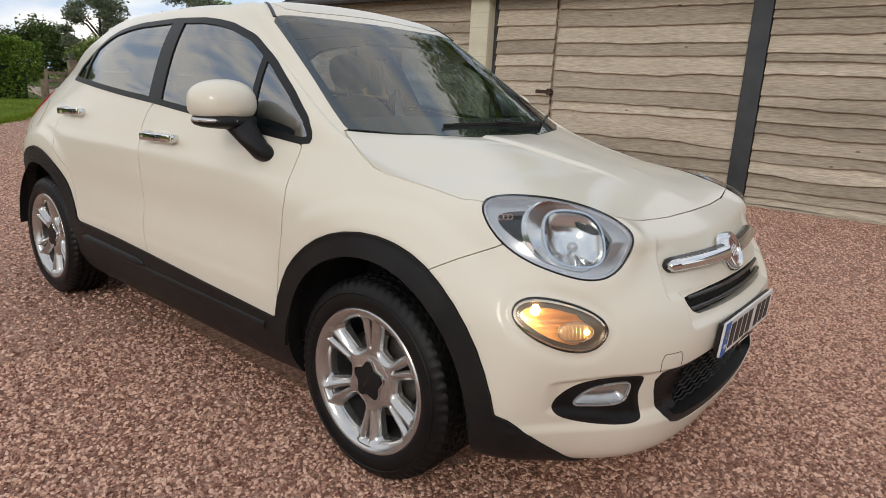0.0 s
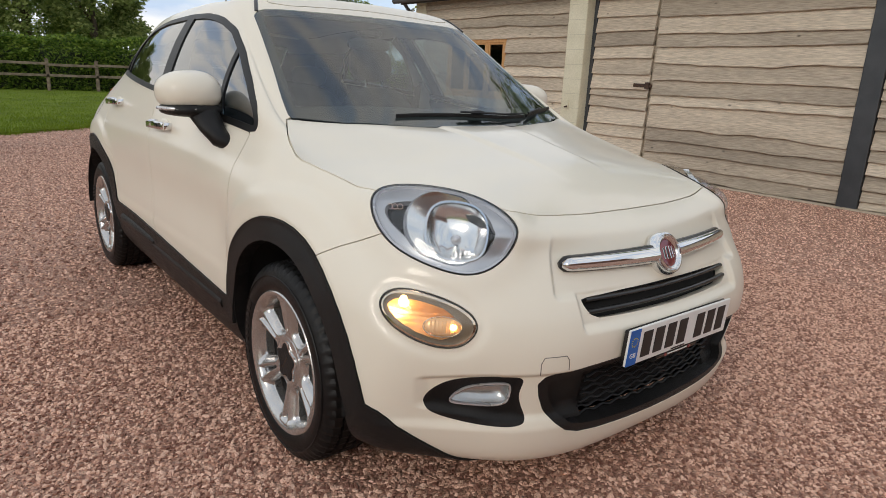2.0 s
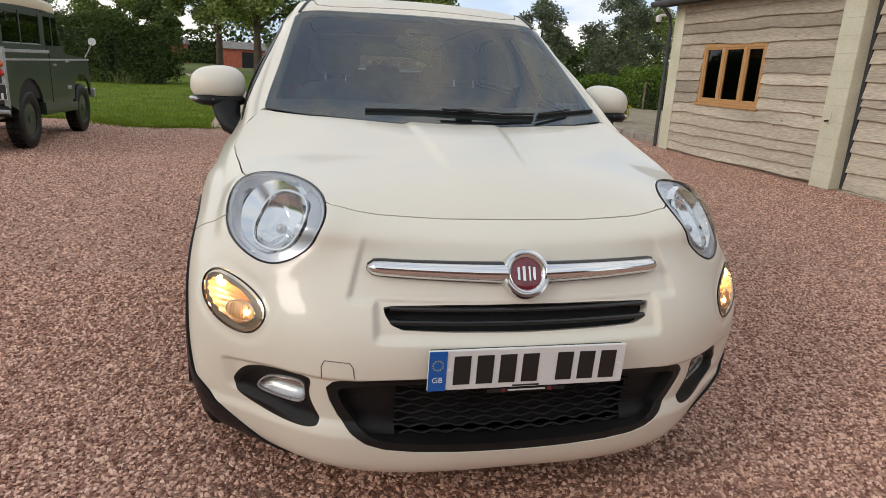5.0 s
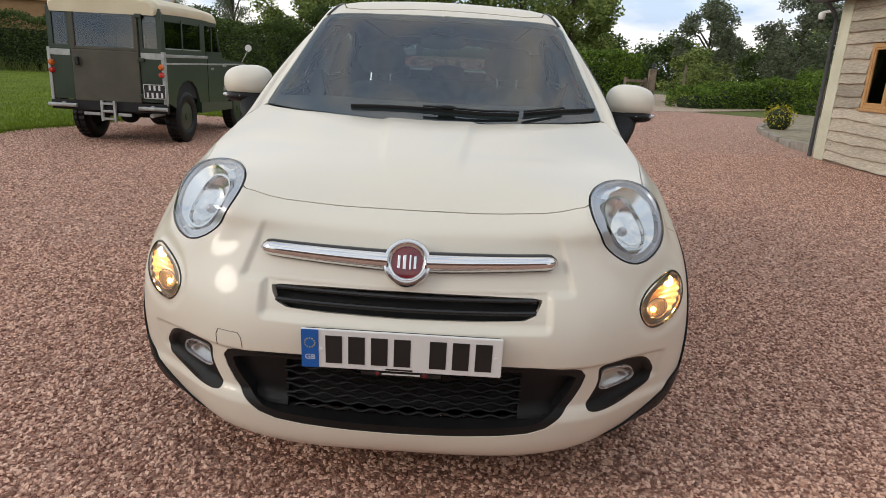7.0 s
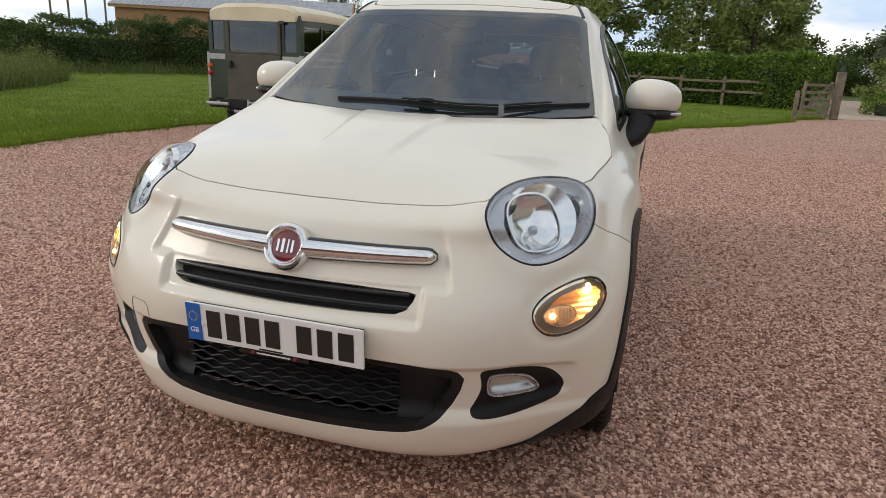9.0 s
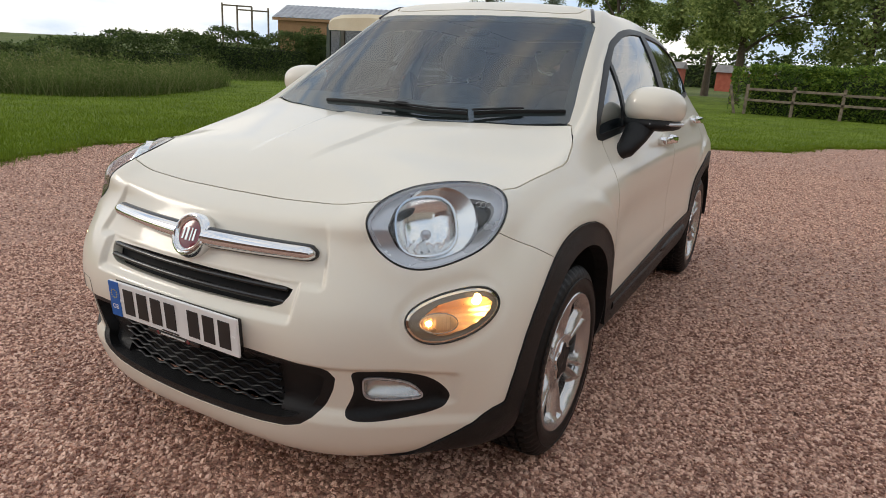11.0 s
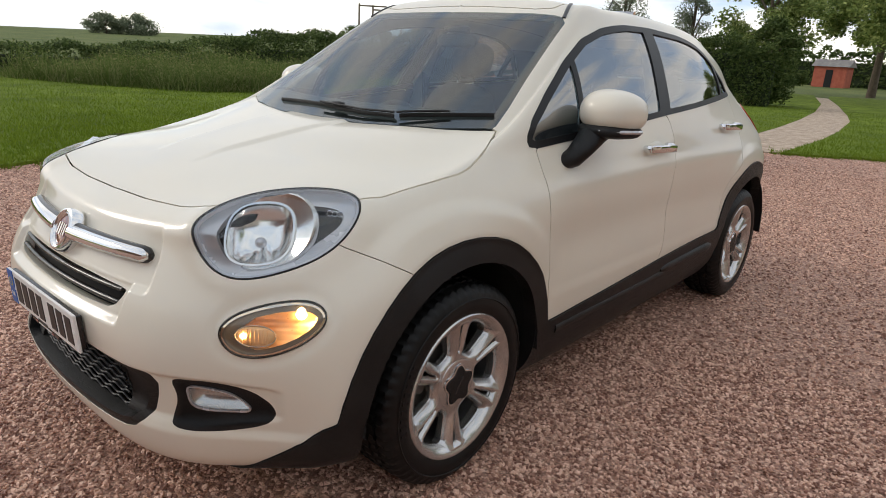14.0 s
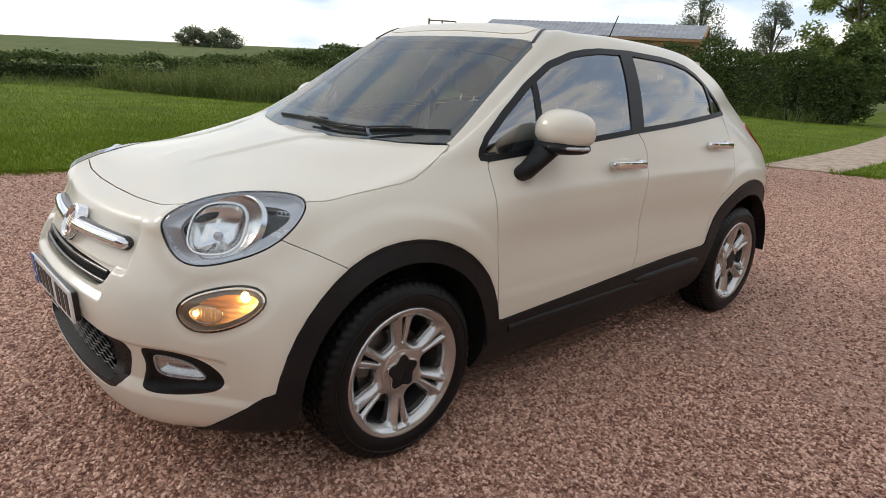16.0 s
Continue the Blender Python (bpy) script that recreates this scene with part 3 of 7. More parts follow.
    # rear quarter panels beside the rear door
    part("rear_corner", box_bm(TAIL - .012, TAIL + .03, s * .455, s * HALF, .60, 1.22, .004), R_GREEN, rover, "dark green rear corner panel")
    part("corner_capping", box_bm(TAIL - .020, TAIL + .05, s * (HALF - .035), s * (HALF + .006), .56, 1.26, .004), R_GALV, rover, "galvanised corner capping")
    part("corner_capping_top", box_bm(TAIL - .018, TAIL, s * .47, s * HALF, 1.16, 1.24, .004), R_GALV, rover)
    part("rear_light_frame", box_bm(TAIL - .005, TAIL + .03, s * .455, s * .755, 1.24, 1.30), R_GREEN, rover)
    part("rear_quarter_post", box_bm(TAIL - .0, TAIL + .04, s * .455, s * .50, 1.28, 1.78), R_GREEN, rover)
    part("rear_quarter_post", box_bm(TAIL + .0, TAIL + .05, s * .69, s * .755, 1.28, 1.76), R_GREEN, rover)
    part("rear_quarter_window", box_bm(TAIL + .014, TAIL + .02, s * .50, s * .695, 1.30, 1.72), R_GLASS, rover, "narrow rear window")
    part("rear_quarter_head", box_bm(TAIL + .005, TAIL + .045, s * .46, s * .745, 1.70, 1.80), R_GREEN, rover)
    for z, mt, nm in ((1.065, R_ORANGE, "orange_lamp"), (.965, RED_LENS, "red_lamp")):
        part(nm, turned_bm([(.0, -.045), (.026, -.042), (.040, -.015), (.042, .012)], 24, m=Matrix.Translation((TAIL - .012, s * .735, z)) @ Matrix.Rotation(radians(-90), 4, "Z")), mt, rover, "round rear lamp", smooth=50)
    part("rear_step_bar", rod_bm((TAIL - .06, s * .42, .52), (TAIL - .06, s * .80, .52), .026), R_GALV, rover, "galvanised bumperette")
    part("bumperette_bracket", box_bm(TAIL - .06, TAIL + .10, s * .58, s * .62, .50, .56), R_GALV, rover)
    for x in (0, WB):
        w = new("rover_wheel")
        w.parent = rover
        w["label"] = "black off-road tyre on a steel wheel"
        w.matrix_local = pose(x, s * .66, .375, 0, 0, 0 if s > 0 else 180)
        R = .375
        bm = turned_bm([(.20, -.08), (.23, -.095), (.30, -.10), (.35, -.09), (R, -.075), (R, -.02), (R - .012, -.015), (R - .012, .015), (R, .02), (R, .075), (.35, .09), (.30, .10), (.23, .095), (.20, .08)], 60, closed=True)
        for v in bm.verts:
            if math.hypot(v.co.x, v.co.z) > .34 and round(math.atan2(v.co.z, v.co.x) / (2 * math.pi) * 60) % 2:
                v.co.x *= .965
                v.co.z *= .965
        part("tyre", bm, RUBBER, w, smooth=30)
        part("steel_wheel", turned_bm([(.205, .075), (.195, .07), (.185, .03), (.12, .035), (.10, .055), (.055, .06), (.05, .085), (.0, .09)], 36), R_GREEN, w, smooth=40)
        part("wheel_back", turned_bm([(.0, -.05), (.19, -.05), (.19, -.04), (.0, -.04)], 24), DARK, w)
        for k in range(5):
            a = k * 2 * math.pi / 5
            part("wheel_nut", blob_bm(.085 * math.cos(a), .062, .085 * math.sin(a), .012, .012, .012, 2.5, 8), R_GALV, w)
# rear door
rd = new("rear_door")
rd.parent = rover
rd["label"] = "dull olive rear door with a window, closed"
part("door_panel", box_bm(TAIL - .030, TAIL + .005, -.45, .45, .585, 1.25, .012), R_OLIVE, rd)
for y0, y1, z0, z1 in ((-.45, -.39, 1.25, 1.80), (.39, .45, 1.25, 1.80), (-.39, .39, 1.74, 1.80), (-.39, .39, 1.25, 1.29)):
    part("door_frame", box_bm(TAIL - .026, TAIL + .005, y0, y1, z0, z1, .006), R_OLIVE, rd)
part("door_pane", box_bm(TAIL - .012, TAIL - .006, -.39, .39, 1.29, 1.74), R_GLASS, rd, "rear door glass")
part("door_lock", box_bm(TAIL - .065, TAIL - .03, .345, .40, 1.045, 1.15, .008), GLOSS_BLACK, rd)
for z in (.68, 1.15, 1.70):
    part("door_hinge", box_bm(TAIL - .045, TAIL - .012, -.52, -.43, z - .025, z + .025, .006), R_GREEN, rd)
# hardtop
prof = lambda w, zt, zs: [(w, zs - .09), (w + .012, zs - .03), (w - .005, zs + .02), (w - .08, zs + .065), (w - .25, zt - .012), (.0001, zt)]
hull("hardtop", [(TAIL - .035, prof(.68, 1.90, 1.80)), (TAIL + .03, prof(.725, 1.955, 1.83)), (.0, prof(.735, 1.97, 1.845)), (.8, prof(.735, 1.97, 1.845)), (1.30, prof(.715, 1.955, 1.83)), (1.44, prof(.685, 1.90, 1.80))], R_CREAM, "cream hardtop roof", 35)
hull("cabin_tub", [(TAIL + .03, [(.75, .60), (.75, 1.2), (.0001, 1.2), (.0001, .60)]), (.5, [(.75, .62), (.75, 1.0), (.0001, 1.0), (.0001, .62)])], DARK)
hull("nose", [(1.52, [(.72, .55), (.74, 1.20), (.55, 1.24), (.0001, 1.25)]), (2.62, [(.56, .55), (.56, 1.10), (.5, 1.14), (.0001, 1.155)]), (2.70, [(.54, .58), (.54, 1.06), (.48, 1.09), (.0001, 1.10)])], R_GREEN, "dark green bonnet and nose")
part("windscreen_pane", box_bm(-.004, .004, -.70, .70, 0, .50, m=Matrix.Translation((1.50, 0, 1.24)) @ Matrix.Rotation(radians(-20), 4, "Y")), R_GLASS, rover, "flat windscreen")
part("screen_frame", box_bm(-.02, .02, -.74, .74, 0, .05, .006, m=Matrix.Translation((1.51, 0, 1.22)) @ Matrix.Rotation(radians(-20), 4, "Y")), R_GREEN, rover)
part("front_bumper", box_bm(2.78, 2.86, -.78, .78, .52, .66, .01), R_GALV, rover)
for y in (-.36, .36):
    part("chassis_rail", box_bm(TAIL, 2.80, y - .04, y + .04, .44, .56), DARK, rover)
    part("front_seat", box_bm(.72, .85, y - .24, y + .24, .95, 1.50, .05), FABRIC, rover, smooth=60)
part("rear_crossmember", box_bm(TAIL - .03, TAIL + .06, -.78, .78, .46, .585, .008), DARK, rover, "black rear crossmember")
for x in (0, WB):
    part("axle", rod_bm((x, -.62, .375), (x, .62, .375), .05), DARK, rover)
    part("differential", blob_bm(x, .1, .37, .14, .13, .13, 2.2), DARK, rover, smooth=60)
part("tow_frame", box_bm(TAIL - .07, TAIL - .03, -.10, -.07, .33, .60), R_GALV, rover, "galvanised towing drop plate")
part("tow_frame", box_bm(TAIL - .07, TAIL - .03, .07, .10, .33, .60), R_GALV, rover)
for z in (.36, .46, .56):
    part("tow_rung", box_bm(TAIL - .075, TAIL - .03, -.07, .07, z - .015, z + .015, .004), R_GALV, rover)
part("tow_bar", box_bm(TAIL - .05, TAIL - .03, .12, .34, .40, .44, .004), R_GALV, rover)
part("tow_bar", box_bm(TAIL - .05, TAIL - .03, -.30, -.12, .40, .44, .004), R_GALV, rover)
part("exhaust", rod_bm((TAIL + .02, -.55, .42), (.5, -.55, .45), .03), R_GALV, rover)
# black plate with plain pale bars
rp = part("rear_plate", box_bm(TAIL - .075, TAIL - .065, -.80, -.505, .655, .845, .004), PRINT_BLACK, rover, "black rear number plate with pale bars")
for z, n in ((.797, 3), (.703, 4)):
    for k in range(n):
        yc = -.6525 + (k - (n - 1) / 2) * .064
        part("plate_bar", box_bm(TAIL - .0785, TAIL - .075, yc - .013, yc + .013, z - .032, z + .032), PALE_PRINT, rover)
for y0, y1, z0, z1 in ((-.80, -.505, .835, .842), (-.80, -.505, .658, .665), (-.80, -.793, .665, .835), (-.512, -.505, .665, .835)):
    part("plate_edge", box_bm(TAIL - .0782, TAIL - .075, y0, y1, z0, z1), PALE_PRINT, rover)
# ---- car body surface: rings of section points from sill to roof, from the nose round the left side to the tail ----
def ring(*pts):
    return [tuple(p) for p in pts]


RINGS = [
    # under edge
    ring((.66, 0, .20), (.65, .28, .20), (.60, .50, .205), (.50, .66, .21), (.38, .78, .22), (0, .80, .22), (-.45, .80, .22), (-.95, .80, .22),
         (-1.4, .80, .225), (-2.0, .80, .23), (-2.57, .79, .27), (-2.95, .76, .38), (-3.22, .60, .40), (-3.32, .32, .40), (-3.34, 0, .40)),
    # lip and sill
    ring((.785, 0, .235), (.775, .28, .235), (.71, .52, .245), (.57, .70, .26), (.42, .845, .28), (0, .86, .29), (-.45, .85, .30), (-.95, .85, .305),
         (-1.4, .85, .31), (-2.0, .85, .32), (-2.57, .865, .36), (-2.95, .83, .45), (-3.27, .66, .47), (-3.37, .34, .47), (-3.39, 0, .47)),
    ring((.835, 0, .42), (.82, .28, .42), (.765, .52, .40), (.60, .735, .40), (.43, .875, .42), (0, .885, .42), (-.45, .872, .43), (-.95, .872, .44),
         (-1.4, .873, .45), (-2.0, .878, .46), (-2.57, .892, .48), (-2.95, .86, .53), (-3.29, .69, .55), (-3.40, .35, .55), (-3.42, 0, .55)),
    ring((.858, 0, .59), (.845, .28, .585), (.79, .52, .565), (.635, .735, .56), (.43, .872, .58), (0, .893, .60), (-.45, .884, .60), (-.95, .884, .60),
         (-1.4, .885, .61), (-2.0, .888, .63), (-2.57, .896, .66), (-2.95, .862, .68), (-3.27, .70, .70), (-3.37, .36, .70), (-3.39, 0, .70)),
    ring((.815, 0, .72), (.798, .28, .715), (.745, .52, .70), (.62, .70, .70), (.42, .843, .71), (0, .885, .75), (-.45, .884, .76), (-.95, .884, .77),
         (-1.4, .885, .78), (-2.0, .886, .80), (-2.57, .888, .83), (-2.95, .85, .85), (-3.22, .69, .86), (-3.31, .36, .86), (-3.33, 0, .86)),
    ring((.742, 0, .825), (.725, .28, .825), (.675, .50, .82), (.56, .645, .82), (.385, .775, .825), (0, .85, .875), (-.45, .865, .90), (-.95, .868, .91),
         (-1.4, .868, .93), (-2.0, .857, .96), (-2.57, .833, .99), (-2.93, .785, 1.0), (-3.16, .64, 1.0), (-3.25, .34, 1.0), (-3.27, 0, 1.0)),
    # bonnet edge and belt line
    ring((.640, 0, .888), (.626, .27, .893), (.60, .49, .90), (.47, .62, .905), (.30, .715, .925), (-.03, .772, .985), (-.435, .785, 1.03), (-.95, .808, 1.075),
         (-1.4, .815, 1.117), (-2.0, .783, 1.16), (-2.47, .716, 1.19), (-2.80, .655, 1.185), (-3.04, .56, 1.17), (-3.13, .30, 1.15), (-3.15, 0, 1.15)),
    ring((.27, 0, 1.012), (.26, .25, 1.008), (.22, .43, .996), (.12, .57, .99), (.0, .665, .995), (-.20, .725, 1.05), (-.50, .760, 1.13), (-1.0, .775, 1.18),
         (-1.43, .775, 1.215), (-2.0, .750, 1.245), (-2.42, .683, 1.27), (-2.70, .62, 1.275), (-2.90, .53, 1.27), (-2.98, .30, 1.26), (-3.0, 0, 1.26)),
    # screen base
    ring((-.13, 0, 1.085), (-.14, .25, 1.083), (-.18, .45, 1.085), (-.25, .60, 1.09), (-.31, .684, 1.10), (-.46, .70, 1.17), (-.72, .68, 1.31), (-1.10, .69, 1.36),
         (-1.47, .69, 1.375), (-2.0, .675, 1.38), (-2.35, .625, 1.375), (-2.60, .585, 1.37), (-2.74, .49, 1.37), (-2.81, .28, 1.37), (-2.83, 0, 1.37)),
    # screen top and roof rail
    ring((-.89, 0, 1.522), (-.89, .20, 1.518), (-.89, .38, 1.510), (-.89, .49, 1.500), (-.905, .565, 1.488), (-1.0, .578, 1.503), (-1.13, .578, 1.515), (-1.33, .578, 1.523),
         (-1.57, .575, 1.522), (-2.0, .565, 1.505), (-2.30, .545, 1.48), (-2.45, .50, 1.468), (-2.53, .42, 1.47), (-2.57, .24, 1.485), (-2.58, 0, 1.49)),
    ring((-1.06, 0, 1.550), (-1.06, .16, 1.548), (-1.06, .30, 1.543), (-1.06, .37, 1.538), (-1.08, .42, 1.536), (-1.14, .43, 1.542), (-1.25, .43, 1.549), (-1.40, .43, 1.553),
         (-1.60, .43, 1.553), (-2.0, .42, 1.541), (-2.26, .40, 1.517), (-2.38, .36, 1.509), (-2.43, .28, 1.52), (-2.45, .15, 1.523), (-2.46, 0, 1.523)),
    # roof centre
    ring((-1.22, 0, 1.560), (-1.22, 0, 1.560), (-1.22, 0, 1.560), (-1.24, 0, 1.561), (-1.26, 0, 1.562), (-1.30, 0, 1.564), (-1.37, 0, 1.565), (-1.48, 0, 1.566),
         (-1.65, 0, 1.566), (-2.0, 0, 1.556), (-2.22, 0, 1.540), (-2.30, 0, 1.533), (-2.34, 0, 1.529), (-2.36, 0, 1.527), (-2.36, 0, 1.527)),
]


def spline(pts, at, closed):
    """C2 cubic through pts (n, k) at uniform steps, read at the places `at`."""
    n = len(pts)
    A, B = np.zeros((n, n)), np.zeros((n,) + pts.shape[1:])
    for i in range(n):
        if closed or 0 < i < n - 1:
            A[i, (i - 1) % n] += 1
            A[i, i] += 4
            A[i, (i + 1) % n] += 1
            B[i] = 6 * (pts[(i + 1) % n] - 2 * pts[i] + pts[(i - 1) % n])
        else:
            A[i, i] = 1
    m = np.linalg.solve(A, B.reshape(n, -1)).reshape(B.shape)
    i0 = np.floor(at).astype(int)
    if not closed:
        i0 = np.clip(i0, 0, n - 2)
    f = (at - i0).reshape((-1,) + (1,) * (pts.ndim - 1))
    a, b, i0, i1 = 1 - f, f, i0 % n, (i0 + 1) % n
    return a * pts[i0] + b * pts[i1] + ((a ** 3 - a) * m[i0] + (b ** 3 - b) * m[i1]) / 6


def steps(counts):
    """Places along a run of spline segments, each cut into its own number of steps."""
    return np.concatenate([k + np.arange(n) / n for k, n in enumerate(counts)] + [[float(len(counts))]])


def body_grid(u, v):
    """Left half of the body: grid of points, rows from sill to roof (v), columns from nose to tail (u)."""
    g = np.array(RINGS, float)
    # the tail draws in behind the rear wheels
    back = g[:, 11:]
    back[..., 0] = -2.57 + (back[..., 0] + 2.57) * .94
    back[..., 1] *= np.array((.965, .94, .95, .95))
    flip = np.array((1, -1, 1))
    full = np.concatenate([g, g[:, -2:0:-1] * flip], 1)
    over = np.concatenate([full, full[-2:-4:-1] * flip])
    rows = spline(over, v, False)
    out = np.moveaxis(spline(np.moveaxis(rows, 1, 0), u, True), 0, 1)
    out[:, 0, 1] = out[:, -1, 1] = 0
    out[-1, :, 1] = 0
    return out


def grid_mesh(g):
    """Grid to points, triangles and point normals."""
    r, c = g.shape[:2]
    i = (np.arange(r - 1)[:, None] * c + np.arange(c - 1)[None]).ravel()
    q = np.stack([i, i + 1, i + c + 1, i + c], 1)
    tris = np.concatenate([q[:, [0, 1, 2]], q[:, [0, 2, 3]]])
    pts = g.reshape(-1, 3)
    n = np.cross(pts[tris[:, 1]] - pts[tris[:, 0]], pts[tris[:, 2]] - pts[tris[:, 0]])
    keep = np.linalg.norm(n, axis=1) > 1e-9
    tris, n = tris[keep], n[keep]
    nor = np.zeros_like(pts)
    for k in range(3):
        np.add.at(nor, tris[:, k], n)
    # symmetric across the middle plane
    side = np.abs(pts[:, 1]) < 1e-6
    nor[side, 1] = 0
    nor /= np.maximum(np.linalg.norm(nor, axis=1), 1e-9)[:, None]
    return pts, tris, nor


# ---- cutting the body surface into panels ----
def loop2(ctrl, n=96):
    """A smooth closed outline through control points."""
    return spline(np.array(ctrl, float), np.linspace(0, len(ctrl), n, endpoint=False), True)


def poly(ctrl):
    return np.array(ctrl, float)


def inside2(q, outline):
    """Signed distance of the points q to a closed outline, negative inside."""
    a = outline
    b = np.roll(a, -1, 0)
    d = np.full(len(q), 1e9)
    odd = np.zeros(len(q), bool)
    for p0, p1 in zip(a, b):
        e = p1 - p0
        w = q - p0
        h = np.clip((w @ e) / max(e @ e, 1e-12), 0, 1)
        d = np.minimum(d, np.hypot(w[:, 0] - h * e[0], w[:, 1] - h * e[1]))
        odd ^= ((p0[1] > q[:, 1]) != (p1[1] > q[:, 1])) & (q[:, 0] < e[0] * (q[:, 1] - p0[1]) / (e[1] if abs(e[1]) > 1e-12 else 1e-12) + p0[0])
    return np.where(odd, -d, d)


def cut(piece, d):
    """Splits a piece (points, triangles, normals) where d changes sign: the part with d < 0 and the rest."""
    pts, tris, nor = piece
    d = np.where(np.abs(d) < 1e-6, 1e-6, d)
    s = d[tris] < 0
    k = s.sum(1)
    ins, out = [tris[k == 3]], [tris[k == 0]]
    extra_p, extra_n, made = [], [], {}
    base = len(pts)

    def mid(i, j):
        key = (min(i, j), max(i, j))
        if key not in made:
            t = d[i] / (d[i] - d[j])
            made[key] = base + len(extra_p)
            extra_p.append(pts[i] + t * (pts[j] - pts[i]))
            extra_n.append(nor[i] + t * (nor[j] - nor[i]))
        return made[key]

    more_in, more_out = [], []
    for tri, ss in zip(tris[(k == 1) | (k == 2)], s[(k == 1) | (k == 2)]):
        lone = int(np.argmax(ss)) if ss.sum() == 1 else int(np.argmin(ss))
        a, b, c = (int(tri[(lone + j) % 3]) for j in range(3))
        ab, ac = mid(a, b), mid(a, c)
        one, two = (more_in, more_out) if ss.sum() == 1 else (more_out, more_in)
        one.append((a, ab, ac))
        two += [(ab, b, c), (ab, c, ac)]
    if extra_p:
        pts, nor = np.concatenate([pts, extra_p]), np.concatenate([nor, extra_n])
    result = []
    for lists, more in ((ins, more_in), (out, more_out)):
        t = np.concatenate(lists + ([np.array(more, int)] if more else []))
        used, inv = np.unique(t, return_inverse=True)
        result.append((pts[used], inv.reshape(-1, 3), nor[used]))
    return result


def region(piece, outline, view, mask=None):
    """Distance to an outline drawn in a view: 'side' (x, z), 'plan' (x, y), 'front' (y, z), 'corner' (across the corner, z) or 'lamp' (the corner from above)."""
    p = piece[0]
    q = {"side": p[:, [0, 2]], "plan": p[:, :2], "front": p[:, 1:], "corner": np.stack([(p[:, 1] - p[:, 0]) * .7071, p[:, 2]], 1),
         "lamp": np.stack([(p[:, 1] - p[:, 0]) * .7071, p[:, 2] * .8192 - (p[:, 0] + p[:, 1]) * .4056], 1)}[view]
    if mask is None:
        return inside2(q, outline)
    m = mask(p)
    d = np.full(len(p), .05)
    d[m] = inside2(q[m], outline)
    return d


def carve(piece, outline, view, mask=None, gap=0.0):
    d = region(piece, outline, view, mask)
    return cut(piece, d + gap)[0], cut(piece, d - gap)[1]


def flipped(piece):
    f = np.array((1, -1, 1))
    return piece[0] * f, piece[1][:, ::-1], piece[2] * f


def joined(*pieces):
    off, P, T, N = 0, [], [], []
    for p, t, n in pieces:
        P.append(p), T.append(t + off), N.append(n)
        off += len(p)
    return np.concatenate(P), np.concatenate(T), np.concatenate(N)


def both(piece):
    """The two mirrored halves of a piece as one."""
    return joined(piece, flipped(piece))


def offset(piece, depth):
    return piece[0] - piece[2] * np.asarray(depth).reshape(-1, 1), piece[1], piece[2]


def panel(name, piece, mat, parent, label="", edge=.012):
    """A panel with its edges turned in."""
    pts, tris, nor = piece
    nor = nor / np.maximum(np.linalg.norm(nor, axis=1), 1e-9)[:, None]
    if edge:
        e = np.concatenate([tris[:, [0, 1]], tris[:, [1, 2]], tris[:, [2, 0]]])
        key = {}
        for a, b in e.tolist():
            key[(a, b)] = 1
        rim = [(a, b) for a, b in key if (b, a) not in key and not (abs(pts[a, 1]) < 1e-4 and abs(pts[b, 1]) < 1e-4)]
        P, T, N = [pts], [tris], [nor]
        base = len(pts)
        add_p, add_n, add_t = [], [], []
        for a, b in rim:
            out = np.cross(pts[b] - pts[a], nor[a] + nor[b])
            out = out / max(np.linalg.norm(out), 1e-9)
            i = base + len(add_p)
            add_p += [pts[a], pts[b], pts[b] - nor[b] * edge, pts[a] - nor[a] * edge]
            add_n += [out] * 4
            add_t += [(i + 1, i, i + 3), (i + 1, i + 3, i + 2)]
        if add_p:
            pts, tris, nor = np.concatenate([pts, add_p]), np.concatenate([tris, np.array(add_t)]), np.concatenate([nor, add_n])
    return raw(name, pts, tris, mat, parent, label, nor)


def foot(pts, tris, axes, a, b, top=2):
    """The outermost point of the body seen along an axis: axes, the two view axes; top, the third."""
    A = pts[tris][:, :, axes]
    p = np.array((a, b))
    v0, v1, v2 = A[:, 1] - A[:, 0], A[:, 2] - A[:, 0], p - A[:, 0]
    den = v0[:, 0] * v1[:, 1] - v1[:, 0] * v0[:, 1]
    den = np.where(np.abs(den) < 1e-12, 1e-12, den)
    u = (v2[:, 0] * v1[:, 1] - v1[:, 0] * v2[:, 1]) / den
    v = (v0[:, 0] * v2[:, 1] - v2[:, 0] * v0[:, 1]) / den
    ok = (u >= -1e-6) & (v >= -1e-6) & (u + v <= 1 + 1e-6)
    w = pts[tris][:, :, top]
    h = w[:, 0] + u * (w[:, 1] - w[:, 0]) + v * (w[:, 2] - w[:, 0])
    return float(h[ok].max())


# ---- the white car ----
car = thing("car", "pearl white compact crossover car with black cladding, parked on gravel", "car")
BASE = grid_mesh(body_grid(steps([20] * 14), steps([13] * 11)))


def nose_x(y, z):
    return foot(BASE[0], BASE[1], [1, 2], abs(y), z, 0)


def side_y(x, z):
    return foot(BASE[0], BASE[1], [0, 2], x, z, 1)


def top_z(x, y):
    return foot(BASE[0], BASE[1], [0, 1], x, abs(y), 2)


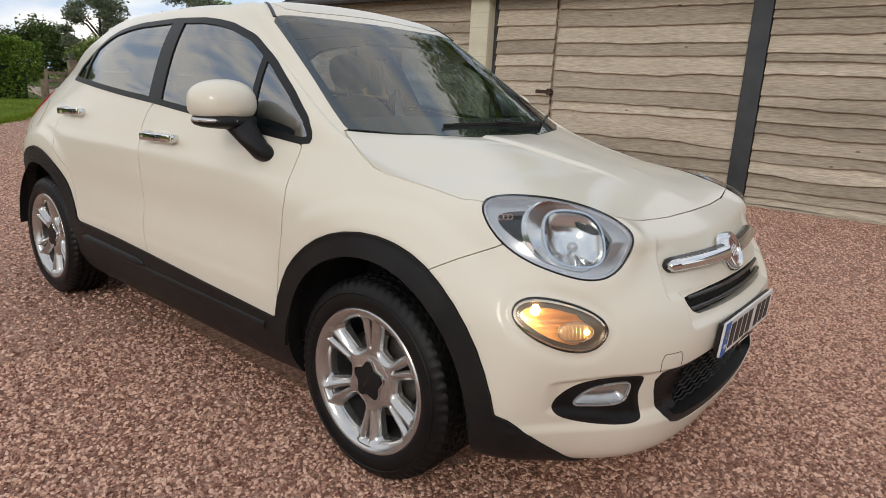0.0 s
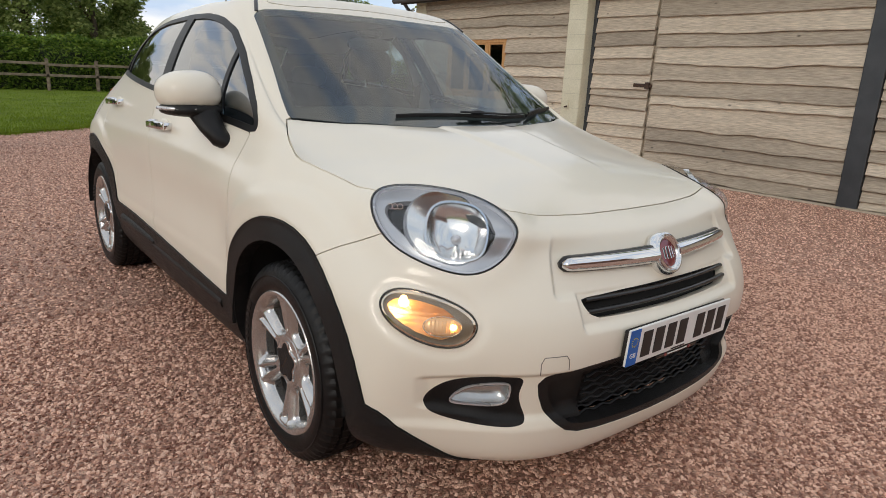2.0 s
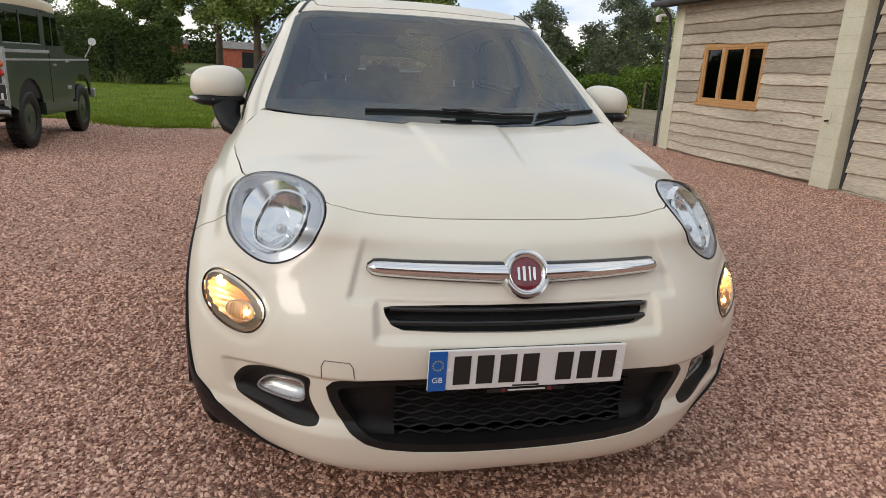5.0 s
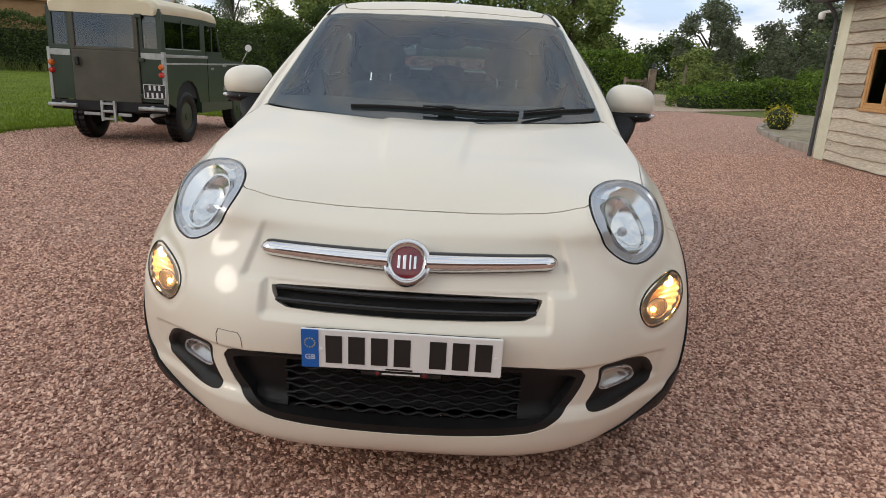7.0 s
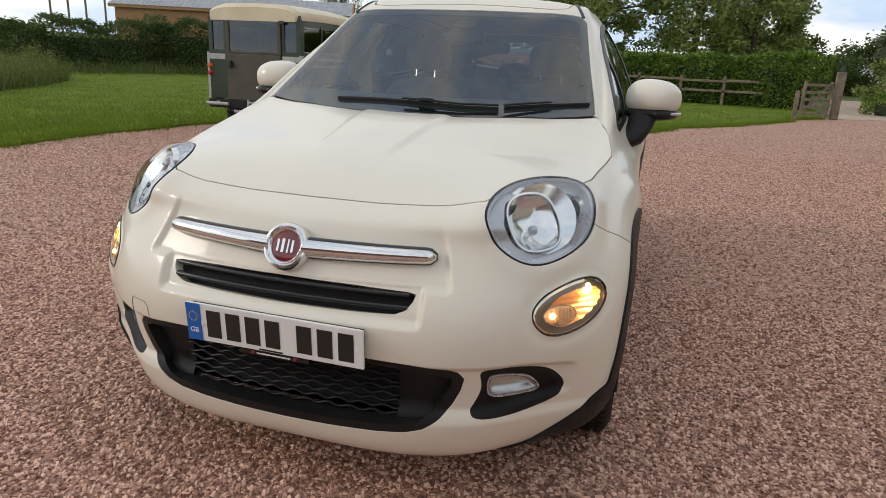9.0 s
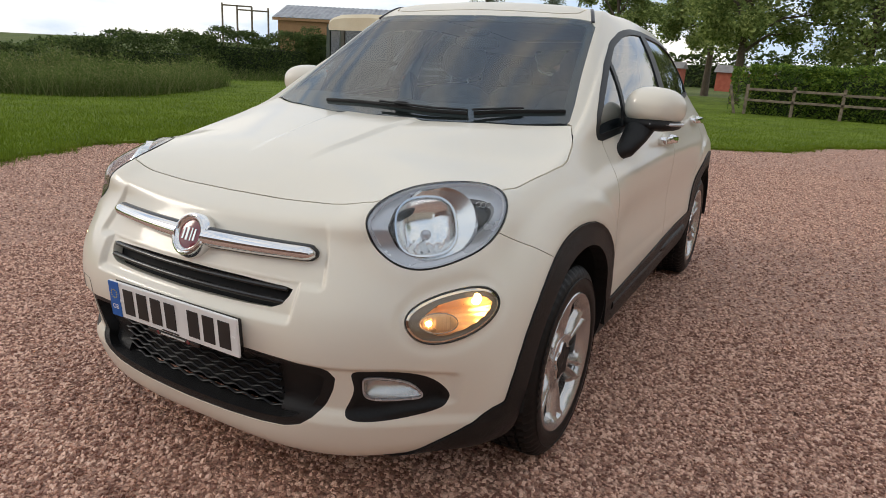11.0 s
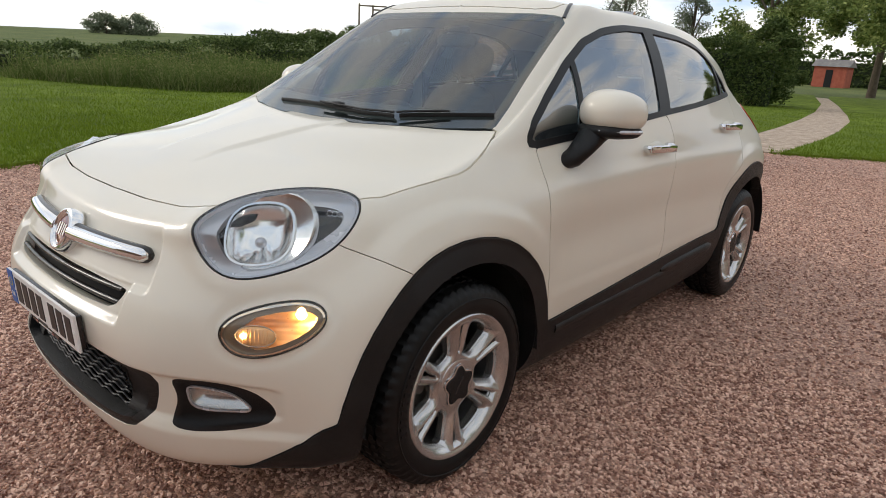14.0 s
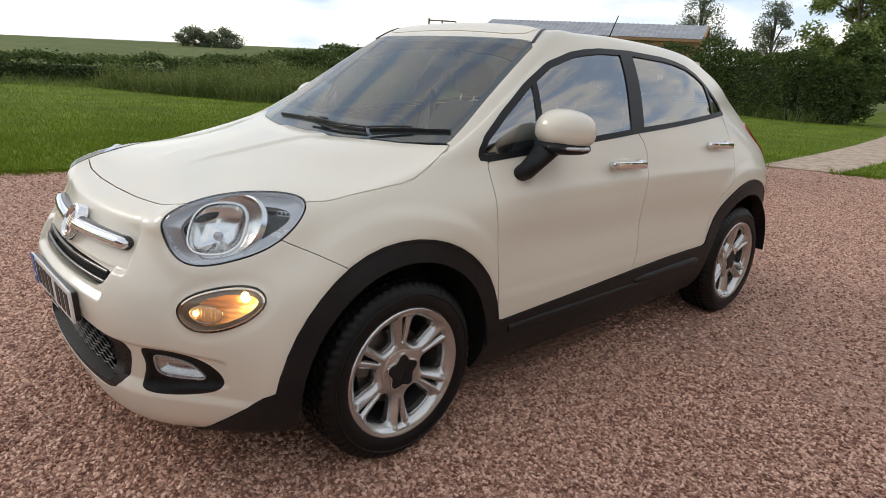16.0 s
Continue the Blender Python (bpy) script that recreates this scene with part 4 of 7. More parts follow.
SCREEN = poly([(-.108, -.01), (-.115, .23), (-.145, .36), (-.205, .525), (-.302, .69), (-.40, .672), (-.542, .638), (-.72, .602), (-.872, .573), (-.89, .545),
               (-.885, .50), (-.87, .31), (-.862, .12), (-.86, -.01)])
SIDE_WINDOW = poly([(-.392, 1.040), (-.386, 1.056), (-.392, 1.080), (-.432, 1.129), (-.546, 1.212), (-.718, 1.320), (-.895, 1.410), (-1.063, 1.458), (-1.17, 1.475), (-1.284, 1.486),
                    (-1.524, 1.490), (-1.85, 1.477), (-1.97, 1.464), (-2.079, 1.443), (-2.18, 1.405), (-2.269, 1.352), (-2.365, 1.262), (-2.415, 1.200), (-2.405, 1.190),
                    (-1.752, 1.143), (-1.385, 1.120), (-1.036, 1.090), (-.714, 1.057), (-.437, 1.034)])
HEADLIGHT = loop2([(-.113, .230), (-.089, .288), (-.024, .342), (.074, .382), (.189, .397), (.272, .377), (.297, .320), (.271, .246), (.216, .183), (.140, .139), (.049, .113), (-.025, .120), (-.081, .164)])
BOWL = loop2([(.050 + .086 * math.copysign(abs(math.cos(a)) ** .78, math.cos(a)), .238 + .087 * math.copysign(abs(math.sin(a)) ** .78, math.sin(a)) + .12 * .086 * math.cos(a)) for a in [k * math.pi / 8 for k in range(16)]])
COLLAR = loop2([(.078 + .106 * math.cos(a), .243 + .102 * math.sin(a) + .018 * math.cos(a)) for a in [k * math.pi / 6 for k in range(12)]])
MASK = loop2([(-.060, .222), (-.048, .272), (-.014, .318), (.06, .338), (.16, .350), (.235, .340), (.262, .306), (.248, .262), (.20, .212), (.13, .164), (.05, .142), (-.016, .155), (-.050, .186)])
INDICATOR = loop2([(-.028, .650), (.012, .689), (.093, .716), (.170, .724), (.218, .708), (.228, .672), (.182, .628), (.101, .594), (.031, .588), (-.013, .610)])
FOG = loop2([(-.155, .499), (-.110, .507), (-.069, .508), (.024, .494), (.084, .458), (.104, .424), (.079, .391), (-.004, .366), (-.113, .356), (-.160, .362), (-.166, .385), (-.148, .450)])
FOG_LENS = loop2([(-.128, .452), (-.119, .477), (-.06, .476), (.0, .458), (.036, .420), (.010, .406), (-.06, .403), (-.108, .410), (-.124, .428)])
SLOT = poly([(-.01, .705), (.20, .703), (.34, .698), (.362, .694), (.357, .676), (.342, .655), (.315, .644), (.20, .640), (-.01, .638)])
INTAKE = poly([(-.01, .529), (.23, .526), (.37, .522), (.45, .514), (.485, .502), (.501, .482), (.492, .445), (.470, .398), (.44, .358), (.40, .325), (.35, .308), (.27, .299), (.15, .294), (-.01, .292)])
BONNET = poly([(.643, -.01), (.638, .19), (.625, .36), (.602, .480), (.50, .57), (.40, .65), (.300, .717), (.235, .732), (.169, .743), (.07, .762), (-.029, .775), (-.08, .773), (-.117, .765),
               (-.165, .755), (-.21, .740), (-.255, .72), (-.308, .697), (-.217, .527), (-.157, .362), (-.127, .232), (-.118, -.01)])
FRONT_DOOR = poly([(-.424, 1.032), (-.409, .953), (-.397, .857), (-.405, .78), (-.413, .706), (-.434, .56), (-.462, .40), (-.462, .36), (-1.382, .36), (-1.382, .475), (-1.412, .552), (-1.414, .62),
                   (-1.409, .696), (-1.412, .80), (-1.420, .885), (-1.435, .96), (-1.443, 1.026), (-1.425, 1.08), (-1.388, 1.125), (-1.036, 1.15), (-.714, 1.12)])
REAR_DOOR = poly([(-1.388, 1.125), (-1.425, 1.08), (-1.443, 1.026), (-1.435, .96), (-1.420, .885), (-1.412, .80), (-1.409, .696), (-1.414, .62), (-1.412, .552), (-1.382, .475), (-1.382, .36), (-2.10, .36),
                  (-2.12, .64), (-2.20, .76), (-2.32, .84), (-2.36, .95), (-2.375, 1.08), (-2.385, 1.21), (-1.75, 1.2)])
BUMPER = poly([(.248, .757), (.32, .797), (.400, .836), (.47, .88), (.60, .93), (1.2, .93), (1.2, .0), (.2, .0), (.2, .70)])
ROOF = poly([(-.91, -.01), (-.91, .40), (-.93, .475), (-1.0, .495), (-1.5, .50), (-2.0, .49), (-2.3, .465), (-2.42, .42), (-2.47, .3), (-2.48, -.01)])
REAR_WINDOW = poly([(-.01, 1.25), (.30, 1.25), (.44, 1.26), (.46, 1.29), (.42, 1.41), (.38, 1.44), (.2, 1.455), (-.01, 1.46)])
TAIL_LAMP = loop2([(.62, 1.13), (.70, 1.10), (.75, 1.02), (.74, .93), (.66, .90), (.56, .93), (.53, 1.02), (.55, 1.10)])


def arc(cx, cz, r):
    """An arch outline, closed far below."""
    pts = [(cx + r * math.cos(a), cz + r * math.sin(a)) for a in [radians(k) for k in range(-10, 191, 8)]]
    return poly(pts + [(cx - r, -.3), (cx + r, -.3)])


side_only = lambda p: p[:, 1] > .45
arches = [(.012, .338, .402, .478), (-2.562, .345, .402, .490)]


def ease(t):
    t = np.clip(t, 0, 1)
    return t * t * (3 - 2 * t)


def sculpted(g):
    """Presses the folds of the real panels into the smooth body: nose recess, bumper ledges, wheel flares, door hollow."""
    pts, tris, nor = grid_mesh(g)
    x, y, z = pts.T
    front = ease((x - .40) / .08)
    # hollow round the chrome bar, open upwards, with a sharp lower ledge
    wide = .455 - .30 * np.clip(z - .715, 0, .2)
    hollow = ease((wide - y) / .022) * ease((z - .700) / .016) * ease((.885 - z) / .11)
    # bevel round the upper slot
    bevel = ease((.392 - y) / .020) * ease((z - .612) / .022) * ease((.725 - z) / .018)
    push = front * np.maximum(.017 * hollow, .019 * bevel)
    # set-back band between intake and fog lamp, over a jutting chin
    s = (y - x) * .7071
    band = ease((.520 - .10 * np.clip(s + .05, 0, 1) - z) / .016) * ease((z - .365 - .16 * np.clip(s + .10, 0, 1)) / .018) * ease((.135 - s) / .05) * ease((x - .44) / .08)
    chin = ease((.372 - z) / .03) * ease((x - .45) / .15)
    out = -.013 * band + .012 * chin
    # eyelid round the lower lamp
    moat = np.zeros(len(pts))
    m = (x > .3) & (z > .5) & (z < .8)
    d = inside2(np.stack([s[m], z[m]], 1), INDICATOR)
    moat[m] = np.exp(-((d - .012) / .016) ** 2)
    out -= .0045 * moat
    # the headlights stand out as domes
    m = (x > .15) & (z > .68) & (y > .3)
    d = inside2(np.stack([s[m], z[m] * .8192 - (x[m] + y[m]) * .4056], 1), HEADLIGHT)
    out[m] += .013 * np.exp(-(np.maximum(d, 0) / .045) ** 2) + .010 * ease(-d / .06)
    # flared wings over the wheels
    side = ease((y - .55) / .15)
    for cx, cz, r_in, r_out in arches:
        d = np.hypot(x - cx, z - cz) - r_out
        lift = ease((.115 - d) / .055) * side * ease((z - .50) / .15)
        lift *= ease((x + .47) / .16) * ease((.46 - x) / .22) if cx > -1 else ease((-2.14 - x) / .2) * ease((x + 3.05) / .2)
        out += (.004 + .007 * ease((d + .02) / .03)) * lift
    # hollow flank of the doors, flaring to the sill, under a soft shoulder
    run = ease((-.36 - x) / .2) * ease((x + 2.50) / .35) * side
    out += run * (-.015 * np.exp(-((z - .70) / .115) ** 2) + .006 * np.exp(-((z - .915) / .035) ** 2) + .004 * ease((.56 - z) / .05))
    p = pts + nor * out[:, None]
    p[:, 0] -= push
    return grid_mesh(p.reshape(g.shape))


work = sculpted(body_grid(steps([46] * 4 + [30, 30] + [18] * 8), steps([16] + [30] * 6 + [12] * 4)))
glass_screen, work = carve(work, SCREEN, "plan", lambda p: (p[:, 2] > 1.04) & (p[:, 0] > -1.0))
frame_side, work = carve(work, SIDE_WINDOW, "side", side_only)
for cx, cz, r_in, r_out in arches:
    work = carve(work, arc(cx, cz, r_in), "side", side_only)[1]
d = np.full(len(work[0]), 1e9)
for cx, cz, r_in, r_out in arches:
    d = np.minimum(d, region(work, arc(cx, cz, r_out), "side", side_only))
d = np.minimum(d, region(work, poly([(-.40, .421), (-.87, .445), (-1.382, .475), (-1.712, .491), (-2.15, .505), (-2.15, .0), (-.35, .0)]), "side", side_only))
d = np.minimum(d, region(work, poly([(.40, .418), (.47, .405), (.515, .385), (.56, .335), (.60, .265), (.63, .19), (.63, .0), (.35, .0)]), "side", side_only))
d = np.minimum(d, region(work, poly([(-2.9, .52), (-3.6, .55), (-3.6, 0), (-2.9, 0)]), "side"))
cladding, work = cut(work, d + .001)[0], cut(work, d - .001)[1]
lamp_head, work = carve(work, HEADLIGHT, "lamp", lambda p: p[:, 0] > .2, .0015)
lamp_ind, work = carve(work, INDICATOR, "corner", lambda p: p[:, 0] > .3, .001)
lamp_fog, work = carve(work, FOG, "corner", lambda p: p[:, 0] > .3)
slot, work = carve(work, SLOT, "front", lambda p: p[:, 0] > .4)
intake, work = carve(work, INTAKE, "front", lambda p: p[:, 0] > .4)
bonnet, work = carve(work, BONNET, "plan", lambda p: (p[:, 2] > .86) & (p[:, 0] > -.4), .0022)
door_f, work = carve(work, FRONT_DOOR, "side", side_only, .002)
door_r, work = carve(work, REAR_DOOR, "side", side_only, .002)
bumper, work = carve(work, BUMPER, "side", None, .0015)
roof, work = carve(work, ROOF, "plan", lambda p: p[:, 2] > 1.45, .003)
glass_rear, work = carve(work, REAR_WINDOW, "front", lambda p: p[:, 0] < -2.45)
lamp_tail, work = carve(work, TAIL_LAMP, "front", lambda p: p[:, 0] < -2.80, .001)
fender, work = carve(work, poly([(-.5, .2), (.7, .2), (.7, .94), (.1, 1.3), (-.40, 1.045), (-.5, 1.0)]), "side", lambda p: (p[:, 1] > .45) & (p[:, 0] > -.6), .0)

# the bonnet as one smooth sweep with a raised middle between two folds
q = bonnet[0]
terms = lambda x, y: np.stack([x ** i * y ** (2 * j) for i in range(4) for j in range(4) if i + j < 5], 1)
rear_d = q[:, 0] + .106 + .39 * q[:, 1] ** 2
use = ease((rear_d - .05) / .10)[:, None]
keep = np.linalg.lstsq(terms(q[:, 0], q[:, 1]) * use, q[:, 2] * use[:, 0], rcond=None)[0]
fold = lambda x, y: .0085 * ease((.125 + .09 * (.6 - x) - np.abs(y)) / .038) * ease((.50 - x) / .24)
wide = np.array([(x, -.5 if y < 0 else y) for x, y in BONNET])
rim_d = region(bonnet, wide, "plan")
near_rim = np.exp(-(rim_d / .035) ** 2) * ease((rear_d - .10) / .12)
bare = lambda x, y: terms(x, y) @ keep
at_rear = np.abs(rear_d) < .02
lack = np.linalg.lstsq(np.stack([q[at_rear, 1] ** k for k in (0, 2, 4)], 1), q[at_rear, 2] - bare(q[at_rear, 0], q[at_rear, 1]), rcond=None)[0]
rise = lambda y: lack[0] + lack[1] * y ** 2 + lack[2] * y ** 4 - .005
skin = lambda x, y: bare(x, y) + fold(x, y) + rise(y) * (1 - ease((x + .106 + .39 * y ** 2) / .42))
new_z = skin(q[:, 0], q[:, 1]) * (1 - near_rim) + q[:, 2] * near_rim
slope_x = (skin(q[:, 0] + .004, q[:, 1]) - skin(q[:, 0] - .004, q[:, 1])) / .008
slope_y = (skin(q[:, 0], q[:, 1] + .004) - skin(q[:, 0], q[:, 1] - .004)) / .008
up_n = np.stack([-slope_x, -slope_y, np.ones(len(q))], 1)
up_n /= np.linalg.norm(up_n, axis=1)[:, None]
steep = np.clip((bonnet[2][:, 2] - .55) / .2, 0, 1)[:, None]
bonnet = (np.stack([q[:, 0], q[:, 1], new_z], 1), bonnet[1], up_n * steep + bonnet[2] * (1 - steep))

panel("bonnet", both(bonnet), PAINT, car, "pearl white bonnet")
front_bumper = panel("front_bumper", both(bumper), PAINT, car, "pearl white front bumper", edge=.03)
panel("roof_panel", both(roof), PAINT, car)
panel("body_shell", both(work), PAINT, car, "pearl white body sides and pillars", edge=.015)
inner = joined(*[offset(p, .016) for p in (bonnet, bumper, roof, work, door_f, door_r, fender)])
raw("inner_shell", *[both(inner)[i] for i in (0, 1)], DARK, car, "black inner shell behind the panel gaps")
screen = panel("windscreen", both(glass_screen), WINDSCREEN, car, "tinted windscreen glass", edge=0)
band = both(offset(glass_screen, .004))
db = np.minimum(inside2(np.stack([band[0][:, 0], np.abs(band[0][:, 1])], 1), np.array([(x, -.5 if y < 0 else y) for x, y in SCREEN])), 0)
edge_band = cut(band, -(db + .035))[0]
panel("windscreen_band", edge_band, SATIN_BLACK, screen, "black printed edge of the windscreen", edge=0)
cowl_line = band[0][:, 0] + .24 + .26 * band[0][:, 1] ** 2
panel("cowl_band", cut(offset(band, .002), -cowl_line)[0], SATIN_BLACK, screen, "black band over the wiper cowl", edge=0)
panel("rear_window", both(glass_rear), SIDE_GLASS, car, "dark rear window", edge=0)

# each pane lies between two slanted lines: x at sill height, lean; the bars between them follow
PANES = [("quarter_light", (-.30, 0), (-.669, .26)), ("front_window", (-.699, .26), (-1.290, .317)), ("rear_door_window", (-1.395, .317), (-2.207, .067)), ("rear_quarter_light", (-2.240, .067), (-2.6, 0))]

TREAD_GROOVES = (-.055, -.018, .018, .055)


def spoke_half():
    """One spoke, from the middle of the gap (angle 0) to the middle of the opening (30 degrees): r, angle, height."""
    r, ph = np.meshgrid(np.linspace(.074, .226, 58), np.linspace(0, math.pi / 6, 40), indexing="ij")
    lat, lat_w = r * ph, r * (math.pi / 6 - ph)
    gap = lat - (.0010 + .0095 * np.clip((r - .112) / .10, 0, 1) ** 1.5)
    gap = np.where(r < .112, np.hypot(lat, .112 - r), gap)
    gap = np.where(r > .204, np.maximum(gap, r - .204), gap)
    R = .017
    qa, qb = lat_w - (.025 + .32 * (r - .104)) + R, np.abs(r - .1525) - .0505 + R
    opening = np.hypot(np.maximum(qa, 0), np.maximum(qb, 0)) + np.minimum(np.maximum(qa, qb), 0) - R
    d = np.minimum(gap, opening)
    high = .079 + .100 * (r - .074) + .006 * ease((r - .20) / .02) + .004 * np.exp(-((gap - .012) / .008) ** 2) * ease((r - .09) / .03)
    high -= .026 * np.exp(-np.maximum(opening, 0) / .0085) + .010 * np.exp(-np.maximum(gap, 0) / .0035)
    return r, ph, high, -d


SPOKE = spoke_half()


@functools.lru_cache(None)
def spoke_piece(turn, t):
    """That spoke turned round the hub, mirrored by t, with its walls: points, triangles, normals."""
    r, ph, high, d = SPOKE
    a = turn + t * ph
    pts, tris, nor = grid_mesh(np.stack([r * np.cos(a), high, r * np.sin(a)], -1))
    if nor[:, 1].mean() < 0:
        tris, nor = tris[:, ::-1], -nor
    pts, tris, nor = cut((pts, tris, nor), d.ravel())[0]
    edges = set(map(tuple, np.concatenate([tris[:, [0, 1]], tris[:, [1, 2]], tris[:, [2, 0]]]).tolist()))
    more_p, more_n, more_t = [], [], []
    for i, j in edges:
        if (j, i) in edges:
            continue
        out = np.cross(pts[j] - pts[i], (0, 1, 0))
        k = len(pts) + len(more_p)
        more_p += [pts[i], pts[j], pts[j] * (1, 0, 1) + (0, .040, 0), pts[i] * (1, 0, 1) + (0, .040, 0)]
        more_n += [out / max(np.linalg.norm(out), 1e-9)] * 4
        more_t += [(k + 1, k, k + 3), (k + 1, k + 3, k + 2)]
    return np.concatenate([pts, more_p]), np.concatenate([tris, more_t]), np.concatenate([nor, more_n])


def wheel(name, x, s, label):
    """Alloy wheel with tyre; s: the side of the car it is on."""
    w = new(name)
    w.parent = car
    w["label"] = label
    w.matrix_local = pose(x, s * .768, .332, 0, 0, 0 if s > 0 else 180)
    R, W = .332, .105
    prof = [(.236, -.10), (.246, -.109), (.27, -.112), (.298, -.106), (.318, -.094), (.327, -.082)]
    for g in TREAD_GROOVES:
        prof += [(R - .001, g - .006), (R - .009, g - .005), (R - .009, g + .005), (R - .001, g + .006)]
    prof += [(.327, .082), (.318, .094), (.298, .106), (.270, .112), (.246, .109), (.236, .10), (.226, .095), (.226, -.095)]
    seg = 180
    bm = turned_bm(prof, seg, closed=True)
    # cross cuts in the tread blocks and shoulder
    for v in bm.verts:
        r = math.hypot(v.co.x, v.co.z)
        k = round(math.atan2(v.co.z, v.co.x) / (2 * math.pi) * seg)
        if r > .314 and (k + int(v.co.y * 40)) % 3 == 0:
            f = 1 - .007 / r
            v.co.x *= f
            v.co.z *= f
    tyre = part("tyre", bm, RUBBER, w, "black road tyre", smooth=35)
    part("bead_line", turned_bm([(.286, .1096), (.289, .112), (.2915, .1095)], 96, closed=True), RUBBER, tyre, smooth=60)
    for k in range(9):
        a = radians(58 + k * 5.5)
        part("sidewall_mark", box_bm(-.006, .006, .1085, .1130, -.012, .012, .001, m=Matrix.Rotation(a, 4, "Y") @ Matrix.Translation((0, 0, .268))), RUBBER, tyre)
    part("rim", turned_bm([(.238, .098), (.240, .104), (.236, .108), (.229, .107), (.221, .101), (.208, .091), (.203, .074), (.216, .068), (.230, .085)], 72, closed=True),
         ALLOY, w, "silver alloy rim", smooth=40)
    part("inner_rim", turned_bm([(.210, .082), (.205, .03), (.200, -.09), (.225, -.095), (.232, -.09), (.222, .0), (.219, .078)], 72, closed=True), BARREL, w, "dull dark inner rim", smooth=40)
    # six pairs of spokes round rounded openings; a narrow gap parts the two of a pair
    for k in range(6):
        for t in (-1, 1):
            pts, tris, nor = spoke_piece(radians(90 + 60 * k), t)
            raw("spoke", pts, tris, ALLOY, w, "silver alloy spoke", nor)
    part("hub", turned_bm([(.0, .045), (.088, .045), (.090, .066), (.082, .080), (.072, .083), (.0, .083)], 50), ALLOY, w, smooth=40)
    star = bmesh.new()
    n = 60
    lo, hi = [], []
    for i in range(n):
        a = i * 2 * math.pi / n
        r = .056 + .009 * math.cos(5 * (a - radians(90)))
        lo.append(star.verts.new((r * math.cos(a), .082, r * math.sin(a))))
        hi.append(star.verts.new((r * .93 * math.cos(a), .091, r * .93 * math.sin(a))))
    for i in range(n):
        star.faces.new((lo[i], lo[(i + 1) % n], hi[(i + 1) % n], hi[i]))
    star.faces.new(hi)
    halo = bmesh.new()
    rows = [[halo.verts.new(((.056 + .009 * math.cos(5 * (i * 2 * math.pi / n - radians(90))) + e) * math.cos(i * 2 * math.pi / n), yy, (.056 + .009 * math.cos(5 * (i * 2 * math.pi / n - radians(90))) + e) * math.sin(i * 2 * math.pi / n))) for i in range(n)] for e, yy in ((.000, .083), (.001, .0895), (.005, .0885), (.007, .081))]
    for A, B in zip(rows, rows[1:]):
        for i in range(n):
            halo.faces.new((A[i], A[(i + 1) % n], B[(i + 1) % n], B[i]))
    part("cap_rim", halo, CHROME, w, "bright rim round the centre cap", smooth=50)
    cap = part("centre_cap", star, CLADDING, w, "dark grey star-shaped centre cap", smooth=40)
    part("cap_streak", box_bm(-.030, .030, .0905, .0918, -.004, .004, .001, m=Matrix.Rotation(radians(55), 4, "Y")), GLOSS_BLACK, cap, "raised dark streak on the cap")
    part("brake_disc", turned_bm([(.06, -.005), (.142, -.005), (.142, .015), (.06, .015)], 48, closed=True), DISC, w, "worn steel brake disc", smooth=30)
    cal = bmesh.new()
    box_bm(-.05, .05, -.03, .04, .10, .165, .012, m=Matrix.Rotation(radians(70), 4, "Y"), bm=cal)
    part("brake_caliper", cal, DISC, w, smooth=40)
    part("wheel_back", turned_bm([(.0, -.07), (.19, -.07), (.19, -.06), (.0, -.06)], 32), DARK, w)
    return w


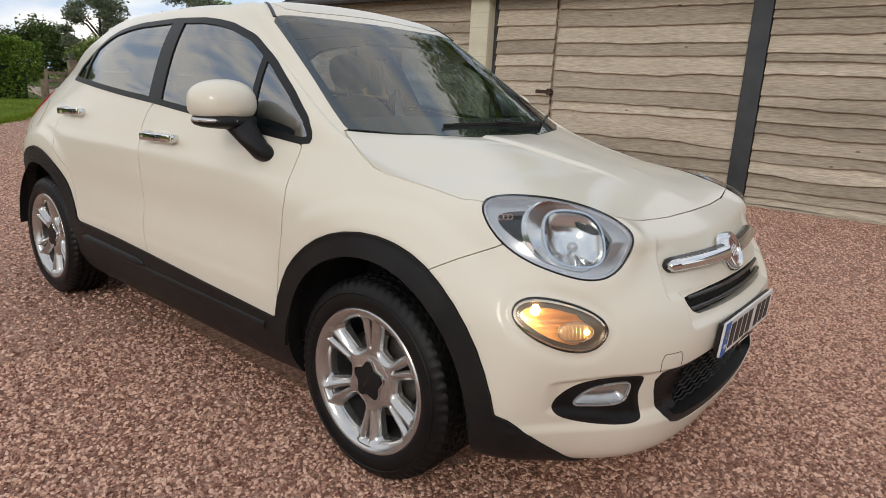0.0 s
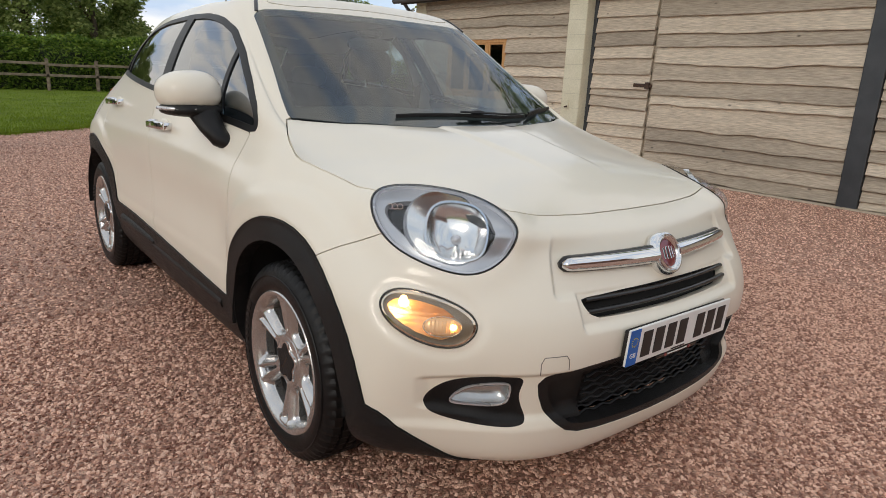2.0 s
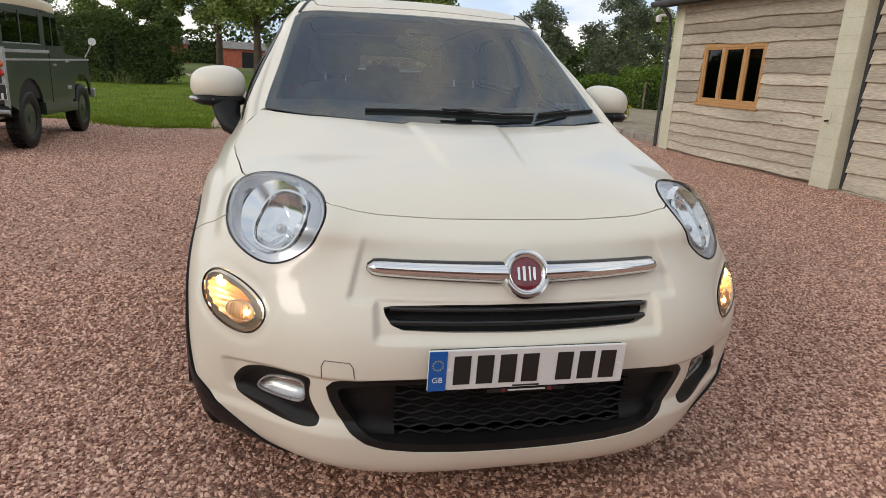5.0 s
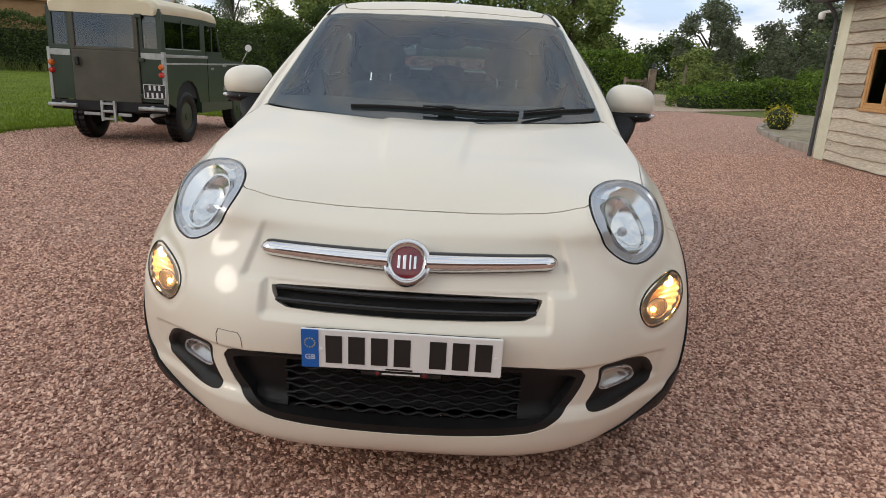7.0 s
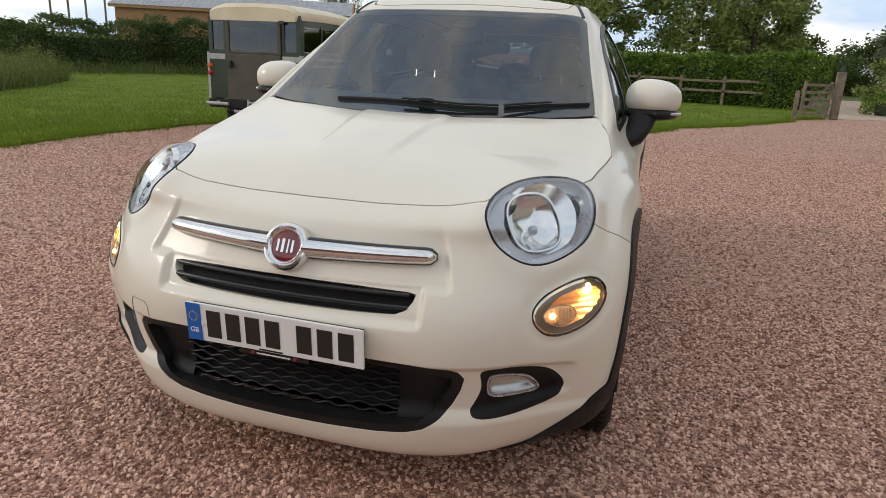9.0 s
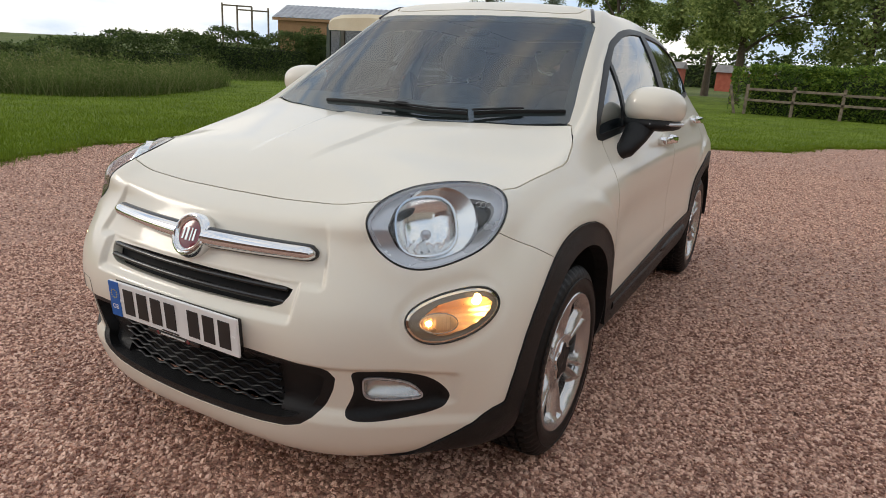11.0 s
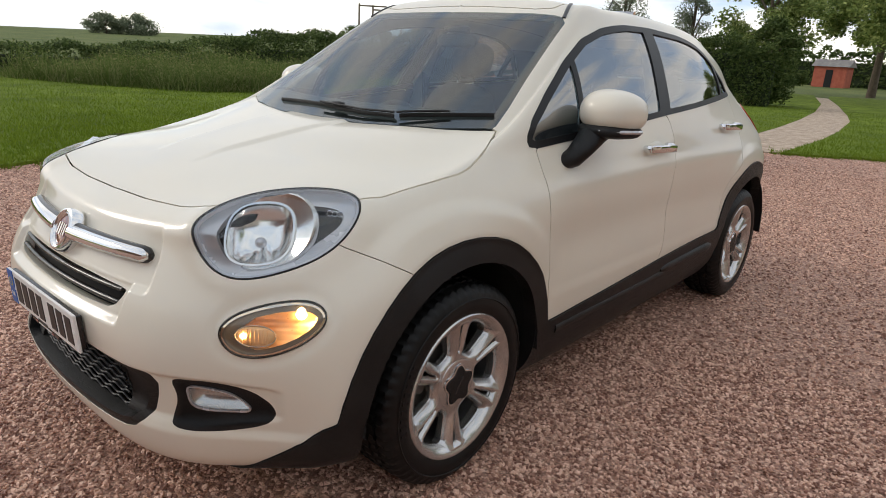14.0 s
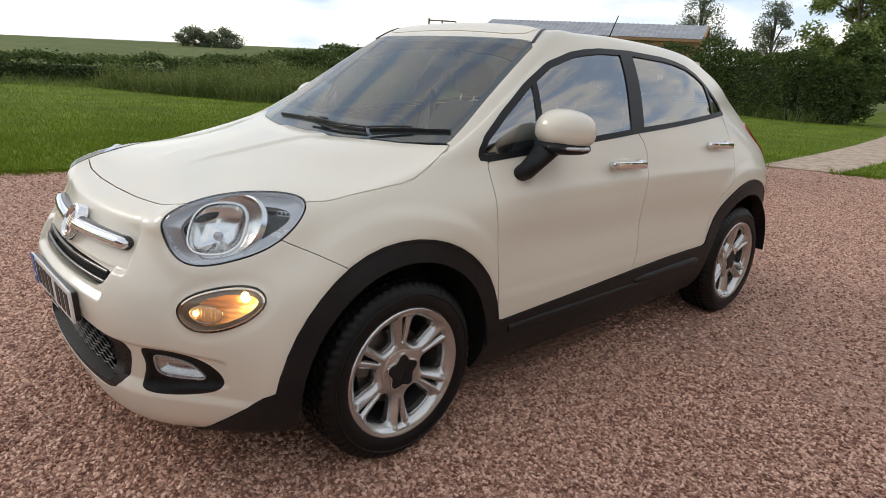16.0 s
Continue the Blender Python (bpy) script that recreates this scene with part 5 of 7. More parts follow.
for s in (1, -1):
    side = (lambda p: p) if s > 0 else flipped
    panel("front_wing", side(fender), PAINT, car, "pearl white front wing")
    for nm, pc in (("front_door", door_f), ("rear_door", door_r)):
        door = panel(nm, side(pc), PAINT, car, "closed pearl white door")
        x0, x1, hz = (-1.122, -1.372, .986) if nm == "front_door" else (-2.055, -2.305, 1.036)
        hy = side_y((x0 + x1) / 2, hz)
        bm = bmesh.new()
        box_bm(x1, x0, s * (hy + .028), s * (hy + .042), hz - .020, hz + .020, .008, bm=bm, segments=3)
        for v in bm.verts:
            u = (v.co.x - x0) / (x1 - x0) * 2 - 1
            v.co.z = hz + (v.co.z - hz) * (1 - .22 * u ** 4) + .012 * (.5 - u * .5)
            v.co.y += s * .012 * (1 - u * u)
        handle = part("handle", bm, CHROME, door, "chrome pull handle", smooth=40)
        for hx in (x0 - .025, x1 + .022):
            part("handle_mount", blob_bm(hx, s * (hy + .012), hz + .008, .021, .030, .017, 2.4), CHROME, handle, smooth=60)
        cup = blob_bm((x0 + x1) / 2 + .01, s * (hy - .004), hz + .0, .075, .012, .034, 2.3, 20)
        part("handle_cup", cup, PAINT, door, "white handle recess", smooth=60)
        inner_door = offset(side(pc), .045)
        raw("door_card", inner_door[0], inner_door[1], TRIM, door, "dark door lining")
    panel("wheel_arch_and_sill_cladding", side(offset(cladding, -.007)), CLADDING, car, "black textured wheel arch and sill cladding", edge=.05)
    # a raised rib on the sill
    rib = [(x, s * (side_y(x, .372 + .012 * (-x)) + .006), .372 + .012 * (-x)) for x in np.linspace(-.52, -2.02, 16)]
    part("sill_rib", tube_bm(rib, .012, 8, 1.6), CLADDING, car, smooth=60)
    part("sill_joint", tube_bm([(-1.385, s * (side_y(-1.385, z) + .0085), z) for z in np.linspace(.30, .472, 8)], .0028, 6), DARK, car, "joint between two sill mouldings")
    blade = [(x, s * (side_y(x, .395 + .018 * (-x - .5)) + .010), .395 + .018 * (-x - .5)) for x in np.linspace(-1.43, -2.06, 12)]
    part("sill_blade", tube_bm(blade, [.006] + [.014 + .006 * k / 10 for k in range(10)] + [.006], 8, 1.5), CLADDING, car, "raised black sill moulding", smooth=60)
    # side window frames and panes
    d = np.minimum(region(frame_side, SIDE_WINDOW, "side") + .024, 1)
    pane_all, border = cut(frame_side, d)
    lean = lambda p, line: p[0][:, 0] + line[1] * (p[0][:, 2] - 1) - line[0]
    for (_, _, lo_line), (_, hi_line, _) in zip(PANES, PANES[1:]):
        bar = cut(pane_all, lean(pane_all, lo_line))[0]
        border = joined(border, cut(bar, -lean(bar, hi_line))[0])
    panel("window_surround", side(offset(border, -.002)), SATIN_BLACK, car, "black window surround and pillar", edge=.014)
    for nm, a, b in PANES:
        one = cut(pane_all, lean(pane_all, a))[0]
        one = cut(one, -lean(one, b))[0]
        if len(one[1]):
            panel(nm, side(offset(one, .003)), SIDE_GLASS, car, "tinted side window", edge=.004)
    # mirror
    mirror = new("door_mirror")
    mirror.parent = car
    mirror["label"] = "white door mirror on a black stalk"
    rot = Matrix.Rotation(radians(-18 * s), 4, "Z")
    at = Matrix.Translation((-.725, s * .897, 1.154)) @ rot @ Matrix.Scale(1.16, 4)
    bm = bmesh.new()
    bmesh.ops.create_uvsphere(bm, u_segments=40, v_segments=24, radius=1)
    for v in bm.verts:
        u, f, h = v.co.y, v.co.x, v.co.z
        k = (abs(u) ** 2.6 + abs(f) ** 2.1 + abs(h) ** 2.4) ** -.41
        u, f, h = u * k, f * k, h * k
        z = .071 * h * (1 - .08 * u) if h > 0 else .060 * h
        x = .092 * f * (1 - .10 * u) if f > 0 else max(.10 * f, -.062 - .012 * u)
        v.co = Vector((x, s * .097 * u, max(z, -.050)))
    bmesh.ops.transform(bm, verts=bm.verts[:], matrix=at)
    part("mirror_cap", bm, PAINT, mirror, "pearl white mirror cap", smooth=60)
    low = blob_bm(.008, 0, -.050, .082, .092, .024, 2.8, 24)
    bmesh.ops.transform(low, verts=low.verts[:], matrix=at)
    part("mirror_base", low, CLADDING, mirror, "black mirror underside", smooth=60)
    strip = [at @ Vector((.086 * math.cos(a), s * .096 * math.sin(a), -.047)) for a in np.linspace(radians(20), radians(112), 10)]
    part("mirror_repeater", tube_bm(strip, .009, 8, .8), SILVER, mirror, "clear repeater strip", smooth=60)
    part("mirror_stalk", tube_bm([(-.575, s * .790, .972), (-.590, s * .832, .998), (-.622, s * .852, 1.040), (-.665, s * .862, 1.082), (-.705, s * .872, 1.115)], [.044, .054, .054, .060, .070], 16, .66), CLADDING, mirror, "black mirror stalk", smooth=60)
    mg = bmesh.new()
    box_bm(-.060, -.058, -.062, .062, -.030, .034, .0, bm=mg, m=at)
    part("mirror_glass", mg, CHROME, mirror, "mirror glass")
    # headlight: clear lens, bright ring, grey bezel, black mask, bright bowl
    lamp = new("headlight")
    lamp.parent = car
    lamp["label"] = "large oval headlight with a clear lens, unlit"
    pc = lamp_head
    d = region(pc, HEADLIGHT, "lamp")
    panel("lens", side(offset(pc, -.010 * (1 - np.exp(np.minimum(d, 0) / .03)))), LENS, lamp, "clear lens", edge=0)
    panel("seal", side(offset(cut(pc, -(d + .0035))[0], -.0015)), GLOSS_BLACK, lamp, "black seal", edge=.02)
    ring_in, ring_out = cut(pc, d + .009)
    panel("outer_ring", side(offset(ring_out, .004)), FLANGE, lamp, "pale grey outer ring", edge=.02)
    mask_p, bezel = cut(ring_in, region(ring_in, MASK, "lamp"))
    bowl_p, mask_p = cut(mask_p, region(mask_p, BOWL, "lamp"))
    collar_p, mask_p = cut(mask_p, region(mask_p, COLLAR, "lamp"))
    depth = lambda p: .008 + .022 * np.clip(-region(p, HEADLIGHT, "lamp") / .05, 0, 1)
    panel("bezel", side(offset(bezel, depth(bezel))), SILVER, lamp, "silver grey bezel", edge=.014)
    panel("mask", side(offset(mask_p, depth(mask_p) + .014)), GLOSS_BLACK, lamp, "black inner mask", edge=.02)
    raw("lamp_housing", *side(offset(ring_in, .100))[:2], DARK, lamp, "black lamp housing")
    # the bowl's mouth lies in one plane under the lens
    facing = bowl_p[2].mean(0)
    facing /= np.linalg.norm(facing)
    db = region(bowl_p, BOWL, "lamp")
    mouth = bowl_p[0][db > -.006]
    level = float(((mouth @ facing)).min()) - .006
    flat = lambda p, deep: (p[0] + facing * (level - p[0] @ facing - np.asarray(deep)).reshape(-1, 1), p[1], np.broadcast_to(facing, p[0].shape))
    ring_c = flat(collar_p, -.45 * np.maximum(region(collar_p, BOWL, "lamp"), 0))
    spread = ring_c[0] - flat(bowl_p, np.zeros(len(db)))[0].mean(0)
    spread -= facing * (spread @ facing)[:, None]
    spread /= np.maximum(np.linalg.norm(spread, axis=1), 1e-6)[:, None]
    panel("collar", side((ring_c[0], ring_c[1], facing - .75 * spread)), BRIGHT, lamp, "bright collar round the bowl", edge=.02)
    rim_p = cut(bowl_p, -(db + .005))[0]
    panel("bowl_rim", side(flat(rim_p, np.full(len(rim_p[0]), -.003))), CHROME, lamp, edge=.012)
    across, up = (bowl_p[0][:, 1] - bowl_p[0][:, 0]) * .7071, bowl_p[0][:, 2]
    flute = .0035 * np.abs(np.sin(across * 125)) * ease(-(db + .012) / .02) * ease((.868 - up) / .03)
    bp = flat(bowl_p, .058 * (1 - np.exp(db / .030)) - flute)
    raw("reflector", *side(bp)[:2], BRIGHT, lamp, "bright reflector bowl, fluted below")
    mid_p = bp[0][np.argmin((across - .050) ** 2 + (up - .868) ** 2)]
    tip_b, end_b = mid_p + facing * .034, mid_p
    part("bulb_shield", blob_bm(tip_b[0], s * tip_b[1], tip_b[2], .015, .014, .014, 2.2), SILVER, lamp, "bulb shield", smooth=60)
    part("bulb_holder", rod_bm((tip_b[0], s * tip_b[1], tip_b[2]), (end_b[0], s * end_b[1], end_b[2]), .008), CHROME, lamp)
    for lx in (-.012, .0, .012):
        part("bezel_mark", turned_bm([(.006, 0), (.0075, .001), (.009, 0)], 14, closed=True, m=Matrix.Translation((.365 - lx * .6, s * (.690 + lx), .902)) @ Matrix.Rotation(radians(-40 * s), 4, "Z")), CHROME, lamp)
    # lower lamp with the lit amber bulb
    low_lamp = new("indicator_lamp")
    low_lamp.parent = car
    low_lamp["label"] = "oval lower lamp glowing amber"
    pc = lamp_ind
    d = region(pc, INDICATOR, "corner")
    panel("lens", side(pc), AMBER_LENS, low_lamp, "clear lens with an amber glow", edge=0)
    panel("seal", side(offset(cut(pc, -(d + .003))[0], -.0015)), GLOSS_BLACK, low_lamp, "black seal", edge=.02)
    ring_in, ring_out = cut(pc, d + .009)
    panel("outer_ring", side(offset(ring_out, .002)), CHROME, low_lamp, "bright outer ring", edge=.02)
    ring_in, dim = cut(ring_in, region(ring_in, INDICATOR, "corner") + .021 + .016 * np.clip((.06 - (ring_in[0][:, 1] - ring_in[0][:, 0]) * .7071) / .06, 0, 1))
    panel("inner_bezel", side(offset(dim, .010)), BEZEL_DIM, low_lamp, "smoked grey inner bezel", edge=.01)
    d = region(ring_in, INDICATOR, "corner") + .022
    wave = .0025 * np.sin(ring_in[0][:, 2] * 420)
    bp = offset(ring_in, .010 + .045 * (1 - np.exp(d / .025)) + wave)
    raw("reflector", *side(bp)[:2], AMBER, low_lamp, "amber ribbed reflector")
    part("lit_bulb", blob_bm(.532, s * .768, .690, .014, .014, .016, 2, rot=Matrix.Rotation(radians(0), 4, "Z")), BULB, low_lamp, "lit amber bulb", smooth=60)
    at_s = np.argmin(((pc[0][:, 1] - pc[0][:, 0]) * .7071 - .058) ** 2 + (pc[0][:, 2] - .642) ** 2)
    p0, n0 = Vector(pc[0][at_s]), Vector(pc[2][at_s]).normalized()
    face = Matrix.Translation(p0 - n0 * .012) @ n0.to_track_quat("Z", "Y").to_matrix().to_4x4()
    mod = Matrix.Diagonal((1, s, 1, 1)) @ face
    # which way along the module leads to the middle of the car
    inboard = 1 if (face.to_3x3() @ Vector((1, 0, 0))).y < 0 else -1
    cap_m = blob_bm(0, 0, 0, .048, .024, .009, 2.6, 24)
    bmesh.ops.transform(cap_m, verts=cap_m.verts[:], matrix=mod)
    part("daylight_module", cap_m, AMBER, low_lamp, "clear ribbed inner lens", smooth=60)
    glow = blob_bm(0, 0, 0, .008, .007, .005, 2, 12)
    bmesh.ops.transform(glow, verts=glow.verts[:], matrix=mod @ Matrix.Translation((.028 * inboard, 0, .010)))
    part("module_bulb", glow, BULB, low_lamp, "small lit bulb behind the inner lens", smooth=60)
    for k in range(7):
        rib = rod_bm((-.030 + .010 * k, -.017, .0085), (-.030 + .010 * k, .017, .0085), .0016, seg=6)
        bmesh.ops.transform(rib, verts=rib.verts[:], matrix=mod)
        part("lens_rib", rib, AMBER, low_lamp)
    loop_m = [mod @ Vector((.050 * math.cos(a), .026 * math.sin(a), .003)) for a in np.linspace(0, 2 * math.pi, 33)]
    part("module_ring", tube_bm(loop_m, .0016, 6), SILVER, low_lamp, smooth=60)
    # fog lamp in a black surround
    fog = new("fog_lamp")
    fog.parent = car
    fog["label"] = "small fog lamp in a black surround, unlit"
    pc = lamp_fog
    d = region(pc, FOG, "corner")
    dl = region(pc, FOG_LENS, "corner")
    lens_p, shell = cut(pc, dl)
    depth = lambda p: .016 * ease((-region(p, FOG, "corner") - .010) / .012)
    panel("surround", side(offset(shell, depth(shell))), CLADDING, fog, "black plastic surround", edge=.03)
    panel("lens", side(offset(lens_p, .013)), LENS, fog, "clear lens", edge=0)
    dl = region(lens_p, FOG_LENS, "corner")
    bp = offset(lens_p, .018 + .034 * (1 - np.exp(dl / .016)))
    panel("lens_rim", side(offset(cut(lens_p, -(dl + .004))[0], .011)), SILVER, fog, "bright rim of the fog lamp", edge=.008)
    raw("reflector", *side(bp)[:2], ALLOY, fog, "bright reflector")
    tail = panel("tail_lamp", side(offset(lamp_tail, -.006)), RED_LENS, car, "red tail lamp", edge=.02)
    # inner wheel arches
    for cx, cz, r_in, r_out in arches:
        bm = bmesh.new()
        ra = [radians(k) for k in range(0, 181, 10)]
        rows = [[bm.verts.new((cx + r * math.cos(a), s * y, cz + r * math.sin(a))) for a in ra] for r, y in ((r_in + .004, .885), (r_in + .012, .84), (r_in + .012, .56), (.02, .55))]
        for A, B in zip(rows, rows[1:]):
            for j in range(len(ra) - 1):
                bm.faces.new((A[j], A[j + 1], B[j + 1], B[j]))
        part("arch_liner", bm, DARK, car, "black wheel arch liner", smooth=60)
    wheel("front_wheel", .0, s, "silver twin-spoke alloy wheel with a black tyre")
    wheel("rear_wheel", -2.57, s, "silver twin-spoke alloy wheel with a black tyre")

# upper slot: recess with louvres
panel("upper_grille", both(offset(slot, .034)), DARK, front_bumper, "black recessed upper grille slot", edge=0)
for z in (.690, .664):
    bar = [(nose_x(y, z) - .024, y, z - .004 * (z < .67)) for y in np.linspace(-.345, .345, 25)]
    part("louvre", tube_bm(bar, .009, 8, .8), GLOSS_BLACK, front_bumper, "black louvre", smooth=60)
# lower intake: frame, wings and wavy mesh
di = region(intake, np.array([(-.5 if y < 0 else y, z) for y, z in INTAKE]), "front", lambda p: p[:, 0] > .4)
core, frame_i = cut(intake, di + .026)
panel("intake_frame", both(offset(frame_i, .002)), CLADDING, front_bumper, "black intake frame", edge=.05)
yc = core[0][:, 1]
wing = cut(core, .325 - yc)[0]
for half in (wing, flipped(wing)):
    panel("intake_wing", offset(half, .030 + .03 * np.clip(np.abs(half[0][:, 1]) - .33, 0, 1)), CLADDING, front_bumper, "black intake side blank", edge=.02)
panel("intake_back", both(offset(core, .065)), DARK, front_bumper, edge=0)
for k in range(9):
    z = .318 + k * .0215
    bar = [(nose_x(y, z) - .034, y, z + .0045 * math.sin(y * 95 + k * math.pi)) for y in np.linspace(-.325, .325, 66)]
    part("mesh_bar", tube_bm(bar, .0046, 6, .9), SATIN_BLACK, front_bumper, smooth=60)

# chrome bar and round badge
for s in (1, -1):
    path, rad = [], []
    for y in np.linspace(.050, .398, 26):
        u = (y - .05) / .348
        z = .779 + .006 * u
        path.append((nose_x(y, z) + .004 + .004 * (1 - u), s * y, z))
        rad.append(.0225 - .005 * u if u < .93 else .0175 * math.sqrt(max(.05, 1 - ((u - .93) / .075) ** 2)))
    part("chrome_bar", tube_bm(path, rad, 16, 1.05), CHROME, front_bumper, "chrome grille bar", smooth=60)
    path = [(p[0] - .012, p[1], p[2] - .0015) for p in path]
    part("bar_shadow_gap", tube_bm(path, [r + .001 for r in rad], 14, 1.27), GLOSS_BLACK, front_bumper, "dark joint round the chrome bar", smooth=60)
tip = Matrix.Translation((nose_x(0, .776) + .004, 0, .776)) @ Matrix.Rotation(radians(-26), 4, "Y") @ Matrix.Rotation(radians(-90), 4, "Z")
ring_b = part("badge_ring", turned_bm([(.040, .010), (.042, .017), (.048, .0205), (.053, .015), (.056, .0195), (.061, .018), (.065, .006), (.065, -.014)], 56, m=tip), BRIGHT, front_bumper, "chrome badge ring", smooth=50)
part("badge_disc", turned_bm([(.0, .0150), (.030, .0145), (.0415, .0125)], 48, m=tip), BADGE_RED, front_bumper, "dark red badge", smooth=60)
for dx, w, h in ((-.021, .007, .034), (-.0085, .005, .038), (.0065, .0085, .038), (.021, .007, .034)):
    part("badge_mark", box_bm(dx - w / 2, dx + w / 2, .0140, .0168, -h / 2, h / 2, .001, m=tip), CHROME, front_bumper, "bright raised mark")

# number plate
plate_m = Matrix.Translation((nose_x(0, .56) + .013, 0, .561)) @ Matrix.Rotation(radians(4.0), 4, "Y") @ Matrix.Rotation(radians(90), 4, "Z")
plate = part("number_plate", box_bm(-.26, .26, -.004, .004, -.0555, .0555, .003, m=plate_m), PLATE_WHITE, front_bumper, "white number plate with dark bars and a blue band")
part("plate_backing", box_bm(-.255, .255, .004, .020, -.050, .050, .004, m=plate_m), GLOSS_BLACK, front_bumper)
part("blue_band", box_bm(-.259, -.214, -.0062, -.004, -.0545, .0545, .0008, m=plate_m), PLATE_BLUE, front_bumper, "blue plate band")
for k in range(12):
    a = k * math.pi / 6
    part("star_dot", box_bm(-.0015, .0015, -.0072, -.006, -.0015, .0015, m=plate_m @ Matrix.Translation((-.2365 + .013 * math.cos(a), 0, .017 + .013 * math.sin(a)))), material("plate_yellow", (.6, .5, .05)) if k == 0 else bpy.data.materials["plate_yellow"], front_bumper)
for i, x in enumerate((-.175, -.116, -.057, .002, .094, .153, .212)):
    part("plate_bar", box_bm(x - .0215, x + .0215, -.0058, -.004, -.0395, .0395, .001, m=plate_m), PRINT_BLACK, front_bumper, "black bar on the plate")
for x in (-.21, .244):
    part("plate_screw", turned_bm([(.0, -.002), (.006, -.0015), (.007, .0)], 14, m=plate_m @ Matrix.Translation((x, -.004, -.002))), PLATE_WHITE, front_bumper)
part("dealer_line", box_bm(-.04, .03, -.0054, -.004, -.0515, -.0475, m=plate_m), PRINT_BLACK, front_bumper, "small print line")
part("plate_holder_lip", box_bm(-.105, .105, -.003, .012, -.0705, -.0575, .003, m=plate_m), GLOSS_BLACK, front_bumper, "black plate holder lip")
part("holder_print", box_bm(-.05, .05, -.0038, -.0028, -.0655, -.0615, m=plate_m), PALE_PRINT, front_bumper, "pale print line")
for x in (-.062, .062):
    part("holder_dot", turned_bm([(.0, -.0015), (.006, -.001), (.0065, .0)], 14, m=plate_m @ Matrix.Translation((x, -.0032, -.0635))), BADGE_RED, front_bumper)
gb = bpy.data.curves.new("country_letters", "FONT")
gb.body, gb.size, gb.align_x, gb.align_y, gb.extrude = "GB", .021, "CENTER", "CENTER", .0004
gbo = new("country_letters", gb)
gbm = bpy.data.meshes.new_from_object(gbo)
bpy.data.objects.remove(gbo)
gbm.transform(plate_m @ Matrix.Translation((-.2365, -.0066, -.024)) @ Matrix.Rotation(radians(90), 4, "X"))
gbm.materials.append(PLATE_WHITE)
letters = new("country_letters", gbm)
letters.parent = front_bumper
# towing eye cover outline
for a, b in (((-.513, .549), (-.505, .566)), ((-.505, .566), (-.445, .566)), ((-.445, .566), (-.436, .553)), ((-.436, .553), (-.433, .524)), ((-.513, .549), (-.511, .516))):
    pts = [(nose_x(a[0] + (b[0] - a[0]) * u, a[1] + (b[1] - a[1]) * u) + .0004, a[0] + (b[0] - a[0]) * u, a[1] + (b[1] - a[1]) * u) for u in np.linspace(0, 1, 5)]
    part("tow_cover_joint", tube_bm(pts, .0012, 5), DISC, front_bumper, "thin joint of the towing eye cover")

# wipers and cowl
for pts, nm in (([(-.186, -.32), (-.176, -.10), (-.166, .06), (-.164, .20), (-.184, .34)], "wiper_blade"), ([(-.192, .36), (-.236, .46), (-.294, .57), (-.342, .660)], "wiper_blade")):
    xs, ys = np.array(pts).T
    tt = np.linspace(0, 1, 18)
    x_i, y_i = np.interp(tt, np.linspace(0, 1, len(xs)), xs), np.interp(tt, np.linspace(0, 1, len(ys)), ys)
    line = [(x, y, top_z(x, y) + .008) for x, y in zip(x_i, y_i)]
    part(nm, tube_bm(line, .0045, 6, 1.8), CLADDING, car, "black wiper blade", smooth=40)
    arm = [(x + .014 * (1 - u), y, z + .013) for (x, y, z), u in zip(line[6:] if len(pts) == 5 else line[:10], np.linspace(0, 1, 12))]
    part("wiper_arm", tube_bm(arm, .0055, 6, .8), CLADDING, car, "black wiper arm", smooth=40)
part("wiper_joint", blob_bm(-.166, .06, top_z(-.166, .06) + .022, .014, .034, .009, 3), CLADDING, car, smooth=60)
# roof aerial
part("aerial_foot", blob_bm(-2.24, .0, top_z(-2.24, 0) + .008, .045, .022, .018, 2.4), CLADDING, car, smooth=60)
part("aerial", rod_bm((-2.24, 0, top_z(-2.24, 0) + .01), (-2.33, 0, top_z(-2.24, 0) + .17), .0042, .003, 8), CLADDING, car, "black roof aerial")
for s in (1, -1):
    line = [(x, s * y, top_z(x, y) + .002) for x, y in zip(np.linspace(-.885, -1.02, 6), np.linspace(.555, .50, 6))]
    part("roof_moulding", tube_bm(line, .008, 6, .6), GLOSS_BLACK, car, "black roof moulding", smooth=60)
# rear spoiler lip
part("spoiler", tube_bm([(-2.50 + .05 * (abs(y) / .5) ** 2, y, 1.487 - .025 * (abs(y) / .5) ** 2) for y in np.linspace(-.50, .50, 21)], .030, 10, .5), PAINT, car, "white roof spoiler", smooth=60)
# fuel flap joint on the driver's side
fl = [(-2.70 + .085 * math.cos(a), 0, .995 + .08 * math.sin(a)) for a in np.linspace(0, 2 * math.pi, 25)]
part("fuel_flap_joint", tube_bm([(x, -side_y(x, z) - .0002, z) for x, _, z in fl], .0013, 5), DISC, car, "thin round joint of the fuel flap")

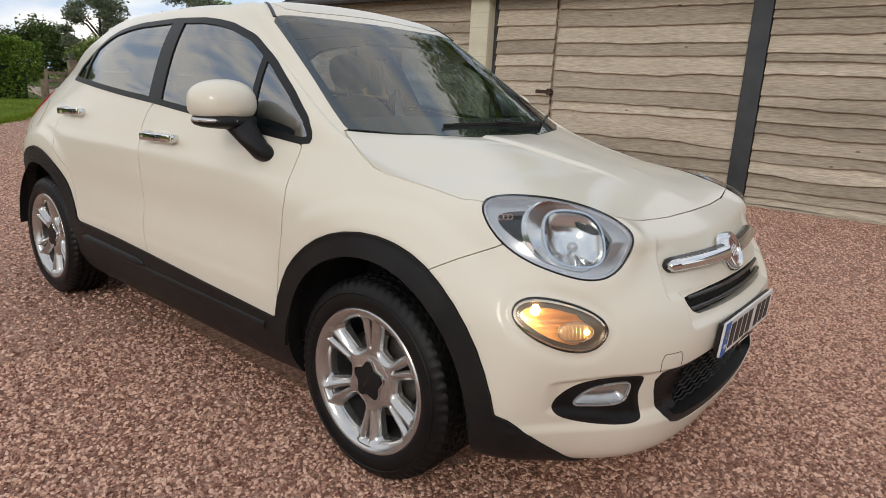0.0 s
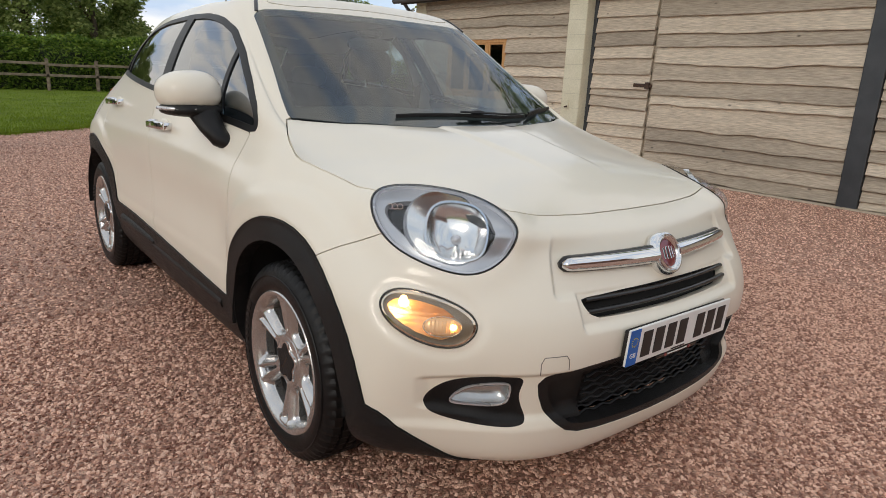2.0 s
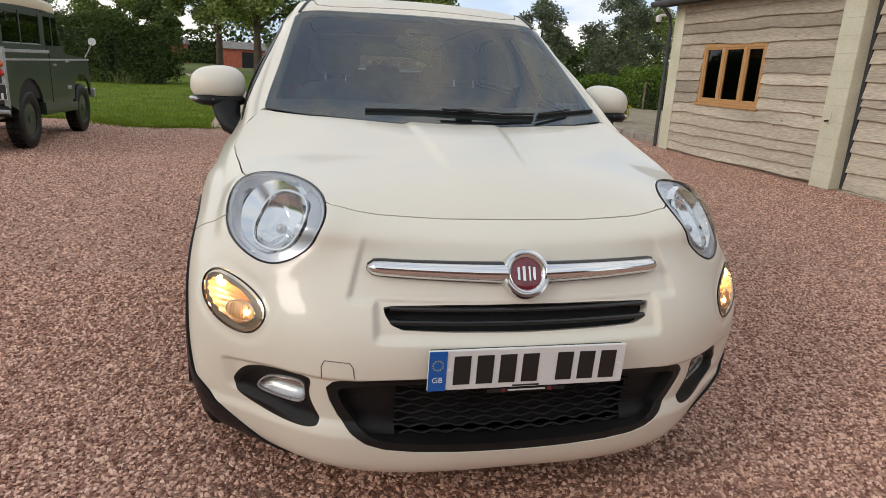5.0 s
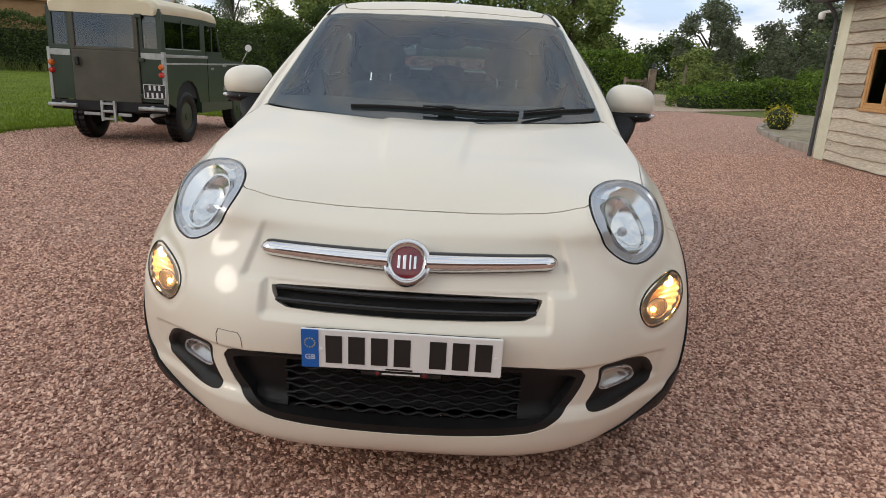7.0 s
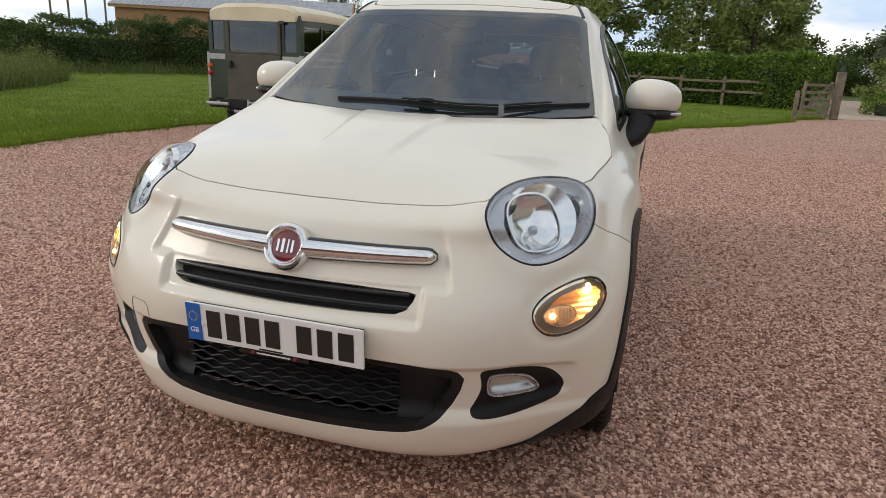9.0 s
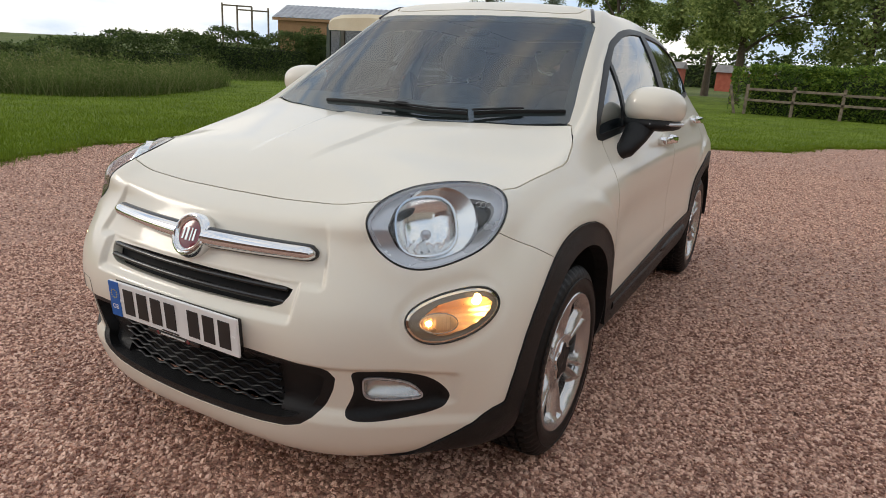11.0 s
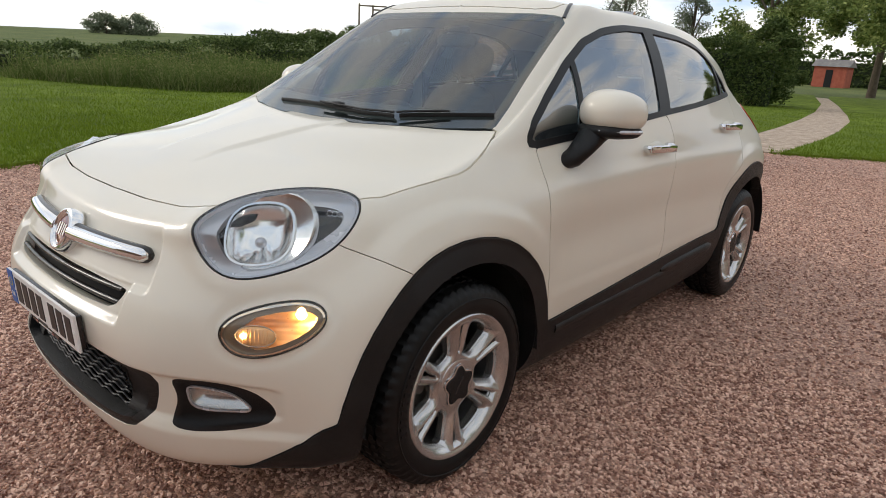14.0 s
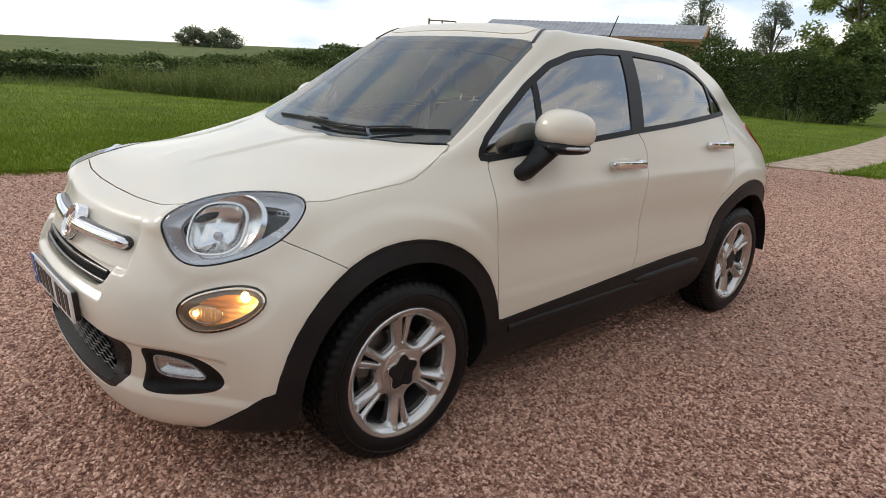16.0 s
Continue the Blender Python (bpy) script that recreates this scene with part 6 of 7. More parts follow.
# ---- cabin ----
part("cabin_floor", box_bm(-2.75, -.1, -.74, .74, .28, .36, .02), TRIM, car, "dark cabin floor")
bm = bmesh.new()
rows = []
for x, z in ((-.16, 1.02), (-.26, 1.06), (-.40, 1.035), (-.60, 1.02), (-.68, .97), (-.66, .84), (-.56, .66)):
    rows.append([bm.verts.new((x + .03 * (y / .66) ** 2, y, z + (.028 * math.exp(-((y + .36) / .17) ** 2) if -.62 < x < -.3 else 0) - .02 * (y / .66) ** 2)) for y in np.linspace(-.66, .66, 25)])
for A, B in zip(rows, rows[1:]):
    for j in range(24):
        bm.faces.new((A[j], A[j + 1], B[j + 1], B[j]))
part("dashboard", bm, TRIM, car, "dark dashboard", smooth=50)
bm = turned_bm([(.17 + .015 * math.cos(a), .015 * math.sin(a)) for a in np.linspace(0, 2 * math.pi, 10, endpoint=False)], 40, closed=True, m=Matrix.Translation((-.83, -.36, .93)) @ Matrix.Rotation(radians(65), 4, "Y") @ Matrix.Rotation(radians(90), 4, "X"))
part("steering_wheel", bm, TRIM, car, "dark steering wheel", smooth=60)
part("steering_column", rod_bm((-.83, -.36, .93), (-.60, -.36, .85), .05), TRIM, car)


def seat(x, y, width):
    st = new("seat")
    st.parent = car
    st["label"] = "dark fabric seat with a head restraint"
    lean = Matrix.Translation((x, y, .60)) @ Matrix.Rotation(radians(-16), 4, "Y")
    part("backrest", blob_bm(0, 0, .27, .075, width / 2, .33, 3.4, 24, bm=None), FABRIC, st, smooth=60).matrix_local = lean
    part("cushion", blob_bm(x + .26, y, .56, .28, width / 2, .085, 3.2, 24), FABRIC, st, smooth=60)
    part("head_restraint", blob_bm(-.01, 0, .735, .05, .135, .095, 3, 20), FABRIC, st, smooth=60).matrix_local = lean
    for dy in (-.055, .055):
        part("restraint_post", rod_bm((0, dy, .58), (0, dy, .68), .006, seg=8), CHROME, st, "bright steel post").matrix_local = lean
    return st


for y in (-.36, .36):
    seat(-1.25, y, .50)
part("rear_bench_back", blob_bm(-2.18, 0, .86, .09, .62, .33, 3.6, 24, rot=Matrix.Rotation(radians(-14), 4, "Y")), FABRIC, car, "dark rear seat back", smooth=60)
part("rear_bench_cushion", blob_bm(-1.92, 0, .58, .26, .62, .09, 3.4, 24), FABRIC, car, smooth=60)
for y in (-.38, 0, .38):
    part("rear_head_restraint", blob_bm(-2.27, y, 1.22, .045, .12, .065, 3, 16), FABRIC, car, smooth=60)
part("interior_mirror", blob_bm(-.90, 0, 1.385, .018, .115, .032, 3, 16), TRIM, car, "black interior mirror", smooth=60)
part("sensor_pod", blob_bm(-.90, 0, 1.435, .05, .06, .018, 2.6, 16), TRIM, car, smooth=60)
hl = offset(joined(roof, cut(work, 1.40 - work[0][:, 2])[0]), .035)
hl = both(hl)
raw("headlining", hl[0], hl[1], material("pale_headlining", (.40, .39, .36), (.45, .44, .41), rough=.95, scale=10), car, "pale fabric headlining")
for s in (1, -1):
    part("pillar_trim", tube_bm([(-1.43, s * .765, .95), (-1.46, s * .735, 1.15), (-1.52, s * .64, 1.38), (-1.55, s * .575, 1.46)], [.05, .05, .045, .04], 10, .5), bpy.data.materials["pale_headlining"], car, "pale pillar trim", smooth=60)
    part("seat_belt", tube_bm([(-1.46, s * .70, 1.22), (-1.38, s * .62, 1.0), (-1.28, s * .58, .75)], .022, 6, .12), TRIM, car)
part("underbody", box_bm(-3.1, .45, -.72, .72, .22, .30, .03), DARK, car, "black underbody")
part("engine_block", box_bm(-.10, .45, -.52, .52, .30, .70, .05), DARK, car)


# ---- plants and distance ----
LEAF_DARK = material("hedgerow_leaves", (.050, .078, .022), (.16, .20, .065), specular=.2, rough=.65, scale=1.2, island=.6, c=(.075, .112, .03))
LEAF_LAUREL = material("laurel_leaves", (.05, .10, .014), (.28, .37, .06), specular=.2, rough=.45, scale=1.6, island=.6, c=(.12, .20, .03))
LEAF_TREE = material("tree_leaves", (.10, .145, .040), (.42, .46, .16), specular=.2, rough=.6, scale=.6, island=.6, c=(.215, .275, .08))
LEAF_PALE = material("silvery_tree_leaves", (.09, .115, .065), (.26, .29, .19), specular=.2, rough=.6, scale=.8, island=.6)
LEAF_YELLOW = material("yellow_shrub_leaves", (.25, .24, .02), (.55, .46, .04), specular=.2, rough=.6, scale=4, island=.6)
# near-black green: the shade deep between leaves, put into the colour of solid cores
SHADE = material("painted_leaf_shade", (.018, .028, .010), (.035, .050, .018), rough=.9, scale=3)
BARK = material("brown_bark", (.07, .05, .035), (.13, .10, .07), rough=.9, scale=6, fine=.3, bump=.6, bump_scale=30, stretch=(3, 3, 1))
FENCE = material("grey_brown_fence_wood", (.13, .10, .07), (.24, .19, .135), rough=.9, scale=5, fine=.25, stretch=(1, 1, 1))


def let_light_through(m, share):
    """Thin leaves: part of the light that falls on one side leaves by the other."""
    n, l = m.node_tree.nodes, m.node_tree.links
    p = n["Principled BSDF"]
    thin, mix = n.new("ShaderNodeBsdfTranslucent"), n.new("ShaderNodeMixShader")
    l.new([k for k in l if k.to_socket == p.inputs["Base Color"]][0].from_socket, thin.inputs["Color"])
    mix.inputs[0].default_value = share
    l.new(p.outputs[0], mix.inputs[1])
    l.new(thin.outputs[0], mix.inputs[2])
    l.new(mix.outputs[0], n["Material Output"].inputs[0])


for leafy in (LEAF_DARK, LEAF_LAUREL, LEAF_TREE, LEAF_PALE, WEEDS, BLADES):
    let_light_through(leafy, .42)
rng = np.random.default_rng(7)


def leaves(name, centres, size, mat, parent=None, up=.35, spread=None):
    """Many small leaves, each a folded rhomb, at the centres."""
    n = len(centres)
    size = size * rng.uniform(.6, 1.35, (n, 1))
    a = rng.normal(size=(n, 3))
    a[:, 2] = a[:, 2] * .6 - .25
    a /= np.linalg.norm(a, axis=1)[:, None]
    b = np.cross(a, rng.normal(size=(n, 3)))
    b /= np.linalg.norm(b, axis=1)[:, None]
    c = np.cross(a, b)
    tip, base = centres + a * size * .5, centres - a * size * .5
    l, r = centres + b * size * .26 + c * size * .08, centres - b * size * .26 + c * size * .08
    pts = np.stack([base, r, tip, l], 1).reshape(-1, 3)
    i = np.arange(n)[:, None] * 4
    return fast_mesh(name, pts, np.concatenate([i + np.array([[0, 1, 2]]), i + np.array([[0, 2, 3]])]), mat, parent)


def clumps(n, places, radii, per):
    """Leaf centres in the outer part of round clumps."""
    out = []
    for p, r in zip(places, radii):
        d = rng.normal(size=(per, 3))
        d /= np.linalg.norm(d, axis=1)[:, None]
        out.append(np.asarray(p) + d * np.asarray(r) * (rng.uniform(.12, 1, (per, 1)) ** .55) * rng.uniform(.75, 1.18, (per, 1)))
    return np.concatenate(out)


def tree(name, x, y, h, r, label, mat=LEAF_TREE, n=3200, leaf=.24, base=.28, narrow=False):
    """Trunk, limbs and an uneven crown of leaf clumps."""
    z0 = float(hill(np.array(x), np.array(y)))
    t = thing(name, label, "tree", pose(x, y, z0))
    bend = rng.uniform(-.04, .04, 2) * h
    trunk = [(bend[0] * u ** 2, bend[1] * u ** 2, h * .86 * u) for u in np.linspace(0, 1, 8)]
    bm = tube_bm(trunk, [max(.02, .032 * h * (1 - .85 * u)) for u in np.linspace(0, 1, 8)], 9)
    part("trunk", bm, BARK, t, "brown trunk", smooth=60)
    places, radii = [], []
    k = 44 if not narrow else 60
    for j in range(k):
        u = (j + .5) / k
        zz = h * (base + (1 - base) * u)
        width = r * (math.sin(math.pi * min(1, .16 + .84 * u)) ** .7 if not narrow else (1 - .75 * u) * 1.1)
        ang, rad = rng.uniform(0, 2 * math.pi), width * math.sqrt(rng.uniform(.05, 1))
        p = np.array((bend[0] * u + rad * math.cos(ang), bend[1] * u + rad * math.sin(ang), zz))
        places.append(p)
        radii.append(np.array((.34, .34, .25)) * r * rng.uniform(.6, 1.15) * (1 if not narrow else .95))
        if j % 4 == 0:
            s0 = Vector((bend[0] * u * .5, bend[1] * u * .5, zz * .72))
            part("limb", tube_bm([s0, s0.lerp(Vector(p), .5) + Vector((0, 0, .05 * h)), Vector(p)], [.012 * h, .008 * h, .004 * h], 6), BARK, t, smooth=60)
    n *= 4
    leaves("crown", clumps(n, places, radii, n // k), leaf * 1.1, mat, t)["label"] = "leafy green crown with gaps"
    return t


def hedge(name, line, width, heights, label, mat, leaf, density, kind="", category="hedge", ragged_top=.1, core=True):
    """A hedge along a line: a skin of leaves over a core coloured dark as shade."""
    cs, body = [], bmesh.new()
    prev = None
    for (p0, p1, h0, h1) in zip(line, line[1:], heights, heights[1:]):
        p0, p1 = np.array(p0, float), np.array(p1, float)
        L = np.linalg.norm(p1 - p0)
        d = (p1 - p0) / L
        s = np.array((-d[1], d[0]))
        n = int(density * L * (width + 2 * max(h0, h1)))
        u = rng.uniform(0, 1, n)
        hh = h0 + (h1 - h0) * u
        hh = hh * (1 + ragged_top * np.array([noise.noise((float(k * L) * .8 + p0[0], p0[1], 3)) for k in u]))
        w = rng.uniform(0, width + 2 * float(np.mean(hh)), n)
        side_l, top = w < hh, (w >= hh) & (w < hh + width)
        off = np.where(side_l, -width / 2, np.where(top, w - hh - width / 2, width / 2))
        zz = np.where(side_l, w, np.where(top, hh, np.clip(w - hh - width, 0, None)))
        zz = np.minimum(zz, hh)
        # round the shoulders, sink some leaves inside
        lump = np.array([noise.noise((float(a) * L * .55 + p0[0], float(b) * .9, p0[1])) for a, b in zip(u, zz)])
        inw = rng.uniform(0, .12, n) - .16 * lump
        off = off * (1 - inw / max(width / 2, .2) * .5) * np.where(zz > hh * .82, .86, 1)
        pos = p0 + u[:, None] * (p1 - p0) + off[:, None] * s
        zz = zz + rng.normal(size=n) * .07
        pos = pos + rng.normal(size=(n, 2)) * .05
        cs.append(np.stack([pos[:, 0], pos[:, 1], np.maximum(zz, .03)], 1))
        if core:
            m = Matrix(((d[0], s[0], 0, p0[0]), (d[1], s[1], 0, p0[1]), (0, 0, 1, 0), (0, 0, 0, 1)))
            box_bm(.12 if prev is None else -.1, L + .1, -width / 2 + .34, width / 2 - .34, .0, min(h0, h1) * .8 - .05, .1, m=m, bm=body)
            prev = 1
    for (x, y), h in zip(line, heights):
        n = int(density * 3.2 * width * h / 2 + 60)
        a, zz = rng.uniform(0, 2 * np.pi, n), h * np.sqrt(rng.uniform(0, 1, n))
        rr = width / 2 * rng.uniform(.82, 1.0, n)
        cs.append(np.stack([x + rr * np.cos(a), y + rr * np.sin(a), zz], 1))
    t = thing(name, label, category)
    t["kind"] = kind or "thing"
    if not kind:
        del t["kind"]
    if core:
        part("shade_dark_core", body, SHADE, t)
    leaves("foliage", np.concatenate(cs), leaf, mat, t)
    return t


hedge("laurel_hedge", [(-29.4, -1.2), (-29.6, 1.5), (-29.4, 4.5), (-28.6, 7.4)], 1.5, [1.95, 2.05, 2.0, 2.25], "clipped bright green laurel hedge behind a fence", LEAF_LAUREL, .14, 330)
hedge("field_hedge", [(14, -26), (-2, -24), (-9, -23.5), (-15, -25), (-22, -26.5), (-29, -25)], 1.8, [.8, .78, .9, 1.5, 2.1, 2.5], "dark overgrown field hedge", LEAF_DARK, .13, 300, ragged_top=.35)
hedge("yard_hedge", [(-29, -25), (-31, -18), (-29.5, -11.5), (-28.2, -8.0), (-28.9, -6.4)], 2.0, [2.5, 2.65, 2.75, 2.7, 2.4], "tall dark hawthorn hedge", LEAF_DARK, .13, 330, ragged_top=.3)
hedge("far_treeline", [(-108, -48), (-104, -26), (-103, -4), (-98, 16)], 3.0, [3.6, 4.4, 5.4, 5.0], "far dark treeline beyond the lawn", LEAF_DARK, .55, 14, category="trees", ragged_top=.5)
hedge("garden_shrubs", [(-27.5, 9.9), (-29.5, 12.4), (-31.5, 14.6), (-30, 17.5)], 1.6, [.75, 1.0, 1.15, 1.3], "low green garden shrubs beside the drive", LEAF_LAUREL, .14, 170, category="shrubs", ragged_top=.4)
hedge("corner_hedge", [(-29.5, 16.2), (-25.8, 15.6), (-24, 16.5)], 1.1, [1.75, 1.75, 1.7], "clipped green hedge by the gate", LEAF_LAUREL, .13, 200)

tree("tree", -42, -3.0, 9.5, 4.4, "broad leafy green tree behind the hedge", n=4200, base=.38)
tree("tree", -44, 3.6, 10.5, 5.0, "broad leafy green tree behind the hedge", n=4600)
tree("tree", -43, 7.0, 8.6, 3.4, "broad leafy green tree behind the hedge", n=4200)
tree("tree", -49, -12.6, 8.6, 3.4, "broad leafy green tree by the path", n=3600, base=.36)
tree("tree", -58, -7.0, 10.5, 4.6, "broad leafy green tree by the path", n=3400, leaf=.3, base=.40)
tree("tree", -60, 12, 4.6, 4.2, "dark leafy tree beyond the drive", LEAF_DARK, n=2600, leaf=.32, base=.08)
tree("tree", -64, 20, 4.3, 5.0, "dark leafy tree beyond the drive", LEAF_DARK, n=2600, leaf=.32, base=.08)
tree("tree", -58, 27, 4.2, 5.0, "dark leafy tree beyond the drive", LEAF_DARK, n=2600, leaf=.32, base=.08)
tree("tree", -36, 13.6, 5.3, 2.0, "young silver-leaved tree beside the drive", LEAF_PALE, n=3400, leaf=.15, base=.2)
tree("tree", -35, 18.2, 6.0, 2.3, "young silver-leaved tree beside the drive", LEAF_PALE, n=3800, leaf=.15, base=.18)
tree("tree", -39, 23, 5.6, 3.0, "leafy tree beside the barn", n=3000, leaf=.2, base=.15)
tree("tree", -31, 24, 5.2, 3.0, "leafy tree beside the barn", n=3000, leaf=.2, base=.15)
tree("tree", -33, 12.0, 2.6, 1.7, "bushy green shrub beside the drive", n=1800, leaf=.14, base=.05)
tree("tree", -48, -23, 8.0, 2.2, "tall thin birch behind the shed", LEAF_PALE, n=2300, leaf=.12, base=.3, narrow=True)
tree("tree", -45, -16.2, 6.6, 1.9, "tall thin birch behind the hedge", LEAF_PALE, n=2100, leaf=.12, base=.25, narrow=True)
tree("tree", -30.2, -6.8, 3.5, 1.4, "dark shrubby tree at the hedge end", LEAF_DARK, n=2600, leaf=.16, base=.08)
tree("tree", -79, -195, 4.8, 5.0, "low spreading tree on the far ridge", LEAF_PALE, n=1300, leaf=.55, base=.02)
tree("tree", -87, -193, 4.9, 5.5, "low spreading tree on the far ridge", LEAF_PALE, n=1300, leaf=.55, base=.02)
tree("tree", -6.5, 18.5, 14.5, 4.6, "tall leafy tree behind the barn", n=4200, leaf=.26)
# unseen plain wall behind the walk, added to hold low sky light off the nose
WALL = material("plain_brown_brick_wall", (.16, .085, .06), (.27, .15, .11), rough=.9, scale=3, fine=.25, fine_scale=30, bump=.4, bump_scale=40)
tagged(part("unseen_wall_east", box_bm(11.0, 11.3, -9.5, 8.5, 0, 4.4, .02), WALL, None), "unseen plain brown wall, added to dim the light on the car's front", "wall", kind="structure")
bush = thing("yellow_shrub", "small bright yellow-green clipped shrub in the bed", "shrub", pose(-15.9, 8.75, 0))
# dark lump whose colour stands for the shade inside the shrub
part("shade_dark_core", blob_bm(0, 0, .32, .30, .30, .32, 2.2, 12), SHADE, bush)
leaves("foliage", clumps(900, [(0, 0, .38)], [(.42, .42, .38)], 900), .07, LEAF_YELLOW, bush)

# garden bed with its kerb
bed_line = [(-11.2, 6.95), (-12.4, 7.2), (-14.5, 7.75), (-15.9, 8.25), (-18.5, 9.6), (-22.3, 11.6)]
sheet("garden_bed", bed_line + [(-26, 13.8), (-24, 15.5), (-12, 9.5)], .06, .08, material("dry_bed_soil", (.22, .18, .12), (.34, .29, .19), rough=.95, scale=4, fine=.3, bump=.6, bump_scale=40), "raised garden bed of dry soil", "garden bed")
kb = thing("kerb", "low grey stone kerb round the garden bed", "kerb", kind="structure")
for (x0, y0), (x1, y1) in zip(bed_line, bed_line[1:]):
    L = math.hypot(x1 - x0, y1 - y0)
    for k in range(max(1, int(L / .9))):
        u = (k + .5) / max(1, int(L / .9))
        part("kerb_stone", box_bm(-.44, .44, -.06, .06, -.03, .12, .015, m=pose(x0 + (x1 - x0) * u, y0 + (y1 - y0) * u, 0, 0, 0, math.degrees(math.atan2(y1 - y0, x1 - x0)))), KERB, kb)
part("kerb_end", box_bm(-11.3, -10.0, 6.9, 7.0, -.03, .16, .015), KERB, kb)

# post and rail fence, gates
fence = thing("fence", "grey-brown post and rail fence before the laurel hedge", "fence")
fence_line = [(-28.45, -1.15 + 1.75 * k) for k in range(5)]
for k, (x, y) in enumerate(fence_line):
    part("post", box_bm(x - .06, x + .06, y - .06, y + .06, 0, 1.25, .012), FENCE, fence)
for k in range(4):
    for z in ((.62, 1.06) if k not in (2,) else (.62, 1.02)):
        part("rail", box_bm(-28.39, -28.35, fence_line[k][1] - .05, fence_line[k + 1][1] + .05, z - .05, z + .05, .008), FENCE, fence)
part("brace_post", box_bm(-.05, .05, -.05, .05, 0, 1.25, .012, m=pose(-28.2, -1.5, 0, 14, 0, 0)), FENCE, fence)


def gate(name, a, b, h, label):
    """A barred timber gate between two points."""
    g = thing(name, label, "gate")
    a, b = Vector((*a, 0)), Vector((*b, 0))
    L = (b - a).length
    m = Matrix.Translation(a) @ Matrix.Rotation(math.atan2((b - a).y, (b - a).x), 4, "Z")
    for x in (.05, L - .05):
        part("stile", box_bm(x - .05, x + .05, -.035, .035, .08, h, .008, m=m), FENCE, g)
    for k in range(5):
        z = .18 + (h - .30) * k / 4
        part("bar", box_bm(.1, L - .1, -.018, .018, z - .045, z + .045, .006, m=m), FENCE, g)
    ang = math.atan2(h - .3, L - .2)
    part("brace", box_bm(0, math.hypot(L - .2, h - .3), .02, .045, -.045, .045, .006, m=m @ Matrix.Translation((.1, 0, .18)) @ Matrix.Rotation(-ang, 4, "Y")), FENCE, g)
    return g


gate("gate", (-21.5, 5.75), (-22.75, 6.85), 1.22, "open barred timber gate, weathered grey")
gate("gate", (-25.6, 15.0), (-24.2, 14.2), 1.25, "barred timber gate by the hedge, weathered grey")
gp = thing("gatepost", "stout weathered timber gatepost", "gatepost")
part("post", box_bm(-22.98, -22.72, 6.95, 7.2, 0, 1.55, .03), FENCE, gp)
part("lantern", box_bm(-22.90, -22.80, 7.03, 7.13, 1.55, 1.75, .02), SLATE, gp, "small dark lantern")
sp = thing("marker_post", "short square timber post beside the gate", "post")
part("post", box_bm(-21.10, -20.98, 5.45, 5.57, 0, .92, .012), FENCE, sp)
sign = thing("garden_post", "slim pale timber post among the shrubs", "post")
part("post", box_bm(-31.2, -31.1, 10.9, 11.0, 0, 1.9, .01), FENCE, sign)

# timber shed with a metal roof behind the hedge
SHEET = material("grey_corrugated_roof", (.24, .25, .27), (.36, .37, .39), rough=.5, metal=.4, scale=2, fine=.1)
SHED_W = material("orange_brown_shed_boards", (.30, .16, .075), (.42, .25, .13), rough=.85, scale=3, fine=.2, each=.4)
shed = thing("shed", "long timber shed with a grey corrugated roof", "shed", pose(-38.0, -17.8, 0, 0, 0, -66.8))
LEN, WID = 14.2, 5.0
part("wall", box_bm(0, LEN, 0, .1, 0, 3.9), SHED_W, shed, "orange-brown front wall")
part("wall", box_bm(0, LEN, -WID, -WID + .1, 0, 3.9), SHED_W, shed)
for k in range(9):
    z0, z1 = 2.7 + .2 * k, 2.89 + .2 * k
    half = WID / 2 if z1 < 3.9 else WID / 2 * max(.05, (4.72 - z1) / .85)
    part("gable_board", box_bm(-.06, .0, -WID / 2 - half, -WID / 2 + half, z0, z1, .01), SHED_W, shed)
part("gable_wall", box_bm(0, .1, -WID + .1, 0, 0, 2.7), SHED_W, shed)
n_w = 90
for sgn in (1, -1):
    bm = bmesh.new()
    lo = [bm.verts.new((-.3 + (LEN + .6) * k / n_w, (-WID / 2 + sgn * (WID / 2 + .35)), 3.80 + .03 * (k % 2))) for k in range(n_w + 1)]
    hi = [bm.verts.new((-.3 + (LEN + .6) * k / n_w, -WID / 2, 4.78 + .03 * (k % 2))) for k in range(n_w + 1)]
    for k in range(n_w):
        bm.faces.new((lo[k], lo[k + 1], hi[k + 1], hi[k]))
    ob = part("roof", bm, SHEET, shed, "grey corrugated roof slope")
    sol = ob.modifiers.new("thickness", "SOLIDIFY")
    sol.thickness = .03
part("bargeboard", rod_bm((-.28, -WID / 2, 4.74), (-.28, .3, 3.80), .07, seg=6), SHED_W, shed)
part("bargeboard", rod_bm((-.28, -WID / 2, 4.74), (-.28, -WID - .3, 3.80), .07, seg=6), SHED_W, shed)
part("fascia", box_bm(-.3, LEN + .3, .28, .33, 3.62, 3.79), SHED_W, shed, "orange fascia board")

# frame of timber poles
pf = thing("pole_frame", "tall frame of bare timber poles", "timber frame", pose(-26.3, -27.6, 0, 0, 0, -48))
for x in (-1.25, -.35, .45, 1.25):
    part("pole", rod_bm((x, 0, 0), (x, 0, 3.95 + .1 * math.sin(x * 7)), .06, .05, 8), FENCE, pf)
for x0, x1, z in ((-1.25, .45, 3.7), (-.35, 1.25, 3.9)):
    part("crossbar", rod_bm((x0, 0, z), (x1, 0, z), .04, seg=8), FENCE, pf)

# far red outbuildings
HUT = material("red_painted_hut", (.36, .085, .05), (.44, .12, .07), rough=.8, scale=2, fine=.12)
HUT_ROOF = material("grey_hut_roof", (.16, .15, .14), (.24, .22, .20), rough=.8, scale=2)


